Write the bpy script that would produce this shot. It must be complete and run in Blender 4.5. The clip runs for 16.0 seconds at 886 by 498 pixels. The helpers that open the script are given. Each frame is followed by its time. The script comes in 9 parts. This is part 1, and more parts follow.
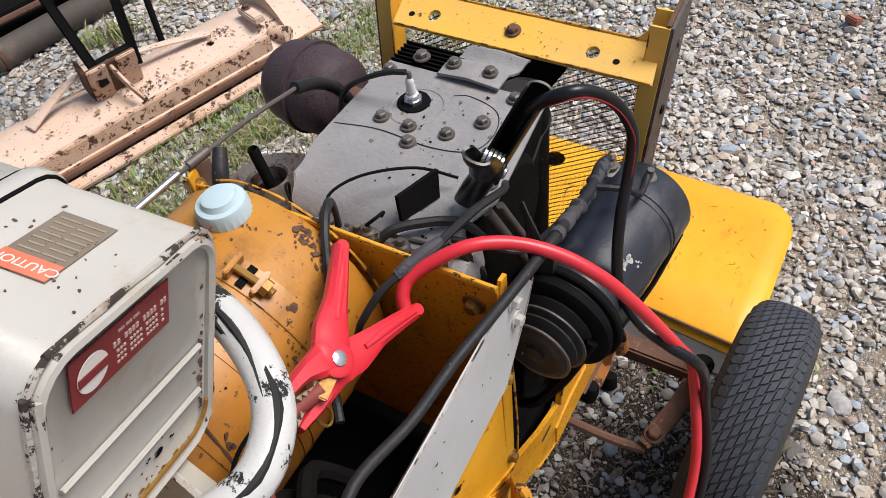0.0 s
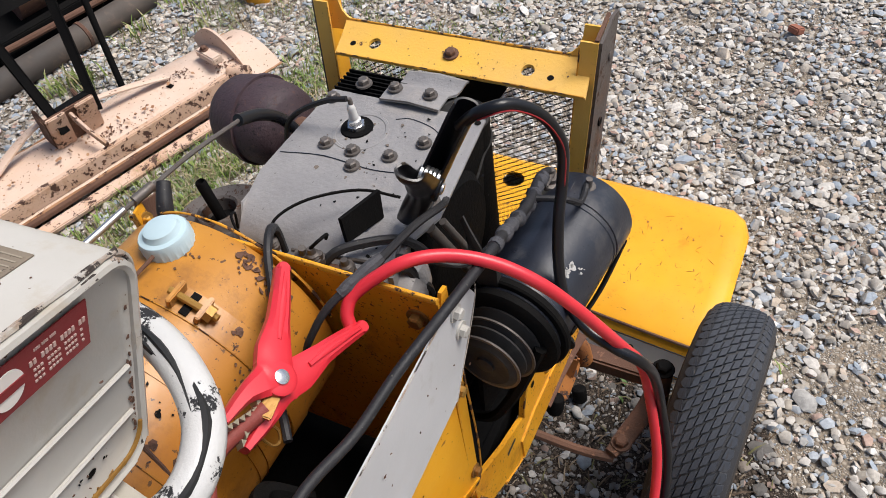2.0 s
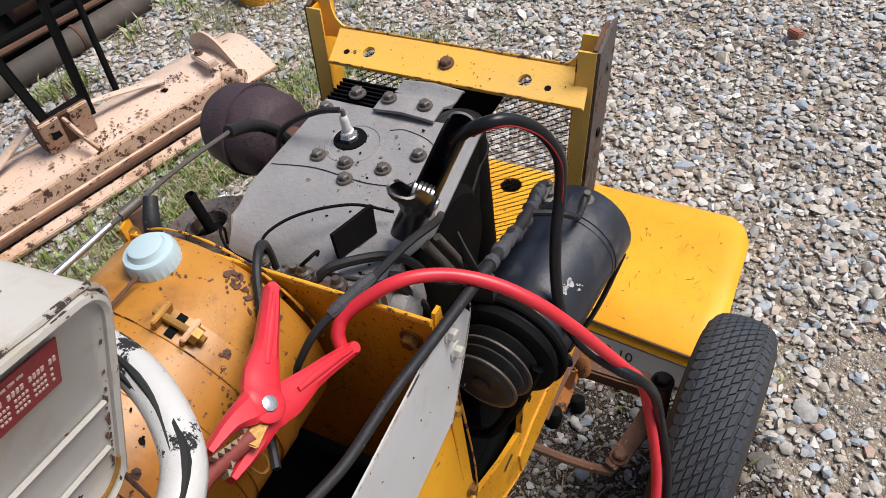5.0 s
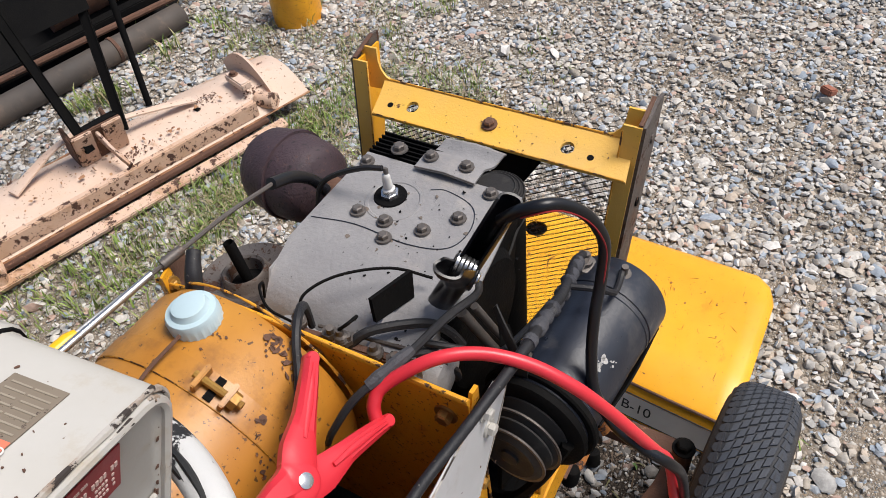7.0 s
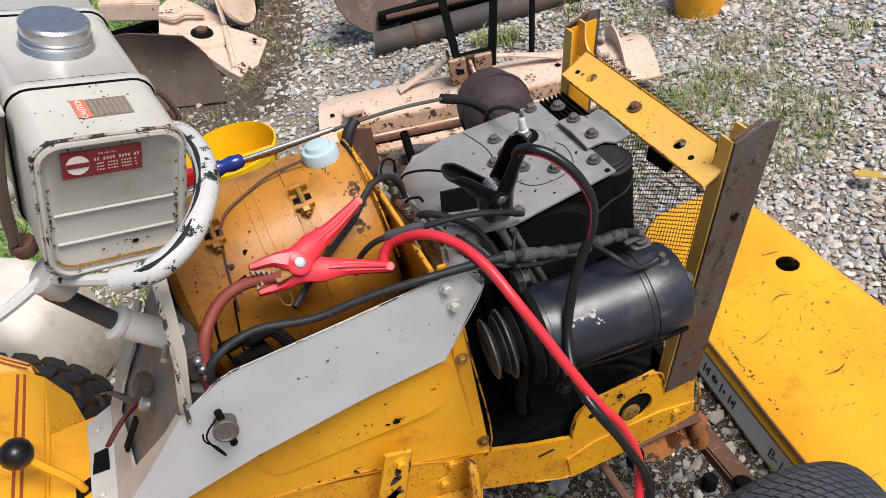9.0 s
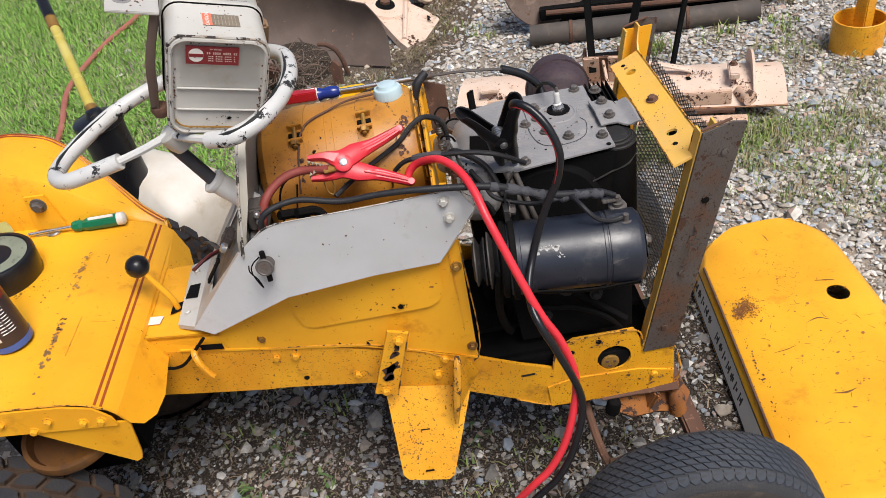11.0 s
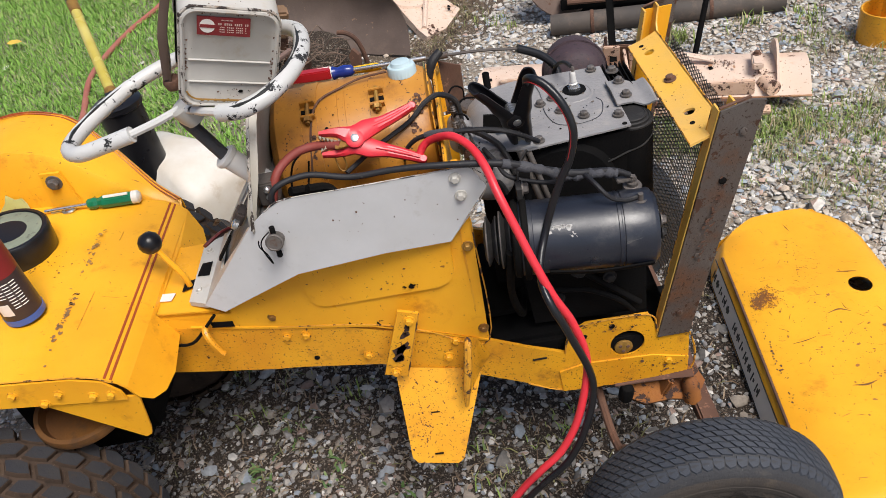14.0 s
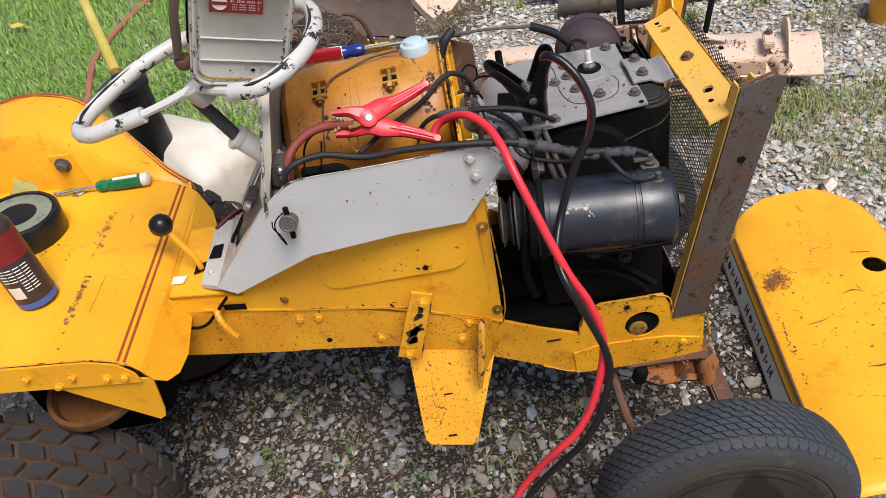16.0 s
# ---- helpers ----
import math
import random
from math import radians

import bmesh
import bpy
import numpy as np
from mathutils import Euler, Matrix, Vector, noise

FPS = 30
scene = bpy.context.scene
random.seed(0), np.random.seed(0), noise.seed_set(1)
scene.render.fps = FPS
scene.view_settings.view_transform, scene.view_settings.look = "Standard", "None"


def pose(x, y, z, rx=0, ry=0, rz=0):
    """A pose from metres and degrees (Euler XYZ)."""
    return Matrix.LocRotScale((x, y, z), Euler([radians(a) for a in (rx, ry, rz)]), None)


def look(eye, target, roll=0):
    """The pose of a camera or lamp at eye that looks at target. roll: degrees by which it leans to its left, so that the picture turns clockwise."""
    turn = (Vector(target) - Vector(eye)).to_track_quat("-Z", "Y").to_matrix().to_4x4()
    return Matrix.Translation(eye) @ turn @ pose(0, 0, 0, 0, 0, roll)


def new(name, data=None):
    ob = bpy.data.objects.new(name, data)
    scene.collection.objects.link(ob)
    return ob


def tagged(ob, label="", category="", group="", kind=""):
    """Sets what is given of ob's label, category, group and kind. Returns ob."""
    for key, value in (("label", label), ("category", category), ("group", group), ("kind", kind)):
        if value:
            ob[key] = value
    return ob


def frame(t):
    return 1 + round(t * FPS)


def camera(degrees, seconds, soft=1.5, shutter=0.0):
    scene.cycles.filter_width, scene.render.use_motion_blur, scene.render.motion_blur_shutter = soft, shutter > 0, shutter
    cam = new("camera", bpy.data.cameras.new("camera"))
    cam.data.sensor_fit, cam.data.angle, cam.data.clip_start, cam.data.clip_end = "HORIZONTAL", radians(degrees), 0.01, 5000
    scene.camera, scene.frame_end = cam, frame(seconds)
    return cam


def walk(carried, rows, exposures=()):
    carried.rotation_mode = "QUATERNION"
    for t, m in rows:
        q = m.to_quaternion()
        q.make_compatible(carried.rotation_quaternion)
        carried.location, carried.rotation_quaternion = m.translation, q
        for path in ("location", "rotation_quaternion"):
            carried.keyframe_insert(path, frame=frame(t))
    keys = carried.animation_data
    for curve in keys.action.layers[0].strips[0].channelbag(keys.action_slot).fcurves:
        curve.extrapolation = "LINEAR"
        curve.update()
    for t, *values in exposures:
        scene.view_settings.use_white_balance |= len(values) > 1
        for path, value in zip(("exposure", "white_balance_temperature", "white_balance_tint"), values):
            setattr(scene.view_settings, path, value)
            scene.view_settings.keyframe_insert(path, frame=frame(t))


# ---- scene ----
cam = camera(61.33, 16.0, 0.75)
PATH = [
    (0, -0.7072, -0.3639, 1.3571, 39.94, 5.81, -60.47),
    (0.5, -0.7057, -0.3796, 1.3588, 40.73, 5.75, -61.78),
    (1, -0.7072, -0.3941, 1.3636, 41.46, 6.00, -62.17),
    (1.5, -0.6901, -0.4130, 1.3668, 41.88, 6.99, -63.84),
    (2, -0.7084, -0.4058, 1.3561, 41.86, 6.98, -64.09),
    (2.5, -0.6824, -0.4088, 1.3484, 41.92, 7.17, -64.46),
    (3, -0.6899, -0.4047, 1.3614, 42.00, 7.23, -64.43),
    (3.5, -0.6887, -0.3943, 1.3568, 42.09, 7.29, -64.52),
    (4, -0.6839, -0.3972, 1.3523, 41.95, 7.08, -64.38),
    (6.5, -0.6861, -0.3982, 1.3546, 41.87, 6.69, -63.81),
    (7, -0.6619, -0.3597, 1.3915, 43.46, 5.12, -60.95),
    (7.5, -0.6704, -0.3567, 1.3940, 43.58, 5.32, -60.20),
    (8, -0.6144, -0.4122, 1.3784, 44.09, 8.13, -52.81),
    (8.5, -0.5223, -0.5830, 1.4144, 46.17, 10.80, -33.64),
    (9, -0.5072, -0.7725, 1.4176, 47.75, 10.61, -23.18),
    (9.5, -0.5116, -0.9683, 1.4608, 49.09, 8.26, -13.58),
    (12, -0.3442, -1.0945, 1.4527, 51.24, 9.95, -4.25),
    (12.5, -0.3492, -1.0922, 1.4500, 51.39, 9.86, -4.06),
    (13, -0.3563, -1.0950, 1.4443, 51.34, 9.81, -3.95),
    (13.5, -0.3505, -1.1009, 1.4369, 51.10, 9.87, -3.95),
    (14, -0.3449, -1.0980, 1.4297, 50.83, 9.96, -3.93),
    (14.5, -0.3402, -1.0924, 1.4241, 50.52, 10.16, -4.04),
    (15, -0.3483, -1.0850, 1.4225, 50.23, 10.27, -4.09),
    (15.5, -0.3600, -1.0849, 1.4243, 49.93, 10.32, -3.92),
    (16, -0.3642, -1.0916, 1.4223, 49.62, 10.26, -3.88),
]
TURN = [
    (8.2, look((-0.579, -0.474, 1.378), (0.260, 0.694, -0.012), -13.3)),
    (8.7, look((-0.500, -0.658, 1.421), (-0.024, 0.753, 0.086), -15.8)),
    (9.2, look((-0.523, -0.881, 1.428), (-0.257, 0.614, 0.127), -12.8)),
    (9.7, look((-0.478, -0.999, 1.468), (-0.352, 0.524, 0.178), -10.9)),
    (11.8, look((-0.344, -1.095, 1.454), (-0.441, 0.476, 0.220), -12.7)),
]
walk(cam, sorted([(t, pose(x, y, z, rx, ry, rz)) for t, x, y, z, rx, ry, rz in PATH] + TURN, key=lambda r: r[0]),
     [(0, 0.31, 6420, 10), (16, 0.31, 6420, 10)])
# ---- light ----
world = bpy.data.worlds.new("world")
scene.world = world
world.use_nodes = True
wn = world.node_tree
sky = wn.nodes.new("ShaderNodeTexSky")
sky.sky_type, sky.sun_disc = "NISHITA", False
sky.sun_elevation, sky.sun_rotation = radians(60), radians(147)
sky.air_density, sky.dust_density = 1.0, 3.0
wn.links.new(sky.outputs[0], wn.nodes["Background"].inputs[0])
wn.nodes["Background"].inputs[1].default_value = 0.098
sun = new("sun", bpy.data.lights.new("sun", "SUN"))
sun.data.energy, sun.data.angle, sun.data.color = 3.35, radians(28), (1.0, 0.95, 0.89)
sun.matrix_world = look((0.27, -0.42, 0.866), (0, 0, 0))


# ---- materials ----
def surf(name, base, alt=None, rough=0.5, metal=0.0, chip=None, chip_at=0.66, chip_scale=45, dirt=None, dirt_at=0.55, dirt_scale=9,
         bump=0.15, grain=260, vary=0.0, island=False, spec=0.5, big=7.0,
         speck=None, speck_at=0.70, speck_scale=190, scratch=None, scratch_at=0.73):
    """A painted, worn or dirty surface: two tones, dirt in blotches, chips and a fine relief."""
    m = bpy.data.materials.new(name)
    m.use_nodes = True
    n, k = m.node_tree.nodes, m.node_tree.links
    b = n["Principled BSDF"]
    b.inputs["Metallic"].default_value = metal
    b.inputs["Specular IOR Level"].default_value = spec
    tc = n.new("ShaderNodeTexCoord").outputs["Object"]

    def noise_at(scale, detail=5, rgh=0.6, stretch=None):
        t = n.new("ShaderNodeTexNoise")
        t.inputs["Scale"].default_value, t.inputs["Detail"].default_value, t.inputs["Roughness"].default_value = scale, detail, rgh
        src = tc
        if stretch:
            mp = n.new("ShaderNodeMapping")
            mp.inputs["Scale"].default_value, mp.inputs["Rotation"].default_value = stretch, (0.3, 0.2, 0.6)
            k.new(tc, mp.inputs["Vector"])
            src = mp.outputs["Vector"]
        k.new(src, t.inputs["Vector"])
        return t.outputs["Fac"]

    def step(sock, a, z):
        r = n.new("ShaderNodeMapRange")
        r.inputs["From Min"].default_value, r.inputs["From Max"].default_value = a, z
        k.new(sock, r.inputs["Value"])
        return r.outputs["Result"]

    def mix(f, a, c):
        x = n.new("ShaderNodeMix")
        x.data_type = "RGBA"
        k.new(f, x.inputs["Factor"])
        for s, i in ((a, 6), (c, 7)):
            if isinstance(s, tuple):
                x.inputs[i].default_value = (*s, 1)
            else:
                k.new(s, x.inputs[i])
        return x.outputs[2]

    col = mix(step(noise_at(big), 0.35, 0.68), base, alt or tuple(c * 0.8 for c in base))
    if dirt:
        col = mix(step(noise_at(dirt_scale, 8, 0.7), dirt_at, dirt_at + 0.16), col, dirt)
    if speck:
        col = mix(step(noise_at(speck_scale, 4, 0.6), speck_at, speck_at + 0.03), col, speck)
    if scratch:
        col = mix(step(noise_at(10, 3, 0.5, (1.5, 22, 6)), scratch_at, scratch_at + 0.02), col, scratch)
        col = mix(step(noise_at(13, 3, 0.5, (20, 1.6, 5)), scratch_at + 0.01, scratch_at + 0.03), col, scratch)
    rsock = step(noise_at(dirt_scale * 1.7), 0.2, 0.8)
    rr = n.new("ShaderNodeMapRange")
    rr.inputs["To Min"].default_value, rr.inputs["To Max"].default_value = max(0.03, rough - 0.1), min(1, rough + 0.14)
    k.new(rsock, rr.inputs["Value"])
    rout = rr.outputs["Result"]
    hgt = noise_at(grain, 3)
    if chip:
        c1 = step(noise_at(chip_scale, 8, 0.72), chip_at, chip_at + 0.02)
        col = mix(c1, col, chip)
        mm = n.new("ShaderNodeMix")
        k.new(c1, mm.inputs[0]), k.new(rout, mm.inputs[2])
        mm.inputs[3].default_value = 0.85
        rout = mm.outputs[0]
        s = n.new("ShaderNodeMath")
        s.operation = "SUBTRACT"
        k.new(hgt, s.inputs[0]), k.new(c1, s.inputs[1])
        hgt = s.outputs[0]
    if vary:
        src = n.new("ShaderNodeNewGeometry").outputs["Random Per Island"] if island else n.new("ShaderNodeObjectInfo").outputs["Random"]
        h = n.new("ShaderNodeHueSaturation")
        v = n.new("ShaderNodeMapRange")
        v.inputs["To Min"].default_value, v.inputs["To Max"].default_value = 1 - vary, 1 + vary
        k.new(src, v.inputs["Value"]), k.new(v.outputs["Result"], h.inputs["Value"]), k.new(col, h.inputs["Color"])
        col = h.outputs["Color"]
    bp = n.new("ShaderNodeBump")
    bp.inputs["Strength"].default_value, bp.inputs["Distance"].default_value = bump, 0.003
    k.new(hgt, bp.inputs["Height"])
    k.new(col, b.inputs["Base Color"]), k.new(rout, b.inputs["Roughness"]), k.new(bp.outputs["Normal"], b.inputs["Normal"])
    return m


def ramp_by_island(name, colours, rough=0.8, bump=0.4, grain=240):
    """Stones or blades, each of its own colour out of the list."""
    m = surf(name, (0.62, 0.62, 0.62), (0.95, 0.95, 0.95), rough, bump=bump, grain=grain, big=90, spec=0.3)
    n, k = m.node_tree.nodes, m.node_tree.links
    b = n["Principled BSDF"]
    r = n.new("ShaderNodeValToRGB")
    r.color_ramp.interpolation = "CONSTANT"
    e = r.color_ramp.elements
    while len(e) < len(colours):
        e.new(0.5)
    for i, c in enumerate(colours):
        e[i].position, e[i].color = i / len(colours), (*c, 1)
    k.new(n.new("ShaderNodeNewGeometry").outputs["Random Per Island"], r.inputs["Fac"])
    x = n.new("ShaderNodeMix")
    x.data_type, x.blend_type = "RGBA", "MULTIPLY"
    x.inputs["Factor"].default_value = 1
    old = b.inputs["Base Color"].links[0].from_socket
    k.new(r.outputs["Color"], x.inputs[6]), k.new(old, x.inputs[7])
    g = n.new("ShaderNodeGamma")
    g.inputs["Gamma"].default_value = 0.86
    k.new(x.outputs[2], g.inputs["Color"]), k.new(g.outputs["Color"], b.inputs["Base Color"])
    return m


RUST = (0.10, 0.04, 0.018)
DKB = (0.045, 0.020, 0.012)
YEL = surf("yellow_paint", (0.82, 0.405, 0.020), (0.73, 0.320, 0.014), 0.33, chip=DKB, chip_at=0.68, chip_scale=42,
           dirt=(0.50, 0.19, 0.014), dirt_at=0.58, dirt_scale=12, bump=0.10, speck=(0.15, 0.06, 0.015), speck_at=0.675, speck_scale=170, scratch=(0.28, 0.11, 0.02), scratch_at=0.735, big=4.0, spec=0.35)
YELW = surf("worn_yellow_paint", (0.77, 0.372, 0.016), (0.64, 0.264, 0.012), 0.40, chip=(0.08, 0.032, 0.015), chip_at=0.635, chip_scale=44,
            dirt=(0.36, 0.135, 0.018), dirt_at=0.56, dirt_scale=16, bump=0.16, speck=(0.09, 0.035, 0.012), speck_at=0.615, speck_scale=230, big=5.0)
YELP = surf("sun_bleached_yellow_paint", (0.78, 0.44, 0.06), (0.66, 0.40, 0.11), 0.45, chip=(0.10, 0.045, 0.02), chip_at=0.655, chip_scale=36,
            dirt=(0.42, 0.20, 0.05), dirt_at=0.60, dirt_scale=20, bump=0.14, speck=(0.13, 0.06, 0.02), speck_at=0.68)
OCH = surf("old_ochre_paint", (0.46, 0.205, 0.026), (0.34, 0.128, 0.012), 0.40, chip=(0.05, 0.025, 0.015), chip_at=0.66, chip_scale=30,
           dirt=(0.20, 0.08, 0.016), dirt_at=0.515, dirt_scale=11, bump=0.07, speck=(0.10, 0.045, 0.015), speck_at=0.635, speck_scale=170)
WHT = surf("white_paint", (0.45, 0.435, 0.405), (0.40, 0.38, 0.345), 0.38, chip=(0.05, 0.035, 0.028), chip_at=0.70, chip_scale=30,
           dirt=(0.36, 0.30, 0.22), dirt_at=0.57, dirt_scale=10, bump=0.06, speck=(0.15, 0.11, 0.08), speck_at=0.715, speck_scale=150)
WCHIP = surf("chipped_white_paint", (0.56, 0.555, 0.545), (0.50, 0.495, 0.48), 0.35, chip=(0.012, 0.012, 0.014), chip_at=0.575, chip_scale=24, bump=0.2, speck=(0.03, 0.03, 0.032), speck_at=0.67, speck_scale=110)
GREYP = surf("pale_grey_paint", (0.545, 0.545, 0.552), (0.48, 0.478, 0.478), 0.40, chip=(0.12, 0.10, 0.085), chip_at=0.70, chip_scale=60,
             dirt=(0.37, 0.35, 0.325), dirt_at=0.60, dirt_scale=10, bump=0.05, speck=(0.22, 0.19, 0.17), speck_at=0.71, speck_scale=150, scratch=(0.36, 0.35, 0.34), scratch_at=0.75)
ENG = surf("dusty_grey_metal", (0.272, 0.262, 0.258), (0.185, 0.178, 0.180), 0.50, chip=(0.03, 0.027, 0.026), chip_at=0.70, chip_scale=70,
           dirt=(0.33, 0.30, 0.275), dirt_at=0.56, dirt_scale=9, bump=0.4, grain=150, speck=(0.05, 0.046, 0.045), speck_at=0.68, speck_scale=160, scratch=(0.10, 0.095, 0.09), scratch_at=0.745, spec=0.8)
# Near-black base with hardly any sheen, shared by bay parts, holes and slots.
BLK = surf("near_black_metal", (0.005, 0.005, 0.0055), (0.008, 0.0075, 0.007), 0.75, dirt=(0.016, 0.013, 0.011), dirt_at=0.62, bump=0.3, spec=0.06)
GEN = surf("black_enamel", (0.010, 0.013, 0.022), (0.020, 0.023, 0.033), 0.32, chip=(0.006, 0.006, 0.007), chip_at=0.66, chip_scale=40,
           dirt=(0.060, 0.058, 0.060), dirt_at=0.56, dirt_scale=14, bump=0.08, speck=(0.11, 0.105, 0.10), speck_at=0.735, speck_scale=150, spec=0.55, scratch=(0.08, 0.078, 0.076), scratch_at=0.745)
STEEL = surf("rusty_bare_steel", (0.115, 0.10, 0.092), (0.085, 0.062, 0.05), 0.55, 0.25, chip=(0.075, 0.035, 0.02), chip_at=0.57, chip_scale=26, dirt=(0.15, 0.062, 0.028), dirt_at=0.54, dirt_scale=7, bump=0.3, speck=(0.04, 0.022, 0.015), speck_at=0.60)
BOLT = surf("dull_bolt_steel", (0.15, 0.135, 0.125), (0.085, 0.07, 0.06), 0.5, 0.4, dirt=RUST, dirt_at=0.6, dirt_scale=60, bump=0.2)
WEDGE = surf("chipped_white_edge", (0.44, 0.42, 0.39), (0.36, 0.32, 0.27), 0.5, chip=(0.035, 0.026, 0.022), chip_at=0.52, chip_scale=48, dirt=(0.20, 0.11, 0.055), dirt_at=0.53, dirt_scale=26, bump=0.3)
YEDGE = surf("chipped_yellow_edge", (0.66, 0.31, 0.02), (0.50, 0.22, 0.02), 0.5, chip=(0.06, 0.028, 0.016), chip_at=0.53, chip_scale=55, dirt=(0.24, 0.10, 0.02), dirt_at=0.54, dirt_scale=30, bump=0.3)
# A darker set of stone colours, for the gravel inside the soil patch.
DARKROCK = ramp_by_island("darker_gravel_stone", [(0.280, 0.259, 0.235), (0.183, 0.171, 0.167), (0.382, 0.356, 0.325), (0.232, 0.212, 0.183), (0.185, 0.213, 0.250), (0.292, 0.252, 0.213), (0.549, 0.520, 0.482), (0.179, 0.164, 0.147), (0.225, 0.187, 0.150), (0.104, 0.095, 0.087), (0.231, 0.248, 0.268), (0.223, 0.151, 0.122), (0.130, 0.121, 0.113)])
LITTER = ramp_by_island("dry_litter", [(0.13, 0.085, 0.05), (0.20, 0.14, 0.09), (0.09, 0.06, 0.04), (0.28, 0.21, 0.14), (0.16, 0.15, 0.06)], 0.9, 0.1)
LUGF = surf("worn_lug_rubber", (0.024, 0.026, 0.033), (0.042, 0.038, 0.036), 0.8, dirt=(0.05, 0.036, 0.026), dirt_at=0.58, dirt_scale=50, bump=0.5, spec=0.2)
DASHM = surf("dirty_cream_paint", (0.36, 0.335, 0.285), (0.30, 0.27, 0.22), 0.45, chip=(0.05, 0.035, 0.028), chip_at=0.66, chip_scale=34, dirt=(0.22, 0.17, 0.12), dirt_at=0.55, dirt_scale=12, bump=0.1)
MESHM = surf("dusty_mesh_steel", (0.06, 0.057, 0.055), (0.035, 0.033, 0.032), 0.6, 0.2, dirt=(0.19, 0.17, 0.15), dirt_at=0.57, dirt_scale=14, bump=0.1)
PUL = surf("worn_black_pulley", (0.014, 0.0135, 0.014), (0.03, 0.028, 0.027), 0.62, dirt=(0.05, 0.046, 0.042), dirt_at=0.56, dirt_scale=30, bump=0.12, spec=0.25)
GOLD = surf("brassy_plated_steel", (0.40, 0.23, 0.05), (0.20, 0.09, 0.025), 0.45, 0.5, dirt=RUST, dirt_at=0.62, dirt_scale=50, bump=0.2)
CHR = surf("bright_steel", (0.62, 0.62, 0.62), (0.5, 0.5, 0.5), 0.25, 0.9, bump=0.05)
RUSTM = surf("rust", (0.13, 0.065, 0.04), (0.085, 0.04, 0.026), 0.85, chip=(0.20, 0.10, 0.06), chip_at=0.6, dirt=(0.05, 0.028, 0.02), bump=0.4)
MUF = surf("heat_browned_steel", (0.060, 0.034, 0.040), (0.036, 0.022, 0.028), 0.62, chip=(0.085, 0.048, 0.044), chip_at=0.60, chip_scale=110, bump=0.4, speck=(0.015, 0.01, 0.012), speck_at=0.6)
RUB = surf("tyre_rubber", (0.026, 0.027, 0.031), (0.040, 0.040, 0.043), 0.75, dirt=(0.075, 0.066, 0.058), dirt_at=0.58, dirt_scale=18, bump=0.35, spec=0.4, speck=(0.14, 0.13, 0.12), speck_at=0.69, scratch=(0.10, 0.095, 0.09), scratch_at=0.74)
# Mud brown, taken darker to carry the shade on and between the lugs.
MUD = surf("muddy_shaded_rubber", (0.078, 0.052, 0.037), (0.040, 0.029, 0.023), 0.9, dirt=(0.016, 0.014, 0.013), dirt_at=0.57, dirt_scale=24, bump=0.5, spec=0.12, speck=(0.12, 0.085, 0.06), speck_at=0.66)
WIRE = surf("dusty_black_wire", (0.011, 0.011, 0.014), (0.021, 0.020, 0.021), 0.55, dirt=(0.06, 0.053, 0.047), dirt_at=0.60, dirt_scale=30, bump=0.2, spec=0.35, speck=(0.10, 0.09, 0.08), speck_at=0.68)
TAPE = surf("dusty_cloth_tape", (0.045, 0.046, 0.055), (0.070, 0.069, 0.075), 0.7, dirt=(0.11, 0.105, 0.10), dirt_at=0.58, dirt_scale=40, bump=0.5, spec=0.3)
REDL = surf("dark_red_line", (0.30, 0.012, 0.016), (0.22, 0.01, 0.012), 0.45, bump=0.03)
BPVC = surf("black_plastic", (0.006, 0.006, 0.008), (0.010, 0.010, 0.012), 0.30, bump=0.04, spec=0.4)
RPVC = surf("red_plastic", (0.66, 0.030, 0.045), (0.55, 0.022, 0.035), 0.36, dirt=(0.42, 0.03, 0.03), dirt_at=0.66, bump=0.05)
REDC = surf("faded_red_cable", (0.24, 0.042, 0.03), (0.17, 0.032, 0.025), 0.6, dirt=(0.12, 0.05, 0.035), dirt_at=0.55, bump=0.15)
PEACH = surf("faded_peach_paint", (0.60, 0.43, 0.325), (0.63, 0.50, 0.41), 0.7, chip=(0.13, 0.065, 0.04), chip_at=0.645, chip_scale=24,
             dirt=(0.46, 0.26, 0.14), dirt_at=0.57, dirt_scale=7, bump=0.3, speck=(0.16, 0.08, 0.045), speck_at=0.64, speck_scale=90)
CAPB = surf("pale_blue_plastic", (0.44, 0.56, 0.60), (0.40, 0.52, 0.56), 0.4, bump=0.03)
JUGM = surf("milky_plastic", (0.53, 0.475, 0.40), (0.62, 0.59, 0.54), 0.5, dirt=(0.36, 0.26, 0.16), dirt_at=0.52, dirt_scale=4, bump=0.04)
BUCK = surf("yellow_plastic", (0.80, 0.46, 0.004), (0.76, 0.42, 0.004), 0.35, bump=0.03)
DECR = surf("red_decal", (0.20, 0.012, 0.016), (0.15, 0.012, 0.014), 0.45, chip=(0.03, 0.015, 0.012), chip_at=0.70, bump=0.05)
DECW = surf("decal_white", (0.72, 0.68, 0.64), (0.62, 0.58, 0.54), 0.5, bump=0.03)
DECK = surf("decal_black", (0.015, 0.015, 0.015), rough=0.5, bump=0.03)
DECB = surf("weathered_brown_label", (0.16, 0.125, 0.09), (0.24, 0.20, 0.15), 0.6, chip=(0.07, 0.05, 0.04), chip_at=0.6, chip_scale=200, bump=0.05)
DECO = surf("orange_label", (0.68, 0.14, 0.07), (0.62, 0.22, 0.14), 0.55, bump=0.03)
STRIPE = surf("dark_red_pinstripe", (0.33, 0.06, 0.012), rough=0.45, bump=0.03)
GREEN = surf("green_handle", (0.012, 0.16, 0.075), (0.01, 0.12, 0.06), 0.14, bump=0.02)
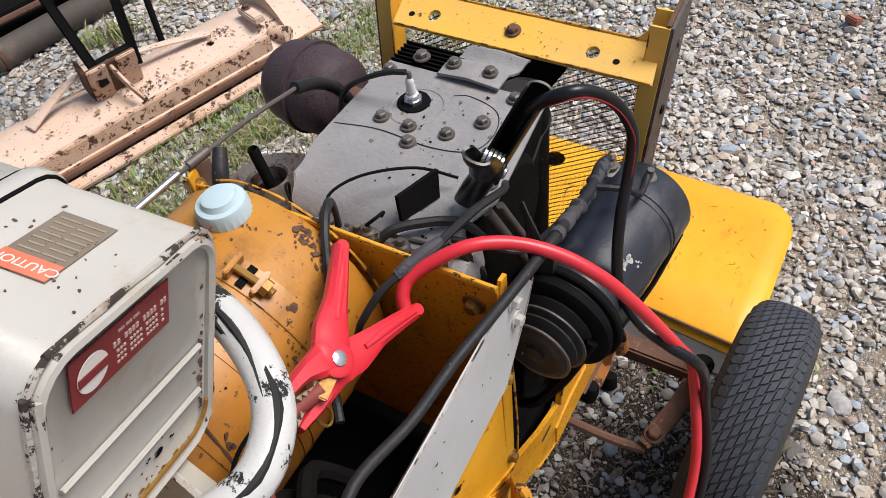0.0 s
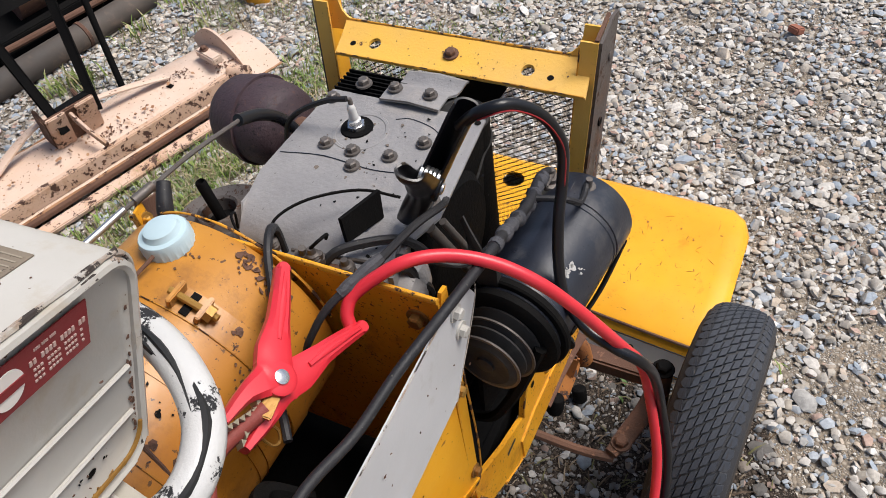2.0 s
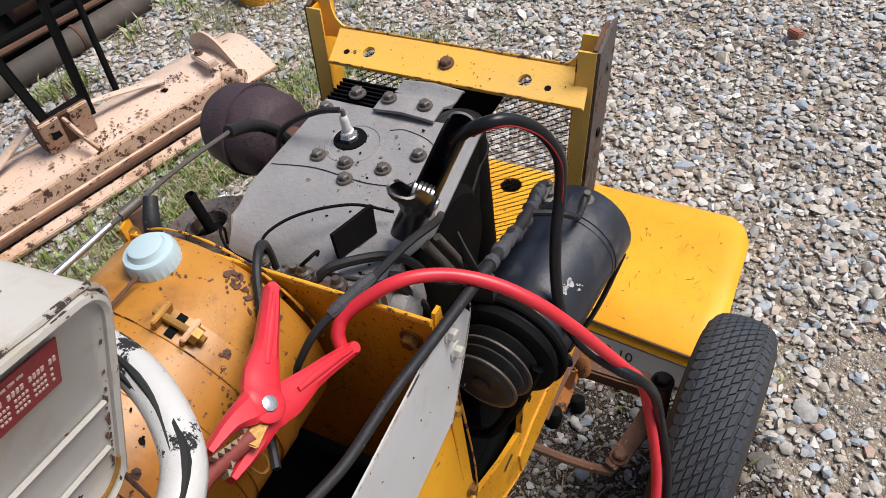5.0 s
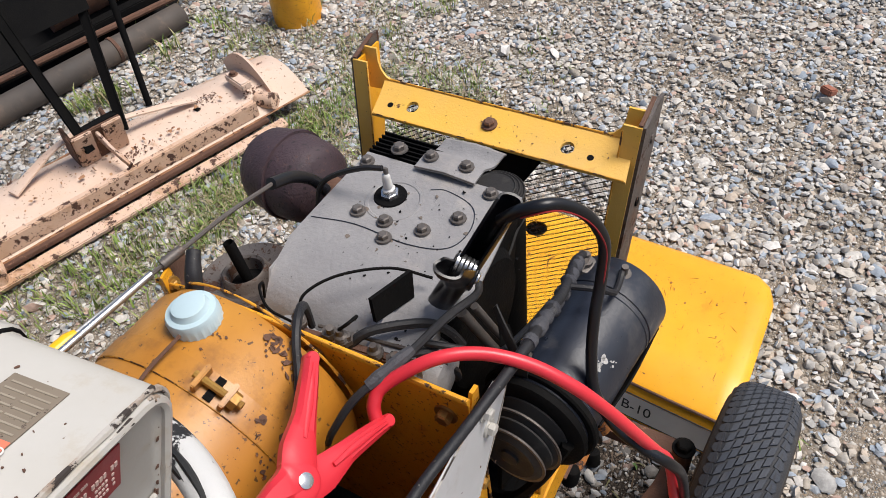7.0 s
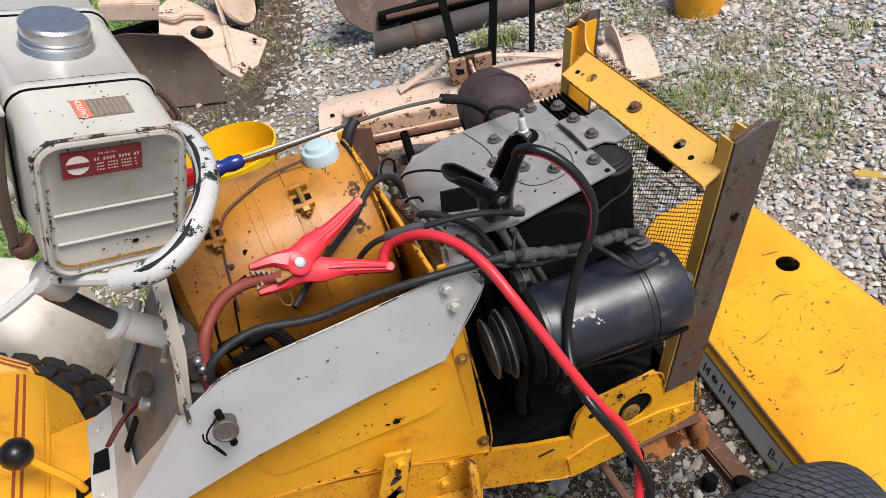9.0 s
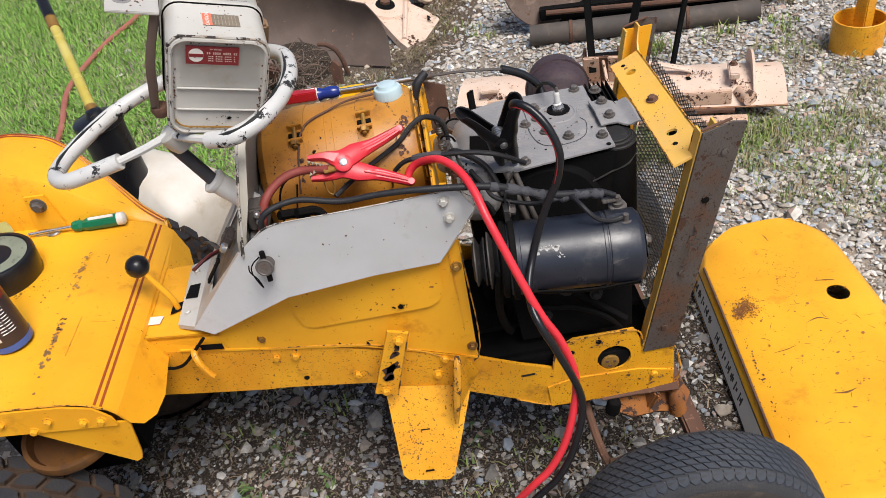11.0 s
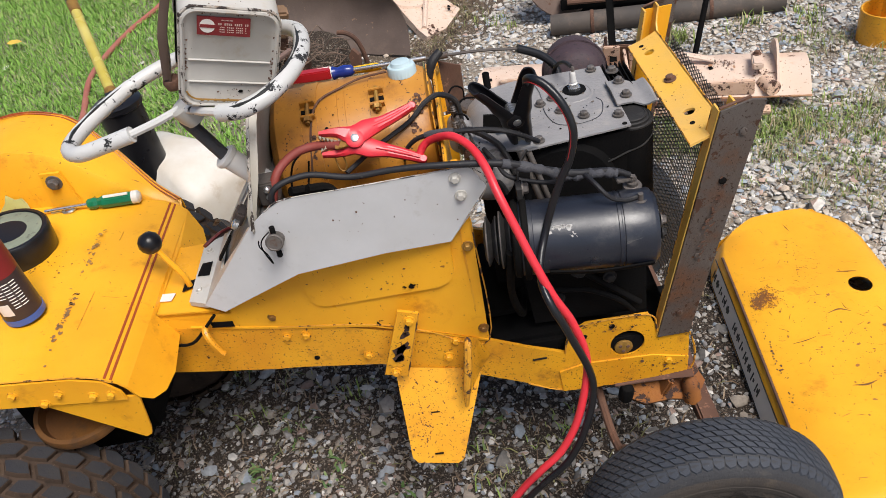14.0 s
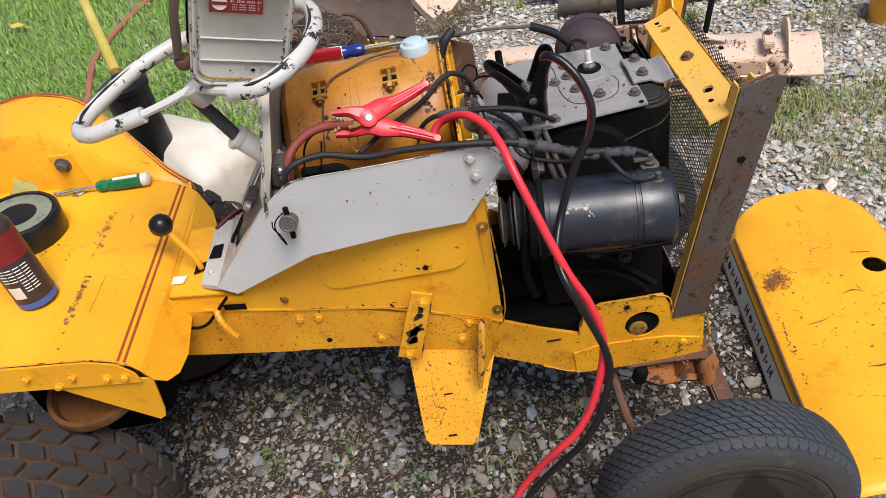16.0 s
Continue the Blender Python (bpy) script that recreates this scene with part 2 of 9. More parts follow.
BLUE = surf("blue_handle", (0.012, 0.03, 0.20), rough=0.25, bump=0.02)
CLEAR = surf("pale_handle_plastic", (0.72, 0.70, 0.64), (0.62, 0.60, 0.55), 0.25, bump=0.02)
PORC = surf("white_porcelain", (0.60, 0.59, 0.57), (0.52, 0.51, 0.49), 0.2, dirt=(0.40, 0.36, 0.32), dirt_at=0.62, bump=0.02)
ROCK = ramp_by_island("gravel_stone", [(0.52, 0.47, 0.405), (0.40, 0.385, 0.36), (0.63, 0.585, 0.525), (0.47, 0.41, 0.335), (0.32, 0.365, 0.42), (0.56, 0.475, 0.38),
                                       (0.74, 0.705, 0.65), (0.43, 0.385, 0.33), (0.52, 0.42, 0.325), (0.59, 0.55, 0.495), (0.28, 0.26, 0.235), (0.42, 0.455, 0.495),
                                       (0.46, 0.31, 0.245), (0.54, 0.50, 0.44), (0.30, 0.345, 0.395), (0.64, 0.595, 0.535), (0.38, 0.33, 0.265), (0.46, 0.42, 0.365)])
GRASS = ramp_by_island("grass_blade", [(0.12, 0.29, 0.025), (0.16, 0.36, 0.035), (0.22, 0.43, 0.055), (0.10, 0.23, 0.025), (0.27, 0.45, 0.08), (0.18, 0.38, 0.04), (0.36, 0.42, 0.13), (0.24, 0.44, 0.07)], 0.55, 0.1)
DRY = ramp_by_island("dry_grass_blade", [(0.36, 0.29, 0.16), (0.30, 0.22, 0.11), (0.20, 0.26, 0.08), (0.44, 0.36, 0.22), (0.15, 0.22, 0.06)], 0.7, 0.1)
TUFT = ramp_by_island("sparse_grass_blade", [(0.19, 0.29, 0.045), (0.27, 0.37, 0.08), (0.13, 0.22, 0.035), (0.33, 0.32, 0.13), (0.22, 0.29, 0.06), (0.30, 0.25, 0.12), (0.17, 0.24, 0.05)], 0.6, 0.1)
WEED = ramp_by_island("weed_leaf", [(0.06, 0.115, 0.025), (0.075, 0.14, 0.035), (0.06, 0.12, 0.03), (0.14, 0.20, 0.06)], 0.6, 0.1)
TREAD = surf("tread_rubber", (0.028, 0.034, 0.047), (0.046, 0.050, 0.060), 0.7, dirt=(0.075, 0.068, 0.062), dirt_at=0.62, dirt_scale=30, bump=0.3, spec=0.4, speck=(0.12, 0.115, 0.11), speck_at=0.69)
WALLR = surf("dusty_sidewall_rubber", (0.062, 0.052, 0.044), (0.040, 0.036, 0.034), 0.85, dirt=(0.095, 0.075, 0.058), dirt_at=0.56, dirt_scale=12, bump=0.4, spec=0.2)
LEAF = surf("dry_yellow_leaf", (0.42, 0.36, 0.10), (0.30, 0.28, 0.08), 0.6, dirt=(0.22, 0.13, 0.05), dirt_at=0.55, dirt_scale=60, bump=0.1)


def pebbly(name, colours, gap, scale, rough=0.9):
    """Ground strewn with fine grit: rounded grains of a cell pattern, each of its own colour, over earth."""
    m = bpy.data.materials.new(name)
    m.use_nodes = True
    n, k = m.node_tree.nodes, m.node_tree.links
    b = n["Principled BSDF"]
    b.inputs["Roughness"].default_value, b.inputs["Specular IOR Level"].default_value = rough, 0.2
    tc = n.new("ShaderNodeTexCoord").outputs["Object"]
    warp = n.new("ShaderNodeTexNoise")
    warp.inputs["Scale"].default_value = scale * 0.8
    k.new(tc, warp.inputs["Vector"])
    off = n.new("ShaderNodeVectorMath")
    off.operation = "SCALE"
    off.inputs["Scale"].default_value = 0.5 / scale
    k.new(warp.outputs["Color"], off.inputs[0])
    add = n.new("ShaderNodeVectorMath")
    k.new(tc, add.inputs[0]), k.new(off.outputs[0], add.inputs[1])
    col, hgt = None, None
    for f in (1.0, 2.3):
        v = n.new("ShaderNodeTexVoronoi")
        v.inputs["Scale"].default_value = scale * f
        k.new(add.outputs[0], v.inputs["Vector"])
        sep = n.new("ShaderNodeSeparateColor")
        k.new(v.outputs["Color"], sep.inputs[0])
        r = n.new("ShaderNodeValToRGB")
        r.color_ramp.interpolation = "CONSTANT"
        e = r.color_ramp.elements
        while len(e) < len(colours):
            e.new(0.5)
        for i, c in enumerate(colours):
            e[i].position, e[i].color = i / len(colours), (*c, 1)
        k.new(sep.outputs[0], r.inputs["Fac"])
        edge = n.new("ShaderNodeMapRange")
        edge.inputs["From Min"].default_value, edge.inputs["From Max"].default_value = 0.36, 0.58
        k.new(v.outputs["Distance"], edge.inputs["Value"])
        x = n.new("ShaderNodeMix")
        x.data_type = "RGBA"
        x.inputs[7].default_value = (*gap, 1)
        k.new(edge.outputs[0], x.inputs["Factor"]), k.new(r.outputs["Color"], x.inputs[6])
        if col is None:
            col, hgt, pick = x.outputs[2], v.outputs["Distance"], sep.outputs[1]
            continue
        some = n.new("ShaderNodeMath")
        some.operation = "GREATER_THAN"
        some.inputs[1].default_value = 0.45
        k.new(pick, some.inputs[0])
        both = n.new("ShaderNodeMix")
        both.data_type = "RGBA"
        k.new(some.outputs[0], both.inputs["Factor"]), k.new(col, both.inputs[6]), k.new(x.outputs[2], both.inputs[7])
        col = both.outputs[2]
        hm = n.new("ShaderNodeMix")
        k.new(some.outputs[0], hm.inputs[0]), k.new(hgt, hm.inputs[2]), k.new(v.outputs["Distance"], hm.inputs[3])
        hgt = hm.outputs[0]
    stain = n.new("ShaderNodeTexNoise")
    stain.inputs["Scale"].default_value, stain.inputs["Detail"].default_value = 3.5, 6
    k.new(tc, stain.inputs["Vector"])
    tone = n.new("ShaderNodeMapRange")
    tone.inputs["From Min"].default_value, tone.inputs["From Max"].default_value = 0.3, 0.7
    tone.inputs["To Min"].default_value, tone.inputs["To Max"].default_value = 0.72, 1.1
    k.new(stain.outputs["Fac"], tone.inputs["Value"])
    hs = n.new("ShaderNodeHueSaturation")
    k.new(col, hs.inputs["Color"]), k.new(tone.outputs[0], hs.inputs["Value"])
    bp = n.new("ShaderNodeBump")
    bp.invert = True
    bp.inputs["Strength"].default_value, bp.inputs["Distance"].default_value = 0.9, 0.005
    k.new(hgt, bp.inputs["Height"])
    k.new(hs.outputs["Color"], b.inputs["Base Color"]), k.new(bp.outputs["Normal"], b.inputs["Normal"])
    return m


SOIL = pebbly("grit_and_soil", [(0.46, 0.42, 0.37), (0.30, 0.27, 0.235), (0.58, 0.54, 0.48), (0.36, 0.31, 0.25), (0.25, 0.26, 0.27), (0.42, 0.36, 0.29), (0.20, 0.17, 0.14), (0.34, 0.29, 0.235), (0.30, 0.225, 0.155)], (0.26, 0.215, 0.165), 120)
EARTH = pebbly("brown_yard_earth", [(0.24, 0.19, 0.145), (0.15, 0.115, 0.085), (0.33, 0.29, 0.24), (0.12, 0.09, 0.065), (0.19, 0.145, 0.105), (0.16, 0.13, 0.10)], (0.10, 0.075, 0.055), 130)
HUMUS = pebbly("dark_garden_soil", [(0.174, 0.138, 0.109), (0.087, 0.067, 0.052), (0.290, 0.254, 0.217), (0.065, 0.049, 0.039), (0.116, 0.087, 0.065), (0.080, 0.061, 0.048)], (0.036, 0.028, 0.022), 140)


# ---- builders ----
V = Vector
ORIGIN = {}


def finish(name, bm, material, smooth=38):
    bmesh.ops.recalc_face_normals(bm, faces=bm.faces)
    me = bpy.data.meshes.new(name)
    bm.to_mesh(me)
    bm.free()
    me.shade_smooth()
    me.set_sharp_from_angle(angle=radians(smooth))
    me.materials.append(material)
    return me


def thing(name, base, label, category, group=""):
    ob = tagged(new(name), label, category, group)
    ob.location = base
    ORIGIN[ob] = V(base)
    return ob


def part(name, bm, material, parent, label="", smooth=38):
    o = ORIGIN[parent]
    bmesh.ops.translate(bm, verts=bm.verts, vec=-o)
    ob = new(name, finish(name, bm, material, smooth))
    ob.parent = parent
    ORIGIN[ob] = o
    if label:
        tagged(ob, label)
    return ob


def solo(name, bm, material, label, category, kind="", group="", smooth=38):
    return tagged(new(name, finish(name, bm, material, smooth)), label, category, group, kind)


def frame_of(a):
    a = V(a).normalized()
    u = a.cross(V((0, 0, 1)) if abs(a.z) < 0.9 else V((1, 0, 0))).normalized()
    return a, u, a.cross(u)


def box(bm, c, s, rot=None, bev=0.0):
    r = bmesh.ops.create_cube(bm, size=1)["verts"]
    m = rot if rot is not None else Matrix.Identity(3)
    for v in r:
        v.co = V(c) + m @ V((v.co.x * s[0], v.co.y * s[1], v.co.z * s[2]))
    if bev:
        es = list({e for v in r for e in v.link_edges})
        bmesh.ops.bevel(bm, geom=es, offset=bev, segments=2, affect="EDGES")
    return bm


def slab(bm, pts, t):
    """A flat or nearly flat plate: the outline pts, thickened by the vector t."""
    a = [bm.verts.new(V(p)) for p in pts]
    b = [bm.verts.new(V(p) + V(t)) for p in pts]
    n = len(pts)
    bm.faces.new(a)
    bm.faces.new(b[::-1])
    for i in range(n):
        bm.faces.new((a[i], b[i], b[(i + 1) % n], a[(i + 1) % n]))
    return bm


def lathe(bm, p, axis, prof, seg=20, squash=None):
    """A turned body: prof is a list of (distance along the axis, radius)."""
    a, u, w = frame_of(axis)
    rings = []
    for h, r in prof:
        rings.append([bm.verts.new(V(p) + a * h + (u * math.cos(q) + w * math.sin(q)) * max(r, 1e-4)) for q in [2 * math.pi * i / seg for i in range(seg)]])
    for x, y in zip(rings, rings[1:]):
        for i in range(seg):
            bm.faces.new((x[i], x[(i + 1) % seg], y[(i + 1) % seg], y[i]))
    bm.faces.new(rings[0]), bm.faces.new(rings[-1][::-1])
    return bm


def cyl(bm, p0, p1, r, seg=14, r2=None):
    d = V(p1) - V(p0)
    return lathe(bm, p0, d, [(0, r), (d.length, r if r2 is None else r2)], seg)


def spline(pts, n=6, closed=False):
    p = [V(q) for q in pts]
    q = [p[-1]] + p + [p[0], p[1]] if closed else [2 * p[0] - p[1]] + p + [2 * p[-1] - p[-2]]
    out = []
    for i in range(len(p) if closed else len(p) - 1):
        a, b, c, d = q[i:i + 4]
        for j in range(n):
            t = j / n
            out.append(0.5 * (2 * b + (c - a) * t + (2 * a - 5 * b + 4 * c - d) * t * t + (3 * b - a - 3 * c + d) * t ** 3))
    return out if closed else out + [p[-1]]


def tube(bm, pts, r, seg=8, n=6, closed=False, raw=False):
    c = [V(p) for p in pts] if raw else spline(pts, n, closed)
    m = len(c)
    rad = [r] * m if not isinstance(r, (list, tuple)) else [np.interp(i / (m - 1), np.linspace(0, 1, len(r)), r) for i in range(m)]
    u, rings = None, []
    for i in range(m):
        a = (c[(i + 1) % m] - c[i - 1]) if closed or 0 < i < m - 1 else (c[1] - c[0] if i == 0 else c[-1] - c[-2])
        a.normalize()
        u = frame_of(a)[1] if u is None else (u - a * u.dot(a)).normalized()
        w = a.cross(u)
        rings.append([bm.verts.new(c[i] + (u * math.cos(q) + w * math.sin(q)) * rad[i]) for q in [2 * math.pi * j / seg for j in range(seg)]])
    for i in range(m if closed else m - 1):
        x, y = rings[i], rings[(i + 1) % m]
        for j in range(seg):
            bm.faces.new((x[j], x[(j + 1) % seg], y[(j + 1) % seg], y[j]))
    if not closed:
        bm.faces.new(rings[0]), bm.faces.new(rings[-1][::-1])
    return bm


def ribbon(bm, pts, widths, side, thick, n=5):
    """A bar of oblong section along pts: widths across, thick along the vector side."""
    c = spline(pts, n)
    m = len(c)
    s = V(side).normalized()
    rings = []
    for i in range(m):
        a = (c[min(i + 1, m - 1)] - c[max(i - 1, 0)]).normalized()
        w = a.cross(s).normalized() * np.interp(i / (m - 1), np.linspace(0, 1, len(widths)), widths) / 2
        h = s * thick / 2
        rings.append([bm.verts.new(c[i] + w * x + h * y) for x, y in ((1, .5), (.6, 1), (-.6, 1), (-1, .5), (-1, -.5), (-.6, -1), (.6, -1), (1, -.5))])
    for x, y in zip(rings, rings[1:]):
        for j in range(8):
            bm.faces.new((x[j], x[(j + 1) % 8], y[(j + 1) % 8], y[j]))
    bm.faces.new(rings[0]), bm.faces.new(rings[-1][::-1])
    return bm


def hexbolt(bm, p, nrm, r=0.0075, washer=True):
    a = V(nrm).normalized()
    if washer:
        lathe(bm, V(p) - a * 0.001, a, [(0, r * 1.5), (0.002, r * 1.45)], 14)
    lathe(bm, V(p) + a * 0.001, a, [(0, r), (r * 0.75, r), (r * 0.95, r * 0.75)], 6)
    return bm


def bolts(parent, spots, nrm, r=0.0075, material=None, name="bolt"):
    for p in spots:
        part(name, hexbolt(bmesh.new(), p, nrm, r), material or BOLT, parent)


def strip(bm, outline, wide):
    """A sheet from rows of points, each row as long as the next, thickened to one side into a closed body."""
    g = np.array([[tuple(p) for p in row] for row in outline], float)
    du, dv_ = np.gradient(g, axis=0), np.gradient(g, axis=1)
    nm = np.cross(du, dv_)
    nm /= np.linalg.norm(nm, axis=2, keepdims=True) + 1e-12
    if nm[..., 2].sum() > 0:
        nm = -nm
    A = [[bm.verts.new(p) for p in row] for row in g]
    B = [[bm.verts.new(p) for p in row] for row in g + nm * wide]
    r, c = len(A), len(A[0])
    for i in range(r - 1):
        for j in range(c - 1):
            bm.faces.new((A[i][j], A[i][j + 1], A[i + 1][j + 1], A[i + 1][j]))
            bm.faces.new((B[i][j], B[i + 1][j], B[i + 1][j + 1], B[i][j + 1]))
    for i in range(r - 1):
        for j in (0, c - 1):
            bm.faces.new((A[i][j], A[i + 1][j], B[i + 1][j], B[i][j]))
    for j in range(c - 1):
        for i in (0, r - 1):
            bm.faces.new((A[i][j], B[i][j], B[i][j + 1], A[i][j + 1]))
    return bm


def lerp(a, b, t):
    return V(a) * (1 - t) + V(b) * t


def chips(parent, c, u, v, n, size, material, name="paint_chip", seed=1, spread=1.0):
    """Irregular flakes lying in the plane of u and v round c; one joined mesh."""
    rg = np.random.default_rng(seed)
    u, v = V(u), V(v)
    nn = u.normalized().cross(v.normalized())
    bm = bmesh.new()
    for _ in range(n):
        q = rg.normal(0, 0.42, 2) * spread
        o = V(c) + u * q[0] + v * q[1]
        s = size * rg.uniform(0.25, 1.0) ** 2 + 0.0006
        k = rg.integers(6, 10)
        e = rg.uniform(0.35, 1.0)
        a0 = rg.uniform(0, 6.28)
        ring = []
        for i in range(k):
            a = 2 * math.pi * i / k
            r = s * rg.uniform(0.55, 1.3)
            x, y = r * math.cos(a), r * e * math.sin(a)
            ring.append(o + u.normalized() * (x * math.cos(a0) - y * math.sin(a0)) + v.normalized() * (x * math.sin(a0) + y * math.cos(a0)))
        slab(bm, ring, nn * 0.0005)
    return tagged(part(name, bm, material, parent), kind="stuff")


def edge_wear(parent, pts, material, r=0.0016, name="worn_edge"):
    """A worn paint bead along the edge pts, uneven in thickness."""
    c = spline(pts, 6) if len(pts) > 2 else [lerp(pts[0], pts[1], i / 12) for i in range(13)]
    rr = [r * (0.75 + 0.4 * noise.noise((p.x * 60, p.y * 60, p.z * 60))) for p in c]
    return part(name, tube(bmesh.new(), c, rr, 6, 1, False, True), material, parent)


def cut(bm, cutter):
    """The body bm with the closed body cutter taken out of it."""
    obs = []
    for b in (bm, cutter):
        bmesh.ops.recalc_face_normals(b, faces=b.faces)
        me = bpy.data.meshes.new("cut")
        b.to_mesh(me)
        b.free()
        obs.append(new("cut", me))
    mod = obs[0].modifiers.new("cut", "BOOLEAN")
    mod.object, mod.operation, mod.solver = obs[1], "DIFFERENCE", "EXACT"
    me = bpy.data.meshes.new_from_object(obs[0].evaluated_get(bpy.context.evaluated_depsgraph_get()))
    out = bmesh.new()
    out.from_mesh(me)
    for o in obs:
        bpy.data.objects.remove(o, do_unlink=True)
    return out


# ---- ground ----
def ground_z(x, y):
    return 0.010 * noise.noise((x * 1.3, y * 1.3, 0)) + 0.005 * noise.noise((x * 5, y * 5, 3))


bm = bmesh.new()
xs = sorted(set([-60, -30, -15, -8] + [round(-4 + 0.1 * i, 3) for i in range(81)] + [8, 15, 30, 60]))
ys = sorted(set([-60, -30, -15, -8, -4] + [round(-2 + 0.1 * i, 3) for i in range(81)] + [10, 20, 40, 60]))
gv = [[bm.verts.new((x, y, ground_z(x, y) - 0.004)) for x in xs] for y in ys]
for a, b in zip(gv, gv[1:]):
    for i in range(len(xs) - 1):
        bm.faces.new((a[i], a[i + 1], b[i + 1], b[i]))
solo("ground", bm, SOIL, "bare brown grit and soil yard", "ground", "structure")

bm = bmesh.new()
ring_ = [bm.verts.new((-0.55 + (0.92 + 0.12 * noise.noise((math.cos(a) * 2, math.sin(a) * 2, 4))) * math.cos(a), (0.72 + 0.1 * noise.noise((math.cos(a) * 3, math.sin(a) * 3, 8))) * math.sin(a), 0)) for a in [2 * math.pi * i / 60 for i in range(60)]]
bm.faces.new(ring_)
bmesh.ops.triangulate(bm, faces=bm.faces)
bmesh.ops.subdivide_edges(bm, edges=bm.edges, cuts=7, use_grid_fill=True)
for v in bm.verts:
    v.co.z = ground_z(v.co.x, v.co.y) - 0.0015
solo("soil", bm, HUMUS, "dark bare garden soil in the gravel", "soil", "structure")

bm = bmesh.new()
for cx, cy, rx, ry_, tilt in ((-0.26, 2.65, 0.24, 0.70, -0.32), (-0.80, 2.06, 0.52, 0.23, 0.0)):
    ang = [2 * math.pi * i / 48 for i in range(48)]
    rim = []
    for a in ang:
        k = 1 + 0.22 * noise.noise((cx + math.cos(a) * 1.7, cy + math.sin(a) * 1.7, 6))
        x, y = rx * k * math.cos(a), ry_ * k * math.sin(a)
        rim.append(bm.verts.new((cx + x * math.cos(tilt) - y * math.sin(tilt), cy + x * math.sin(tilt) + y * math.cos(tilt), 0)))
    bm.faces.new(rim)
bmesh.ops.triangulate(bm, faces=bm.faces)
bmesh.ops.subdivide_edges(bm, edges=bm.edges, cuts=5, use_grid_fill=True)
for v in bm.verts:
    v.co.z = ground_z(v.co.x, v.co.y) - 0.0010
solo("soil", bm, EARTH, "bare brown earth beside the castings", "soil", "structure")

rng = np.random.default_rng(7)


def lawn(x, y):
    """How much grass grows there, 0 to 1."""
    edge = noise.noise((x * 2.2, y * 2.2, 5)) * 0.35
    back = min(1, max(0, (y - 3.05 + edge) * 3)) * min(1, max(0, (-0.42 - x + edge) * 4))
    return max(back, min(1, max(0, (-1.05 - x + edge) * 2.5)) * min(1, max(0, (y - 1.0 + edge) * 2)))


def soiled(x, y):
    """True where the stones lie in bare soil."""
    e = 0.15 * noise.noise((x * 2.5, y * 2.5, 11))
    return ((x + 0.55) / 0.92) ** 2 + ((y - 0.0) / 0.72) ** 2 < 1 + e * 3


def bare(x, y):
    """How bare the brown earth lies beside the castings and in front of the steel sheet, 0 to 1."""
    e = 0.5 * noise.noise((x * 4, y * 4, 15))
    u, v = (x + 0.26) * 0.95 - (y - 2.65) * 0.32, (x + 0.26) * 0.32 + (y - 2.65) * 0.95
    a = (u / 0.20) ** 2 + (v / 0.62) ** 2
    b = ((x + 0.80) / 0.48) ** 2 + ((y - 2.05) / 0.20) ** 2
    return min(1, max(0, (1.25 + e - min(a, b)) * 1.6))


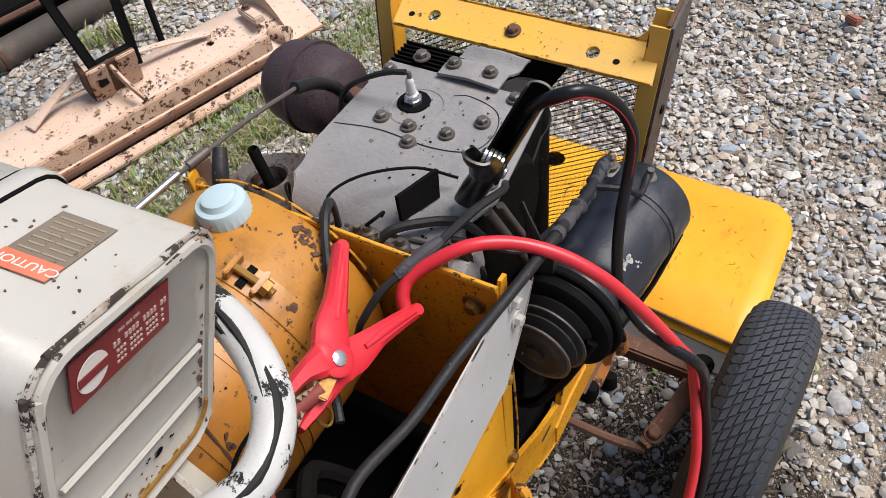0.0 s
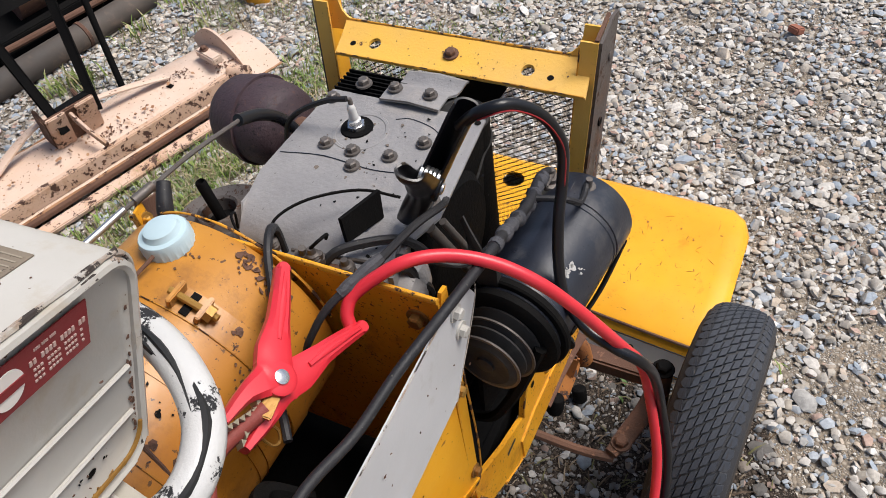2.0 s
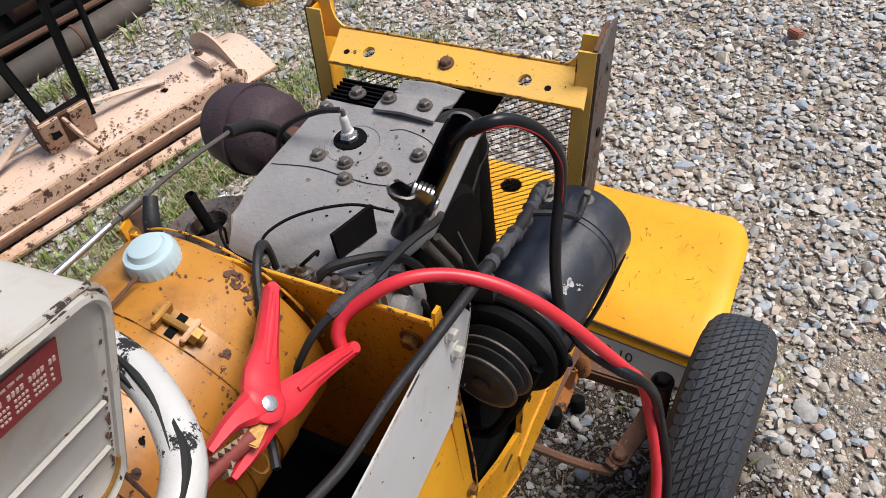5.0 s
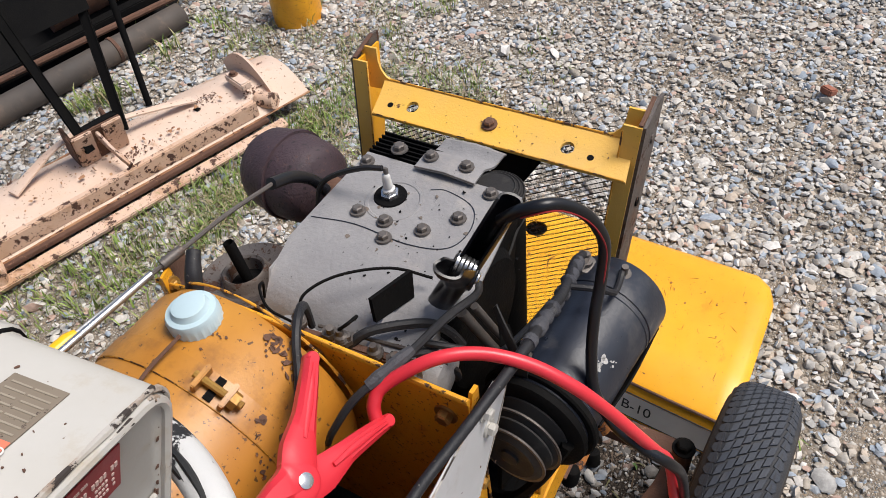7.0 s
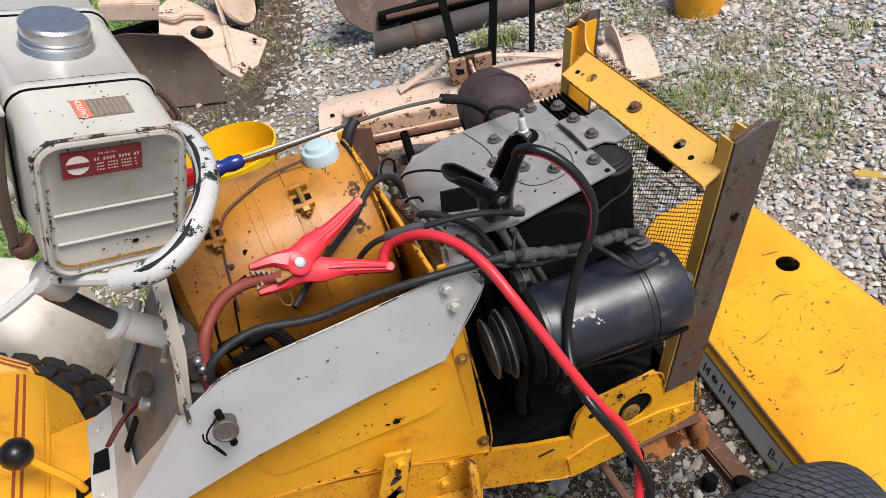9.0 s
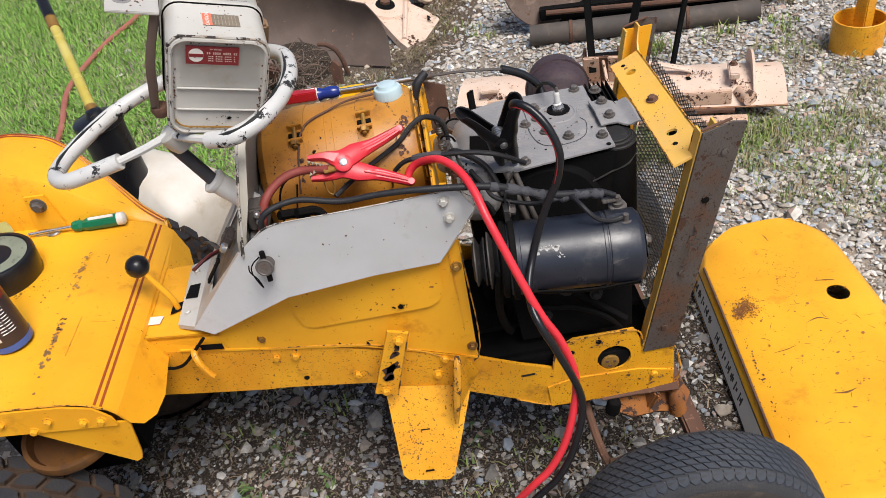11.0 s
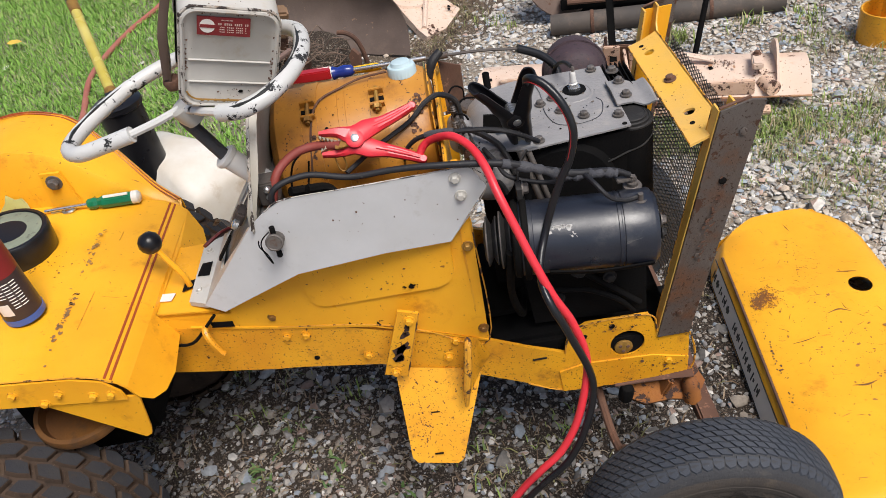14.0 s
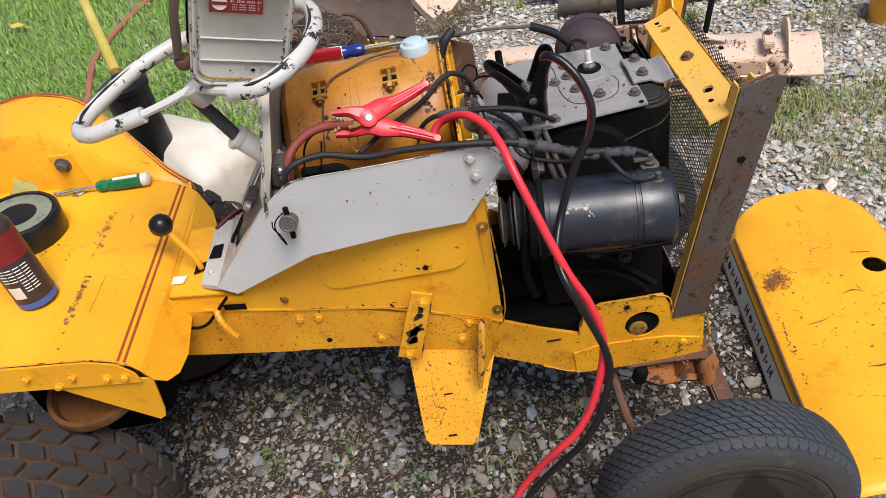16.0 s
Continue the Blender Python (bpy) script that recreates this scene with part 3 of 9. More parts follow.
def stones(name, count, x0, x1, y0, y1, lo, hi, label, skip=0.35, inside=None, material=None):
    t = (1 + 5 ** 0.5) / 2
    ico = np.array([(-1, t, 0), (1, t, 0), (-1, -t, 0), (1, -t, 0), (0, -1, t), (0, 1, t), (0, -1, -t), (0, 1, -t), (t, 0, -1), (t, 0, 1), (-t, 0, -1), (-t, 0, 1)])
    ico = ico / np.linalg.norm(ico[0])
    fc = np.array([(0, 11, 5), (0, 5, 1), (0, 1, 7), (0, 7, 10), (0, 10, 11), (1, 5, 9), (5, 11, 4), (11, 10, 2), (10, 7, 6), (7, 1, 8), (3, 9, 4), (3, 4, 2), (3, 2, 6),
                   (3, 6, 8), (3, 8, 9), (4, 9, 5), (2, 4, 11), (6, 2, 10), (8, 6, 7), (9, 8, 1)])
    px, py = rng.uniform(x0, x1, count), rng.uniform(y0, y1, count)
    keep = np.array([rng.uniform() > max(lawn(x, y) * 0.96, bare(x, y) * 0.8) and noise.noise((x * 1.7, y * 1.7, 9)) > -skip - 0.5 * rng.uniform() for x, y in zip(px, py)])
    if inside is not None:
        keep &= np.array([soiled(x, y) == inside for x, y in zip(px, py)])
    px, py = px[keep], py[keep]
    n = len(px)
    size = lo + (hi - lo) * rng.beta(1.3, 3.2, n)
    dim = size[:, None] * rng.uniform((0.8, 0.55, 0.35), (1.35, 1.0, 0.75), (n, 3)) / 2
    jag = ico[None] * (1 + rng.uniform(-0.27, 0.24, (n, 12, 1)))
    q = jag * dim[:, None, :]
    a, b = rng.uniform(0, 2 * np.pi, n), rng.normal(0, 0.3, n)
    ca, sa, cb, sb = np.cos(a), np.sin(a), np.cos(b), np.sin(b)
    y2, z2 = q[:, :, 1] * cb[:, None] - q[:, :, 2] * sb[:, None], q[:, :, 1] * sb[:, None] + q[:, :, 2] * cb[:, None]
    x2 = q[:, :, 0]
    gz = np.array([ground_z(x, y) for x, y in zip(px, py)])
    co = np.stack([x2 * ca[:, None] - y2 * sa[:, None] + px[:, None], x2 * sa[:, None] + y2 * ca[:, None] + py[:, None], z2 + (gz + dim[:, 2] * rng.uniform(-0.25, 0.62, n))[:, None]], 2).reshape(-1, 3)
    idx = (fc[None] + 12 * np.arange(n)[:, None, None]).reshape(-1)
    me = bpy.data.meshes.new(name)
    me.vertices.add(len(co)), me.loops.add(len(idx)), me.polygons.add(len(idx) // 3)
    me.vertices.foreach_set("co", co.ravel()), me.loops.foreach_set("vertex_index", idx.astype(np.int32))
    me.polygons.foreach_set("loop_start", np.arange(0, len(idx), 3, dtype=np.int32))
    me.update(), me.validate()
    me.shade_smooth()
    me.set_sharp_from_angle(angle=radians(42))
    me.materials.append(material or ROCK)
    return tagged(new(name, me), label, "gravel", kind="stuff")


GRV = "loose grey, white and tan gravel stones"
stones("gravel", 26000, -1.75, 1.0, -0.95, 2.3, 0.009, 0.036, GRV, 0.35, False)
stones("gravel", 17000, 0.12, 2.25, -0.75, 3.0, 0.010, 0.040, GRV, 0.25, False)
# Within the soil patch under the tractor the stones use the darker colours.
stones("soiled_gravel", 13000, -1.6, 0.5, -0.85, 0.85, 0.007, 0.029, "darker grey gravel stones lying in bare soil", 0.35, True, DARKROCK)
stones("gravel", 20000, 1.0, 2.3, -1.0, 3.4, 0.007, 0.034, GRV, 0.3)
stones("gravel", 13000, -1.5, 1.0, 2.3, 3.8, 0.012, 0.045, GRV)
stones("gravel", 3000, -4.0, -1.5, 0.6, 5.2, 0.02, 0.06, "loose grey gravel stones among the grass")
stones("fine_gravel", 19000, -1.0, 1.9, -0.95, 1.5, 0.004, 0.011, "fine pale grit between the stones", 0.6, False)
stones("fine_grit", 7000, -1.6, 0.5, -0.85, 0.6, 0.004, 0.010, "fine darker grit in bare soil", 0.6, True, DARKROCK)
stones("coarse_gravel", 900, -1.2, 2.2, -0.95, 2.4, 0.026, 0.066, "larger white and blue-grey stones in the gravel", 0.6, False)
stones("coarse_stones", 420, -1.4, 0.5, -0.85, 0.8, 0.026, 0.058, "larger grey stones lying in soil", 0.6, True, DARKROCK)


def grass(name, spots, material, label, broad=1.0):
    """Blades, each bent once: spots are rows of x, y, height, lean."""
    n = len(spots)
    s = np.array(spots)
    a = rng.uniform(0, 2 * np.pi, n)
    w = s[:, 2] * rng.uniform(0.012, 0.03, n) * broad + 0.0006 * broad
    d = np.stack([np.cos(a), np.sin(a), np.zeros(n)], 1)
    e = np.stack([-np.sin(a), np.cos(a), np.zeros(n)], 1)
    p = np.stack([s[:, 0], s[:, 1], np.array([ground_z(x, y) for x, y in s[:, :2]])], 1)
    up = np.array((0, 0, 1.0))
    h, l = s[:, 2:3], s[:, 3:4]
    mid = p + up * h * 0.62 + d * h * l * 0.4
    tip = p + up * h * (1 - 0.3 * l) + d * h * l * 1.1
    co = np.stack([p - e * w[:, None], p + e * w[:, None], mid + e * w[:, None] * 0.8, mid - e * w[:, None] * 0.8, tip], 1).reshape(-1, 3)
    k = 5 * np.arange(n)[:, None]
    tri = np.concatenate([k + (0, 1, 2), k + (0, 2, 3), k + (3, 2, 4)], 1).reshape(-1)
    me = bpy.data.meshes.new(name)
    me.vertices.add(len(co)), me.loops.add(len(tri)), me.polygons.add(len(tri) // 3)
    me.vertices.foreach_set("co", co.ravel()), me.loops.foreach_set("vertex_index", tri.astype(np.int32))
    me.polygons.foreach_set("loop_start", np.arange(0, len(tri), 3, dtype=np.int32))
    me.update(), me.validate()
    me.materials.append(material)
    return tagged(new(name, me), label, "grass", kind="stuff")


def patch(cx, cy, rx, ry, count, h, lean=0.7):
    out, tufts = [], []
    for _ in range(max(2, count // 22)):
        q, r = rng.uniform(0, 6.283), math.sqrt(rng.uniform())
        tufts.append((cx + rx * r * math.cos(q), cy + ry * r * math.sin(q)))
    for _ in range(count):
        x, y = tufts[rng.integers(len(tufts))]
        out.append((x + rng.normal(0, 0.028), y + rng.normal(0, 0.028), h * rng.uniform(0.4, 1.15), lean * rng.uniform(0.1, 1.4)))
    return out


blades = []
for _ in range(215000):
    x, y = rng.uniform(-4.2, -0.35), rng.uniform(0.7, 5.4)
    if rng.uniform() < lawn(x, y) * (0.75 + 0.5 * noise.noise((x * 3, y * 3, 2))):
        blades.append((x, y, rng.uniform(0.018, 0.048), rng.uniform(0.2, 1.4)))
grass("lawn", blades, GRASS, "short mown green lawn grass", 1.7)
blades = []
for cx, cy, rx, ry, c, h in ((0.55, 1.0, 0.40, 0.10, 1300, 0.045), (0.15, 1.12, 0.30, 0.12, 1000, 0.042), (-0.2, 1.25, 0.25, 0.12, 450, 0.04), (0.95, 0.95, 0.35, 0.30, 800, 0.03),
                             (1.0, 1.7, 0.25, 0.15, 150, 0.05), (0.7, 1.78, 0.3, 0.06, 160, 0.07), (1.45, 1.0, 0.2, 0.15, 120, 0.04), (0.80, 0.70, 0.35, 0.2, 450, 0.028),
                             (-0.62, 0.16, 0.2, 0.15, 50, 0.03), (-0.45, -0.12, 0.12, 0.1, 45, 0.03), (-0.85, 0.25, 0.2, 0.15, 60, 0.035), (-1.05, 0.95, 0.2, 0.3, 500, 0.05),
                             (-0.15, 2.25, 0.12, 0.2, 110, 0.035), (0.25, -0.55, 0.1, 0.1, 40, 0.03), (-0.1, 0.8, 0.2, 0.15, 300, 0.05), (1.15, 0.55, 0.3, 0.2, 300, 0.03), (-0.25, -0.1, 0.1, 0.06, 30, 0.035)):
    blades += patch(cx, cy, rx, ry, c, h)
grass("grass", blades, TUFT, "thin green grass tufts growing through the gravel", 1.5)
blades = []
for cx, cy, rx, ry, c, h in ((0.9, 0.8, 0.35, 0.3, 900, 0.05), (1.35, 2.1, 0.25, 0.15, 500, 0.14), (0.5, 0.95, 0.4, 0.15, 500, 0.05), (-0.75, 1.98, 0.3, 0.10, 120, 0.04), (-0.30, 2.42, 0.10, 0.30, 260, 0.035), (1.2, 1.3, 0.3, 0.3, 500, 0.05), (0.3, 1.05, 0.4, 0.1, 400, 0.05), (-0.9, 0.5, 0.3, 0.3, 300, 0.04)):
    blades += patch(cx, cy, rx, ry, c, h, 1.2)
grass("grass", blades, DRY, "dry straw-coloured grass tufts in the gravel")

blades = []
for _ in range(9000):
    x, y = rng.uniform(-1.4, 0.45), rng.uniform(-0.8, 0.7)
    if soiled(x, y) and rng.uniform() < 0.5 + 0.9 * noise.noise((x * 4, y * 4, 21)):
        blades.append((x, y, rng.uniform(0.006, 0.02), rng.uniform(1.2, 2.4)))
for _ in range(2600):
    q = rng.uniform(0, 1)
    blades.append((-0.44 + 0.36 * q + rng.normal(0, 0.07), 2.12 + 1.05 * q + rng.normal(0, 0.05), rng.uniform(0.008, 0.03), rng.uniform(1.0, 2.2)))
grass("leaf_litter", blades, LITTER, "dry brown plant litter on the soil", 1.8)
blades = []
for cx, cy in ((-0.78, -0.05), (-0.62, -0.16), (-0.70, -0.30), (-0.55, -0.33), (-0.47, -0.26), (-0.40, -0.42), (-0.36, -0.50), (-0.52, -0.52), (-0.86, 0.10), (-0.45, 0.02), (-0.64, -0.45), (-0.28, -0.36), (0.16, -0.24), (0.05, 0.32), (-0.93, -0.02)):
    blades += patch(cx, cy, 0.03, 0.03, 20, 0.018, 1.5)
grass("weeds", blades, WEED, "small broad-leaved green weeds growing in the soil", 4.0)

# ---- tractor ----
tractor = thing("garden_tractor", (-0.5, 0, 0), "worn yellow garden tractor with its hood taken off", "tractor")


def ry(x):
    return float(np.interp(x, [-1.2, -0.92, -0.73, -0.59, -0.444, -0.298, -0.1, 0.1], [-0.075, -0.103, -0.118, -0.139, -0.163, -0.174, -0.174, -0.174]))


def side(pts, off=0.0, sign=1):
    return [(x, sign * (ry(x) - off), z) for x, z in pts]


RAIL = [(-1.25, 0.49), (-1.0, 0.457), (-0.77, 0.432), (-0.57, 0.426), (-0.41, 0.387), (-0.31, 0.341), (-0.25, 0.309), (-0.18, 0.303), (-0.016, 0.299), (-0.012, 0.409), (-0.066, 0.42), (-0.085, 0.469),
        (-0.195, 0.471), (-0.222, 0.455), (-0.233, 0.429), (-0.236, 0.407), (-0.30, 0.436), (-0.367, 0.467), (-0.472, 0.503), (-0.569, 0.526), (-0.734, 0.536), (-0.89, 0.56), (-1.0, 0.575), (-1.25, 0.61)]
UP_ = RAIL[:8:-1]


def rail(sign):
    bm = bmesh.new()
    lo_, up_ = [p for p in RAIL[:9]] + [(-0.012, 0.299)], UP_
    xs_ = sorted({round(x, 4) for x, z in lo_ + up_} | {round(-1.2 + 0.05 * i, 4) for i in range(20)})
    A, B = [], []
    for x in xs_:
        z0 = float(np.interp(x, [p[0] for p in lo_], [p[1] for p in lo_]))
        z1 = float(np.interp(x, [p[0] for p in up_], [p[1] for p in up_]))
        A.append([bm.verts.new((x, sign * ry(x), z)) for z in (z0, z1)])
        B.append([bm.verts.new((x, sign * (ry(x) + 0.007), z)) for z in (z0, z1)])
    for i in range(len(xs_) - 1):
        for f in ((A[i][0], A[i + 1][0], A[i + 1][1], A[i][1]), (B[i][0], B[i][1], B[i + 1][1], B[i + 1][0]), (A[i][1], A[i + 1][1], B[i + 1][1], B[i][1]), (A[i][0], B[i][0], B[i + 1][0], A[i + 1][0])):
            bm.faces.new(f)
    for i in (0, -1):
        bm.faces.new((A[i][0], A[i][1], B[i][1], B[i][0]))
    return bm


frame_r = part("frame_rail", cut(rail(1), cyl(bmesh.new(), (-0.123, -0.25, 0.405), (-0.123, -0.1, 0.405), 0.031, 24)), YELW, tractor, "yellow-painted steel frame rail with chipped edges")
part("frame_rail", rail(-1), YELW, tractor)
part("joint_plate", slab(bmesh.new(), side([(-0.247, 0.306), (-0.016, 0.296), (-0.012, 0.345), (-0.08, 0.365), (-0.2, 0.372), (-0.25, 0.36)], 0.003), (0, 0.003, 0)), YELW, frame_r)
part("rail_flange", slab(bmesh.new(), [(x, ry(x) - 0.003, z) for x, z in ((-0.89, 0.562), (-0.734, 0.538), (-0.569, 0.528), (-0.472, 0.505), (-0.367, 0.469))] + [(x, ry(x) + 0.02, z) for x, z in ((-0.367, 0.469), (-0.472, 0.505), (-0.569, 0.528), (-0.734, 0.538), (-0.89, 0.562))], (0, 0, 0.004)), YEL, frame_r)
bolts(frame_r, [(x, ry(x), z) for x, z in ((-0.726, 0.515), (-0.69, 0.515), (-0.589, 0.453), (-0.444, 0.438), (-0.05, 0.345), (-0.425, 0.478))], (0, -1, 0), 0.007, YELW)
for x, z in ((-0.687, 0.454), (-0.60, 0.537), (-0.15, 0.455), (-0.2, 0.44)):
    part("bolt_hole", lathe(bmesh.new(), (x, ry(x) - 0.0005, z), (0, -1, 0), [(0, 0.0055), (0.001, 0.005)], 12), BLK, frame_r)
part("stamped_number", box(bmesh.new(), (-0.283, -0.1755, 0.404), (0.026, 0.001, 0.004)), DECK, frame_r, "dark worn stamped bar")
piv = part("axle_pivot_pin", lathe(bmesh.new(), (-0.130, -0.13, 0.394), (0, -1, 0), [(0, 0.012), (0.030, 0.012), (0.031, 0.0165), (0.043, 0.0165), (0.0445, 0.0145), (0.0445, 0)], 20), GOLD, frame_r, "dirty brass-coloured pin head in the frame hole")
for a_ in (20, 140, 260):
    part("dimple", lathe(bmesh.new(), (-0.130 + 0.008 * math.cos(radians(a_)), -0.1745, 0.394 + 0.008 * math.sin(radians(a_))), (0, -1, 0), [(0, 0.0035), (0.0008, 0.003), (0.0008, 0)], 10), RUSTM, piv)
part("pin_washer", lathe(bmesh.new(), (-0.13, -0.14, 0.392), (0, -1, 0), [(0, 0.022), (0.003, 0.022)], 18), BOLT, frame_r)
part("front_crossmember", box(bmesh.new(), (-0.115, 0, 0.37), (0.16, 0.34, 0.10), None, 0.004), BLK, tractor, "near-black front crossmember")
# Near-black fillers that close the view to the gravel between the rails.
part("engine_base", box(bmesh.new(), (-0.26, 0.0, 0.395), (0.22, 0.31, 0.08), None, 0.01), BLK, tractor, "near-black engine base")
part("belly_pan", box(bmesh.new(), (-0.40, 0.0, 0.46), (0.7, 0.20, 0.01)), BLK, tractor, "near-black floor between the rails")

COVER = [(-0.806, 0.545), (-0.806, 0.604), (-0.70, 0.66), (-0.63, 0.715), (-0.50, 0.735), (-0.36, 0.74), (-0.366, 0.472), (-0.472, 0.508), (-0.569, 0.532), (-0.734, 0.541)]
cover = part("side_cover", slab(bmesh.new(), side(COVER, 0.001), (0, 0.004, 0)), YEL, tractor, "yellow sheet-metal side cover with a pressed panel")
bm = slab(bmesh.new(), side([(-0.668, 0.68), (-0.655, 0.60), (-0.645, 0.588), (-0.63, 0.586), (-0.43, 0.612), (-0.412, 0.622), (-0.402, 0.64), (-0.398, 0.72), (-0.60, 0.71)], 0.006), (0, 0.006, 0))
part("pressed_panel", bm, YEL, cover)
bolts(cover, [(x, ry(x) - 0.002, z) for x, z in ((-0.736, 0.568), (-0.372, 0.688), (-0.372, 0.502))], (0, -1, 0), 0.0065, GOLD)
chips(cover, (-0.475, ry(-0.475) - 0.0066, 0.622), (0.018, -0.002, 0.003), (0, 0, 0.005), 9, 0.006, BLK, seed=12)
chips(cover, (-0.57, ry(-0.57) - 0.0016, 0.534), (0.025, -0.003, 0), (0, 0, 0.003), 7, 0.005, BLK, seed=13)
chips(cover, (-0.55, ry(-0.55) - 0.0066, 0.65), (0.12, -0.016, 0), (0, 0, 0.05), 14, 0.002, RUSTM, seed=14)
edge_wear(cover, [(x, ry(x) - 0.002, z) for x, z in COVER[5:10]], YEDGE, 0.0018)
edge_wear(frame_r, [(x, ry(x) - 0.001, z) for x, z in RAIL[5:16]], YEDGE, 0.0022)
chips(frame_r, (-0.06, -0.1785, 0.33), (0.04, 0, 0), (0, 0, 0.03), 22, 0.004, RUSTM, seed=17)
chips(frame_r, (-0.14, -0.1785, 0.452), (0.05, 0, 0), (0, 0, 0.012), 18, 0.003, RUSTM, seed=18)
part("side_cover", slab(bmesh.new(), side(COVER, 0.001, -1), (0, -0.004, 0)), YEL, tractor)

# transmission tunnel in front of the deck
tun = bmesh.new()
slab(tun, [(-0.96, -0.095, 0.598), (-0.80, -0.113, 0.592), (-0.80, 0.10, 0.592), (-0.96, 0.10, 0.598)], (0, 0, -0.006))
slab(tun, [(-0.96, -0.095, 0.598), (-0.80, -0.113, 0.592), (-0.80, -0.113, 0.55), (-0.97, -0.097, 0.57)], (0, 0.004, 0))
tunnel = part("transmission_tunnel", tun, YEL, tractor, "yellow sheet-metal tunnel with a lever slot")
part("sticker", slab(bmesh.new(), [(-0.948, -0.062, 0.600), (-0.921, -0.066, 0.600), (-0.917, -0.046, 0.600), (-0.945, -0.042, 0.600)], (0, 0, 0.001)), DECW, tunnel, "small white sticker with an unreadable mark")
part("lever_slot", slab(bmesh.new(), [(-0.905, -0.045, 0.5995), (-0.872, -0.03, 0.599), (-0.872, -0.008, 0.599), (-0.905, -0.02, 0.5995)], (0, 0, 0.001)), BLK, tunnel)
part("slot", slab(bmesh.new(), [(-0.855, -0.1145, 0.576), (-0.808, -0.119, 0.573), (-0.808, -0.119, 0.560), (-0.855, -0.1145, 0.563)], (0, 0.001, 0)), BLK, tunnel)
shift = part("shift_lever", tube(bmesh.new(), [(-0.893, -0.03, 0.598), (-0.895, -0.032, 0.63), (-0.91, -0.028, 0.665), (-0.922, -0.022, 0.69)], 0.0055, 8), YEL, tractor, "yellow bent shift lever with a black ball knob")
part("knob", lathe(bmesh.new(), (-0.926, -0.02, 0.682), (-0.2, 0.1, 1), [(0, 0.006), (0.004, 0.014), (0.012, 0.0195), (0.021, 0.021), (0.030, 0.0185), (0.037, 0.012), (0.040, 0.003)], 20), BPVC, shift, "shiny black ball knob")
part("brake_rod", tube(bmesh.new(), [(-0.83, -0.125, 0.60), (-0.86, -0.125, 0.57), (-0.885, -0.122, 0.545), (-0.905, -0.118, 0.535), (-0.925, -0.115, 0.535)], 0.003, 6), BLK, tractor)
pin = part("pedal_hook", tube(bmesh.new(), [(-0.853, -0.112, 0.567), (-0.857, -0.128, 0.573), (-0.852, -0.14, 0.56), (-0.843, -0.142, 0.53), (-0.838, -0.142, 0.52)], 0.006, 8), YELW, tractor)
RUSTK = surf("black_brown_rust", (0.030, 0.017, 0.014), (0.055, 0.024, 0.018), 0.8, dirt=(0.09, 0.03, 0.02), dirt_at=0.62, bump=0.3)
lev = part("lift_strap", slab(bmesh.new(), [(-0.508, -0.185, 0.588), (-0.474, -0.188, 0.578), (-0.522, -0.186, 0.43), (-0.562, -0.183, 0.44)], (0, 0.006, 0)), YELW, tractor, "yellow steel strap worn to rust")
bolts(lev, [(-0.493, -0.187, 0.565), (-0.54, -0.187, 0.447)], (0, -1, 0), 0.007, YELW)
for k_, (x_, z_, n_, sz_) in enumerate(((-0.492, 0.558, 9, 0.017), (-0.505, 0.534, 6, 0.013), (-0.518, 0.500, 10, 0.018), (-0.528, 0.478, 7, 0.015))):
    chips(lev, (x_, -0.1866, z_), (0.012, 0, 0.003), (-0.004, 0, -0.010), n_, sz_, RUSTK, "rust_patch", 31 + k_)
edge_wear(lev, [(-0.474, -0.188, 0.578), (-0.522, -0.186, 0.43)], YEDGE, 0.002)
foot = part("foot_rest", slab(bmesh.new(), [(-0.547, -0.155, 0.425), (-0.39, -0.17, 0.40), (-0.42, -0.21, 0.33), (-0.453, -0.246, 0.247), (-0.465, -0.250, 0.240), (-0.540, -0.244, 0.252), (-0.549, -0.238, 0.262)], (0, 0.003, -0.003)), YELW, tractor, "yellow foot rest plate with rust specks")
for p in ((-0.487, -0.172, 0.378), (-0.497, -0.2425, 0.268), (-0.49, -0.20, 0.335)):
    part("slot", box(bmesh.new(), p, (0.016, 0.002, 0.008), Euler((0.45, 0.1, 0)).to_matrix()), BLK, foot)
chips(foot, (-0.495, -0.213, 0.312), (0.065, 0, -0.008), (0.006, -0.035, -0.070), 260, 0.0017, RUSTM, "rust_speck", 35)
chips(foot, (-0.47, -0.168, 0.392), (0.09, 0, -0.010), (0.004, -0.012, -0.02), 40, 0.0035, surf("ochre_stain", (0.36, 0.15, 0.02), (0.26, 0.10, 0.02), 0.7), "stain", 36)
part("gusset", tube(bmesh.new(), [(-0.403, -0.190, 0.503), (-0.404, -0.202, 0.497), (-0.412, -0.212, 0.45), (-0.422, -0.218, 0.40), (-0.428, -0.219, 0.362)], [0.004, 0.0075, 0.008, 0.0068, 0.0035], 8, 4), YEDGE, foot, "tapered worn yellow gusset bar")
part("gusset_flange", slab(bmesh.new(), [(-0.406, -0.190, 0.503), (-0.392, -0.178, 0.486), (-0.374, -0.177, 0.437), (-0.396, -0.178, 0.402), (-0.426, -0.180, 0.375), (-0.424, -0.214, 0.38), (-0.408, -0.206, 0.47)], (0.004, 0.003, 0)), YELW, foot)

# seat deck and fenders
def deck_z(x):
    return float(np.interp(x, [-1.7, -1.02, -0.985, -0.955, -0.945, -0.918], [0.74, 0.652, 0.642, 0.622, 0.608, 0.545]))


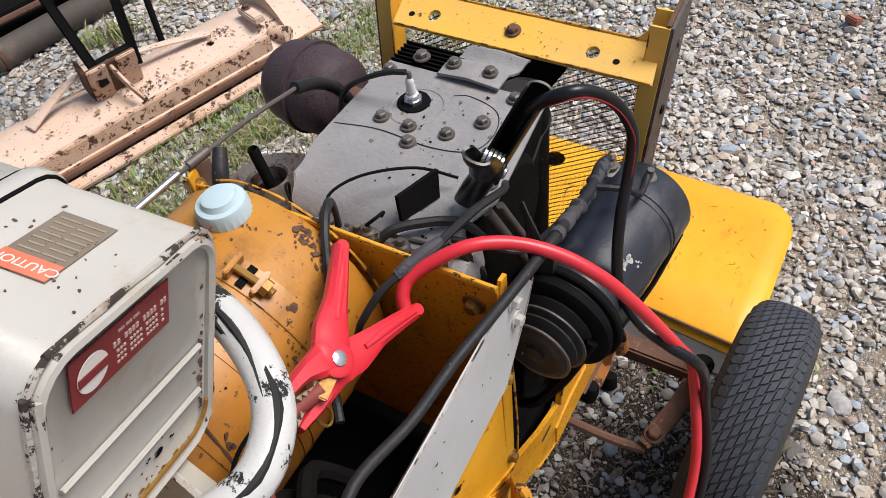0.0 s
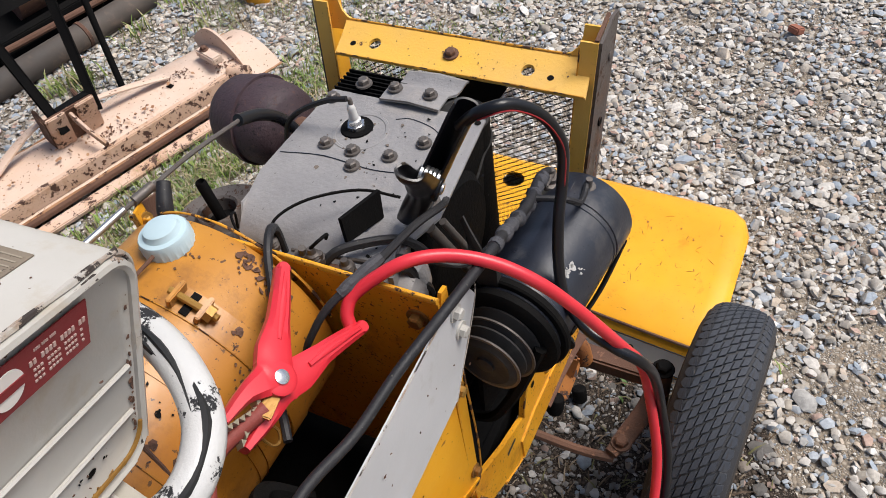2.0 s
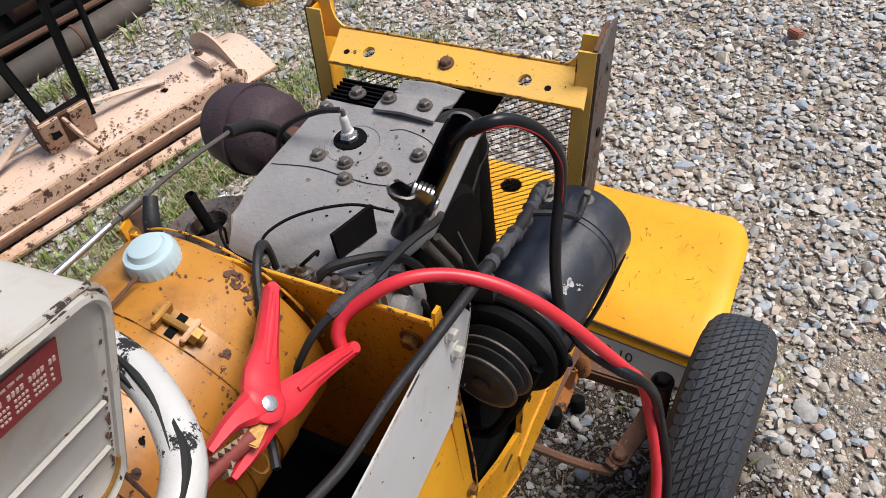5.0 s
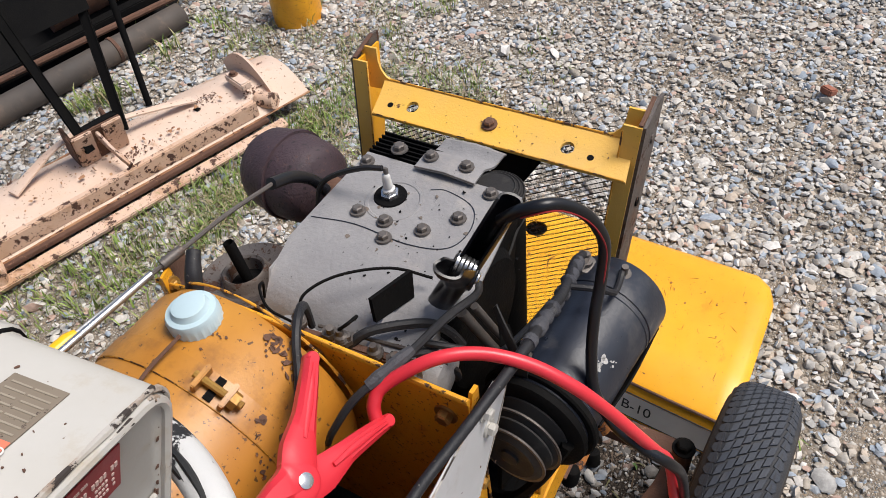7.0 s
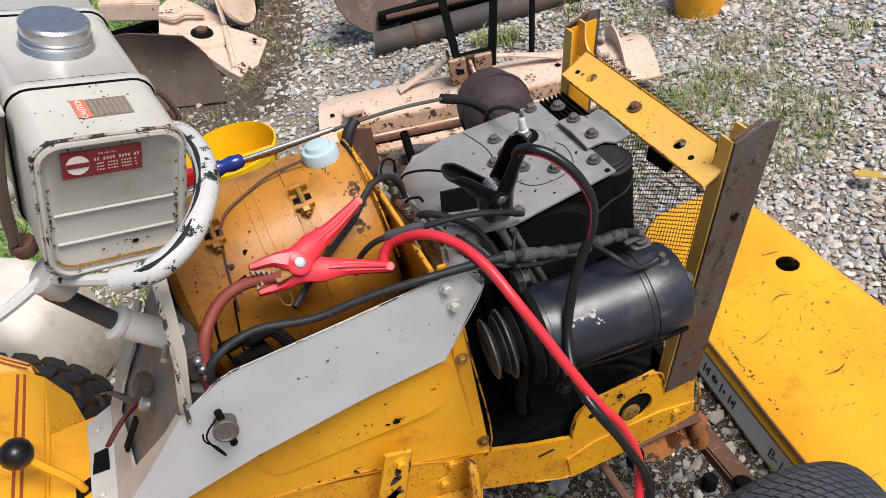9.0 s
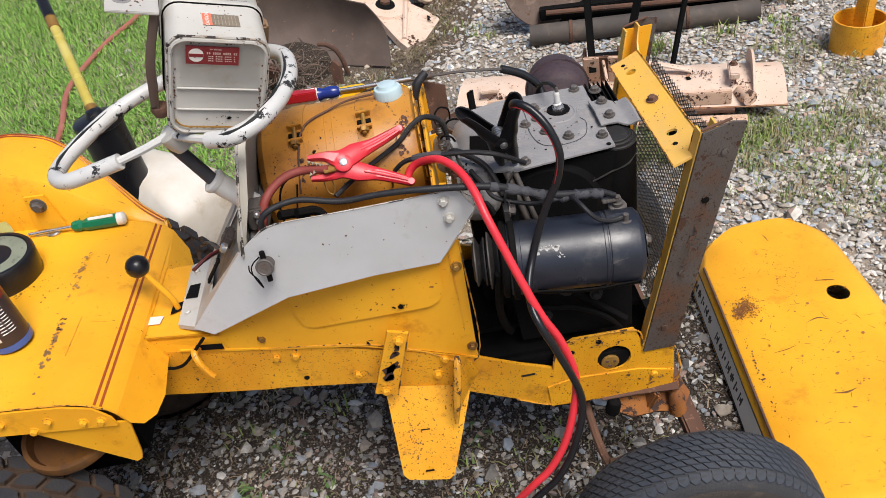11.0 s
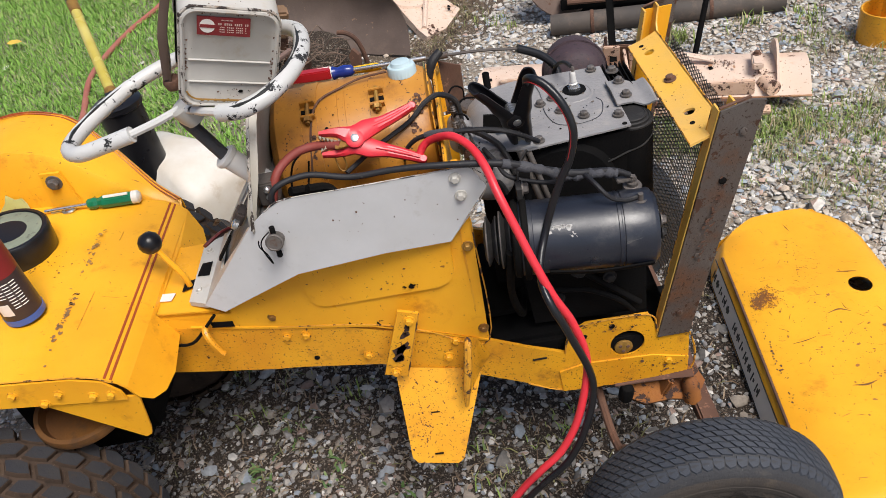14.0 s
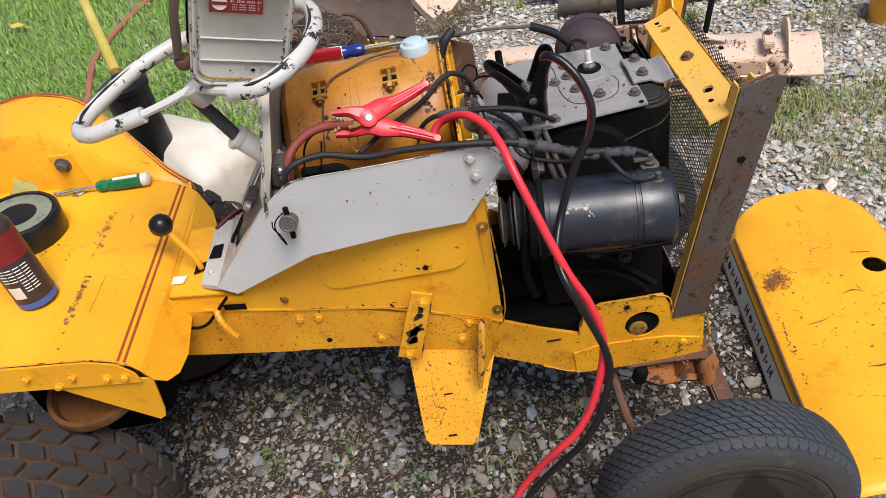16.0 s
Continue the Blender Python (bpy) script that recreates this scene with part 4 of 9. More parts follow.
rows_ = []
for x in (-1.7, -1.5, -1.3, -1.15, -1.02, -0.985, -0.965, -0.955, -0.945):
    rows_.append([(x, y, deck_z(x) + (0.006 if -0.05 < y < 0.08 and -1.3 < x < -0.99 else 0)) for y in np.linspace(-0.272, 0.216, 16)])
deck = part("seat_deck", strip(bmesh.new(), rows_, 0.003), YEL, tractor, "glossy yellow seat deck with red pinstripes and scratches", 30)
part("apron", slab(bmesh.new(), [(-0.945, -0.272, 0.608), (-0.945, -0.098, 0.608), (-0.917, -0.102, 0.55), (-0.914, -0.18, 0.536), (-0.918, -0.225, 0.54), (-0.926, -0.255, 0.556), (-0.936, -0.27, 0.58)], (-0.003, 0, 0)), YEL, deck)
part("apron", slab(bmesh.new(), [(-0.945, -0.098, 0.608), (-0.945, 0.216, 0.608), (-0.925, 0.20, 0.565), (-0.90, 0.10, 0.52), (-0.94, 0.10, 0.60), (-0.943, -0.098, 0.60)], (-0.003, 0, 0)), YEL, deck)
for d in (0.0, 0.008):
    x = -0.962 - d
    part("pinstripe", slab(bmesh.new(), [(x, -0.27, deck_z(x) + 0.0012), (x - 0.003, -0.27, deck_z(x - 0.003) + 0.0012), (x - 0.003, 0.214, deck_z(x - 0.003) + 0.0012), (x, 0.214, deck_z(x) + 0.0012)], (0, 0, 0.0006)), STRIPE, deck)
skirt = part("deck_skirt", slab(bmesh.new(), [(-1.7, -0.276, 0.735), (-1.02, -0.276, 0.648), (-0.975, -0.276, 0.632), (-0.955, -0.276, 0.605), (-0.953, -0.276, 0.585), (-1.15, -0.276, 0.612), (-1.7, -0.276, 0.685)], (0, 0.004, 0)), YEL, tractor, "yellow bolted edge strip along the deck")
bolts(skirt, [(-1.12, -0.276, 0.636), (-1.05, -0.276, 0.623), (-1.0, -0.276, 0.607), (-0.972, -0.276, 0.603), (-1.08, -0.276, 0.608)], (0, -1, 0), 0.006, YELW)
part("skirt_gusset", slab(bmesh.new(), [(-1.10, -0.270, 0.606), (-0.955, -0.270, 0.586), (-0.938, -0.268, 0.580), (-0.953, -0.265, 0.500), (-0.959, -0.265, 0.483), (-0.970, -0.265, 0.478)], (0, 0.004, 0)), YEL, skirt)
tilt_ = V((1, 0, -0.129))
chips(deck, (-1.070, -0.135, deck_z(-1.07) + 0.0012), tilt_ * 0.009, (0.0, 0.08, 0), 60, 0.0038, surf("brown_scuff", (0.20, 0.11, 0.05), (0.28, 0.15, 0.05), 0.8), "scuff", 41)
chips(deck, (-1.070, -0.06, deck_z(-1.07) + 0.0014), tilt_ * 0.008, (0.0, 0.09, 0), 30, 0.0032, BLK, "dirt_speck", 42)
chips(deck, (-1.071, 0.05, deck_z(-1.071) + 0.0074), tilt_ * 0.010, (0.0, 0.08, 0), 60, 0.004, surf("tan_scuff", (0.40, 0.22, 0.06), (0.30, 0.16, 0.06), 0.7), "scuff", 43)
chips(deck, (-1.15, 0.0, deck_z(-1.15) + 0.0074), tilt_ * 0.05, (0.0, 0.06, 0), 30, 0.002, RUSTM, "dirt_speck", 44)
part("crease", tube(bmesh.new(), [(-1.034, 0.105, deck_z(-1.034) + 0.0008), (-1.036, 0.0, deck_z(-1.036) + 0.0012), (-1.039, -0.08, deck_z(-1.039) + 0.0008), (-1.040, -0.165, deck_z(-1.04) + 0.0006)], 0.0008, 5), YEDGE, deck)
edge_wear(deck, [(-1.3, -0.274, deck_z(-1.3)), (-1.02, -0.274, deck_z(-1.02)), (-0.96, -0.274, deck_z(-0.96))], YEDGE, 0.0016)

FEN = [(-0.956, 0.236, 0.632), (-1.0, 0.262, 0.659), (-1.045, 0.30, 0.694), (-1.086, 0.33, 0.734), (-1.133, 0.355, 0.782), (-1.174, 0.37, 0.805), (-1.239, 0.37, 0.825), (-1.32, 0.37, 0.821), (-1.45, 0.37, 0.785), (-1.55, 0.37, 0.70)]
fen = strip(bmesh.new(), [[(x, 0.214, min(z - 0.02, 0.60)), (x, 0.216, z - 0.034), (x, 0.224, z - 0.016), (x, 0.5 * (0.226 + o), z - 0.005), (x, o - 0.004, z), (x, o + 0.002, z - 0.006), (x, o + 0.004, z - 0.03)] for x, o, z in FEN], 0.003)
fender = part("fender", fen, YEL, tractor, "rounded yellow rear fender with a red pinstripe", 40)
for d in (0.0, 0.007):
    part("pinstripe", tube(bmesh.new(), [(x - 0.3 * d, o - 0.008 - d, z + 0.0003) for x, o, z in FEN], 0.0014, 5, 4), STRIPE, fender)
br = part("seat_bracket", slab(bmesh.new(), [(-1.20, 0.205, 0.68), (-1.14, 0.205, 0.675), (-1.15, 0.205, 0.755), (-1.19, 0.205, 0.758)], (0, 0.006, 0)), YEL, fender)
part("bolt", hexbolt(bmesh.new(), (-1.17, 0.204, 0.735), (0, -1, 0), 0.011), BOLT, br)

# tool dash tower
tower = part("dash_tower", slab(bmesh.new(), [(-0.880, -0.086, 0.608), (-0.842, -0.106, 0.612), (-0.842, 0.09, 0.614), (-0.880, 0.075, 0.612)], (0, 0, -0.010)), WHT, tractor, "white bolted foot of the steering tower")
bolts(tower, [(-0.865, 0.05, 0.6125), (-0.865, -0.062, 0.6095)], (0, 0, 1), 0.0055, WHT)
part("tower_slot", slab(bmesh.new(), [(-0.876, -0.022, 0.6115), (-0.852, -0.026, 0.6125), (-0.852, 0.012, 0.6135), (-0.872, 0.012, 0.6125)], (0, 0, 0.001)), BLK, tower)
part("tower_back", slab(bmesh.new(), [(-0.815, -0.09, 0.635), (-0.83, 0.07, 0.617), (-0.725, 0.125, 0.745), (-0.672, 0.10, 0.81), (-0.672, -0.155, 0.81)], (0.014, 0, -0.010)), surf("grey_tower_metal", (0.17, 0.168, 0.17), (0.11, 0.108, 0.11), 0.5, 0.2, dirt=(0.07, 0.06, 0.055), dirt_at=0.56, dirt_scale=30, bump=0.2), tower, "bare grey metal plate inside the tower")
part("tower_rim", slab(bmesh.new(), [(-0.845, -0.108, 0.612), (-0.689, -0.175, 0.803), (-0.700, -0.155, 0.789), (-0.725, -0.146, 0.759), (-0.800, -0.092, 0.667)], (0.003, 0, -0.003)), WHT, tower)
part("tower_front", slab(bmesh.new(), [(-0.845, -0.108, 0.612), (-0.800, -0.092, 0.667), (-0.822, 0.045, 0.640), (-0.803, 0.075, 0.663), (-0.766, 0.078, 0.709), (-0.735, 0.12, 0.747), (-0.745, 0.145, 0.735), (-0.80, 0.135, 0.667), (-0.845, 0.088, 0.612)], (0.003, 0, -0.003)), WHT, tower)
part("choke_lever", ribbon(bmesh.new(), [(-0.775, -0.02, 0.70), (-0.81, 0.03, 0.69), (-0.85, 0.085, 0.645)], [0.012, 0.012, 0.007], (0.5, 0.3, 1), 0.003), STEEL, tower, "bare steel lever")
part("red_lever", ribbon(bmesh.new(), [(-0.765, -0.035, 0.715), (-0.785, -0.065, 0.725), (-0.803, -0.097, 0.728)], [0.010, 0.020, 0.008], (-0.6, 0.2, 0.7), 0.006), surf("dark_red_paint", (0.085, 0.010, 0.012), rough=0.4), tower, "dark red lever")
part("switch", box(bmesh.new(), (-0.752, -0.03, 0.732), (0.03, 0.034, 0.018), Euler((0, -0.88, 0)).to_matrix(), 0.004), surf("dusty_brown_switch", (0.075, 0.058, 0.052), (0.05, 0.04, 0.037), 0.7), tower)
part("switch_nut", lathe(bmesh.new(), (-0.745, -0.075, 0.742), (-0.77, 0, 0.63), [(0, 0.009), (0.008, 0.009), (0.010, 0.006)], 12), CHR, tower)
part("slit", box(bmesh.new(), (-0.79, -0.055, 0.687), (0.05, 0.012, 0.004), Euler((0, -0.88, 0.15)).to_matrix()), BLK, tower)
dash = part("dash_plate", slab(bmesh.new(), [(-0.685, -0.182, 0.80), (-0.665, -0.165, 0.88), (-0.652, -0.12, 0.945), (-0.648, -0.06, 0.97), (-0.648, 0.12, 0.97), (-0.665, 0.2, 0.88), (-0.70, 0.2, 0.66), (-0.715, -0.14, 0.66)], (0.004, 0, 0)), DASHM, tractor, "off-white dash plate behind the fuel tank")
part("edge_trim", tube(bmesh.new(), [(-0.685, -0.184, 0.80), (-0.665, -0.167, 0.88), (-0.652, -0.122, 0.945), (-0.648, -0.06, 0.972)], 0.0018, 6, 6), WEDGE, dash)
part("dash_flange", strip(bmesh.new(), [[p, (p[0] + 0.013, p[1] + 0.003, p[2] - 0.003)] for p in ((-0.690, -0.176, 0.802), (-0.683, -0.183, 0.83), (-0.665, -0.168, 0.88), (-0.652, -0.123, 0.945), (-0.648, -0.062, 0.971))], 0.003), DASHM, dash)
edge_wear(dash, [(-0.683, -0.184, 0.80), (-0.664, -0.168, 0.88), (-0.651, -0.123, 0.945), (-0.647, -0.06, 0.973)], WEDGE, 0.0026)
reg = part("terminal_block", box(bmesh.new(), (-0.655, -0.13, 0.835), (0.03, 0.035, 0.04), None, 0.003), BOLT, tractor)
for i in range(3):
    part("screw", lathe(bmesh.new(), (-0.65, -0.15, 0.822 + 0.013 * i), (0, -1, 0), [(0, 0.005), (0.006, 0.005), (0.008, 0.003)], 10), CHR, reg)
for p in ((-0.63, -0.11, 0.81), (-0.62, -0.13, 0.80), (-0.60, -0.12, 0.815)):
    part("wire", tube(bmesh.new(), [p, (p[0] + 0.03, p[1] + 0.02, p[2] - 0.02), (p[0] + 0.05, p[1], p[2] - 0.06)], 0.008, 7), BLK, reg)

# pale grey side panel
def panel_y(x):
    return float(np.interp(x, [-0.9, -0.845, -0.80, -0.74, -0.689, -0.65, -0.33], [-0.085, -0.109, -0.130, -0.158, -0.176, -0.194, -0.179]))


pan = [(-0.845, 0.611), (-0.808, 0.604), (-0.76, 0.637), (-0.64, 0.711), (-0.50, 0.716), (-0.396, 0.712), (-0.327, 0.800), (-0.346, 0.838), (-0.37, 0.842), (-0.50, 0.846), (-0.62, 0.851), (-0.655, 0.835), (-0.689, 0.803), (-0.77, 0.704)]
panel = part("side_panel", slab(bmesh.new(), [(x, panel_y(x), z) for x, z in pan], (0, 0.0025, 0)), GREYP, tractor, "pale grey painted side panel with bolts")
edge_wear(panel, [(x, panel_y(x), z) for x, z in pan[5:12]], WEDGE, 0.0011)
chips(panel, (-0.52, -0.1895, 0.80), (0.15, -0.003, 0), (0, 0, 0.05), 14, 0.0013, RUSTM, seed=4)
bolts(panel, [(-0.371, -0.182, 0.826), (-0.367, -0.182, 0.794)], (0, -1, 0), 0.0065, WHT)
q = part("fastener", lathe(bmesh.new(), (-0.651, -0.192, 0.786), (0, -1, 0.25), [(0, 0.0125), (0.014, 0.0125), (0.016, 0.0138), (0.019, 0.0138), (0.020, 0.0115), (0.0188, 0.0105), (0.0188, 0)], 22), BOLT, panel, "quarter-turn fastener with a wire spring")
part("slot_bar", cyl(bmesh.new(), (-0.650, -0.199, 0.812), (-0.652, -0.204, 0.760), 0.0042, 10), BLK, q)
part("spring_wire", tube(bmesh.new(), [(-0.654, -0.205, 0.808), (-0.666, -0.206, 0.799), (-0.673, -0.206, 0.786), (-0.671, -0.206, 0.766), (-0.666, -0.206, 0.750), (-0.669, -0.206, 0.768), (-0.676, -0.206, 0.784), (-0.674, -0.206, 0.796)], 0.0011, 5), BLK, q)

# steering wheel
def sw(x, y, up=0.0):
    return (x - 0.2 * up, y, 0.965 + 0.2 * (x + 0.755) + up)


rim = [(-0.83, -0.096), (-0.882, -0.096), (-0.922, -0.091), (-0.951, -0.062), (-0.956, -0.018), (-0.938, 0.042), (-0.90, 0.108), (-0.854, 0.142), (-0.80, 0.158), (-0.73, 0.162), (-0.66, 0.142), (-0.60, 0.085), (-0.572, 0.04), (-0.561, -0.02), (-0.563, -0.075), (-0.577, -0.12), (-0.602, -0.155), (-0.637, -0.166), (-0.674, -0.148)]
wheel = part("steering_wheel", tube(bmesh.new(), [sw(*p) for p in rim], 0.0125, 12, 5), WCHIP, tractor, "white steering wheel with paint flaking off black")
for k, (i0, i1, up) in enumerate(((12, 16, (-0.25, -0.1, 1)), (13, 17, (-0.7, -0.3, 0.6)), (15, 18, (0, -0.5, 0.8)), (3, 6, (0.3, 0, 1)), (8, 11, (0, -0.3, 1)))):
    pts_ = [V(sw(*rim[i])) + V(up).normalized() * 0.0118 for i in range(i0, i1 + 1)]
    tube(fl := bmesh.new(), pts_, [0.0004, 0.0022, 0.0030, 0.0014, 0.0028, 0.0012, 0.0004], 6, 5)
    part("flaked_strip", fl, DECK, wheel)
part("spoke", tube(bmesh.new(), [sw(-0.835, -0.096), sw(-0.79, -0.088), sw(-0.755, -0.075)], 0.0065, 8), WCHIP, wheel)
part("spoke", tube(bmesh.new(), [sw(-0.67, -0.149), sw(-0.705, -0.12), sw(-0.745, -0.082)], 0.0065, 8), WCHIP, wheel)
part("hub", lathe(bmesh.new(), (-0.737, -0.067, 0.942), (-0.42, -0.12, 0.9), [(0, 0.020), (0.012, 0.023), (0.030, 0.023), (0.034, 0.019), (0.034, 0.012)], 18), WHT, wheel)
WCOL = surf("worn_column_paint", (0.76, 0.75, 0.73), (0.66, 0.64, 0.61), 0.4, chip=(0.05, 0.045, 0.04), chip_at=0.68, chip_scale=40, dirt=(0.40, 0.36, 0.31), dirt_at=0.6, bump=0.1)
column = part("steering_column", cyl(bmesh.new(), (-0.68, -0.046, 0.80), (-0.726, -0.052, 0.862), 0.0175, 18), WCOL, tractor, "white steering column tube with a dark shaft")
part("shaft", cyl(bmesh.new(), (-0.725, -0.052, 0.86), (-0.757, -0.068, 0.945), 0.0105, 14), TAPE, column)
part("collar", lathe(bmesh.new(), (-0.722, -0.0515, 0.855), (-0.55, -0.05, 0.8), [(0, 0.019), (0.003, 0.021), (0.009, 0.021), (0.012, 0.017), (0.012, 0.011)], 18), WCOL, column)
part("column_pin", cyl(bmesh.new(), (-0.69, -0.07, 0.812), (-0.695, -0.095, 0.816), 0.004, 8), CHR, column)

# fuel tank
TC = V((0, 0.07, 0.760))
TR = 0.125
tank = part("fuel_tank", lathe(bmesh.new(), (-0.668, TC.y, TC.z), (1, 0, 0), [(0, 0.0), (0.0, TR - 0.03), (0.006, TR - 0.012), (0.018, TR), (0.10, TR), (0.26, TR), (0.272, TR - 0.006), (0.28, TR - 0.03), (0.28, 0)], 56), OCH, tractor, "ochre-yellow steel fuel drum with straps and chipped paint")


def on_tank(x, deg, r=TR):
    return V((x, TC.y + math.sin(radians(deg)) * r, TC.z + math.cos(radians(deg)) * r))


for x in (-0.592, -0.476):
    bnd = part("strap", lathe(bmesh.new(), (x - 0.013, TC.y, TC.z), (1, 0, 0), [(0, TR - 0.01), (0, TR + 0.002), (0.026, TR + 0.002), (0.026, TR - 0.01)], 56), OCH, tank, "ochre strap round the drum with a bolt buckle", 20)
    for dg in (-19, -31):
        c = on_tank(x, dg, TR + 0.005)
        part("buckle", box(bmesh.new(), c, (0.024, 0.005, 0.018), Euler((radians(-dg), 0, 0)).to_matrix(), 0.001), OCH, bnd)
    part("buckle_bolt", cyl(bmesh.new(), on_tank(x, -16, TR + 0.009), on_tank(x, -37, TR + 0.011), 0.0036, 8), GOLD, bnd)
    part("buckle_gap", box(bmesh.new(), on_tank(x, -25, TR + 0.0032), (0.023, 0.0075, 0.002), Euler((radians(25), 0, 0)).to_matrix()), BLK, bnd)
    part("strap_edge", lathe(bmesh.new(), (x - 0.0136, TC.y, TC.z), (1, 0, 0), [(0, TR - 0.01), (0, TR + 0.0016), (0.0012, TR + 0.0016), (0.0012, TR - 0.01)], 56), YEDGE, bnd)
    for dg, n_, s_ in ((-46, 8, 0.003), (-60, 6, 0.004)):
        c = on_tank(x + 0.003, dg, TR + 0.0026)
        nrm_ = (c - V((x + 0.003, TC.y, TC.z))).normalized()
        chips(bnd, c, (0.008, 0, 0), V((1, 0, 0)).cross(nrm_) * -0.010, n_, s_, RUSTM, "dirt_spot", 160 - dg)
    part("nut", lathe(bmesh.new(), on_tank(x, -32, TR + 0.010), on_tank(x, -42, TR) - on_tank(x, -33, TR), [(0, 0.008), (0.007, 0.008)], 6), GOLD, bnd)
for x in (-0.545, -0.532):
    part("seam", lathe(bmesh.new(), (x, TC.y, TC.z), (1, 0, 0), [(0, TR - 0.01), (0.0015, TR + 0.0012), (0.003, TR - 0.01)], 56), OCH, tank)
for k, (x, dg, n_, s) in enumerate(((-0.412, -34, 30, 0.0055), (-0.42, -50, 18, 0.005), (-0.50, -60, 12, 0.0022), (-0.56, -40, 5, 0.0028), (-0.44, -12, 8, 0.0016), (-0.63, -45, 12, 0.0016))):
    c = on_tank(x, dg, TR + 0.0006)
    nrm_ = (c - V((x, TC.y, TC.z))).normalized()
    chips(tank, c, (0.012, 0, 0), V((1, 0, 0)).cross(nrm_) * -0.022, n_, s, RUSTM if k != 3 else BLK, "rust_spot", 20 + k)
edge_wear(tank, [on_tank(-0.390, d, TR - 0.004) for d in range(-80, 30, 6)], YEDGE, 0.002)
nk = on_tank(-0.43, 2, TR - 0.012)
neck = part("filler_neck", lathe(bmesh.new(), nk, (0, 0.04, 1), [(0, 0.029), (0.010, 0.022), (0.016, 0.020)], 24), RUSTM, tank)
ridge = bmesh.new()
lathe(ridge, nk, (0, 0.04, 1), [(0.008, 0.0225), (0.010, 0.0245), (0.023, 0.0245), (0.0265, 0.0225), (0.0275, 0.0180), (0.030, 0.0165), (0.033, 0.0155), (0.034, 0.013)], 48)
for i, v in enumerate(ridge.verts):
    if 1 <= i // 48 <= 2 and i % 2:
        v.co += (v.co - nk - V((0, 0, 0.02))).normalized() * -0.0009
part("fuel_cap", ridge, CAPB, neck, "pale blue plastic fuel cap with ribs", 30)
part("vent_wire", tube(bmesh.new(), [on_tank(-0.455, -2, TR + 0.012), on_tank(-0.50, -1, TR + 0.008), on_tank(-0.535, -6, TR + 0.004), on_tank(-0.575, -18, TR + 0.004), on_tank(-0.59, -40, TR + 0.004), on_tank(-0.60, -70, TR + 0.004)], 0.0019, 6), RUSTM, tank)
part("thin_wire", tube(bmesh.new(), [(-0.572, -0.075, 0.868), (-0.600, -0.068, 0.852), (-0.622, -0.074, 0.835), (-0.632, -0.086, 0.800), (-0.628, -0.094, 0.765)], 0.0019, 6), BLK, tank)
part("thin_wire", tube(bmesh.new(), [(-0.598, -0.062, 0.830), (-0.606, -0.070, 0.800), (-0.612, -0.085, 0.770), (-0.60, -0.10, 0.745)], 0.0016, 6), BLK, tank)
part("spring_clip", tube(bmesh.new(), [(-0.548, -0.098, 0.850), (-0.545, -0.104, 0.832), (-0.538, -0.104, 0.826), (-0.533, -0.102, 0.836), (-0.536, -0.098, 0.850)], 0.0013, 6), GOLD, tank)

# bulkhead between tank and engine
fw = slab(bmesh.new(), [(-0.378, 0.20, 0.825), (-0.378, 0.10, 0.838), (-0.378, 0.0, 0.842), (-0.378, -0.172, 0.846), (-0.378, -0.168, 0.50), (-0.378, 0.20, 0.50)], (-0.003, 0, 0))
bulk = part("bulkhead", fw, YELW, tractor, "ochre sheet-metal bulkhead with a folded edge")
part("folded_edge", tube(bmesh.new(), [(-0.380, 0.20, 0.826), (-0.380, 0.10, 0.840), (-0.380, 0.0, 0.844), (-0.380, -0.172, 0.848)], 0.0035, 6, 3), YELW, bulk)
edge_wear(bulk, [(-0.3815, 0.20, 0.829), (-0.3815, 0.10, 0.843), (-0.3815, 0.0, 0.847), (-0.3815, -0.172, 0.851)], YEDGE, 0.0022)
part("ear", slab(bmesh.new(), [(-0.378, -0.172, 0.83), (-0.362, -0.172, 0.83), (-0.362, -0.172, 0.849), (-0.372, -0.172, 0.850)], (0, 0.004, 0)), YELW, bulk)
bolts(bulk, [(-0.382, -0.006, 0.822), (-0.382, -0.148, 0.815)], (-1, 0, 0), 0.008, GOLD)
guard = part("edge_guard", slab(bmesh.new(), [(-0.374, 0.190, 0.842), (-0.330, 0.215, 0.812), (-0.332, 0.215, 0.74), (-0.374, 0.19, 0.70)], (0, 0.003, 0)), RUSTM, bulk, "rusty brown guard plate")
part("guard_strip", slab(bmesh.new(), [(-0.388, 0.176, 0.848), (-0.370, 0.184, 0.845), (-0.370, 0.184, 0.74), (-0.388, 0.176, 0.74)], (0, 0.003, 0)), YELW, guard)
part("bolt", hexbolt(bmesh.new(), (-0.379, 0.179, 0.828), (0, -1, 0.1), 0.0065), GOLD, guard)
part("fuel_elbow", tube(bmesh.new(), [(-0.392, 0.128, 0.842), (-0.380, 0.132, 0.866), (-0.362, 0.142, 0.880)], [0.009, 0.0085, 0.007], 12), WIRE, tractor, "black rubber elbow")

# engine
EY0, EY1, EZ = 0.122, -0.098, 0.800
prof = [(-0.086, EZ), (-0.14, EZ + 0.001), (-0.20, EZ + 0.002), (-0.25, EZ + 0.002), (-0.285, EZ + 0.001), (-0.31, EZ - 0.005), (-0.328, EZ - 0.018), (-0.338, EZ - 0.038), (-0.341, EZ - 0.065), (-0.341, EZ - 0.10)]
hood_rows = []
for x, z in prof:
    t = min(1, max(0, (-0.25 - x) / 0.09))
    a, b = 0.130 - 0.022 * t, -0.084 - 0.02 * min(1, (-0.086 - x) / 0.16) + 0.03 * t
    hood_rows.append([(x, a + (b - a) * i / 6, z) for i in range(7)])
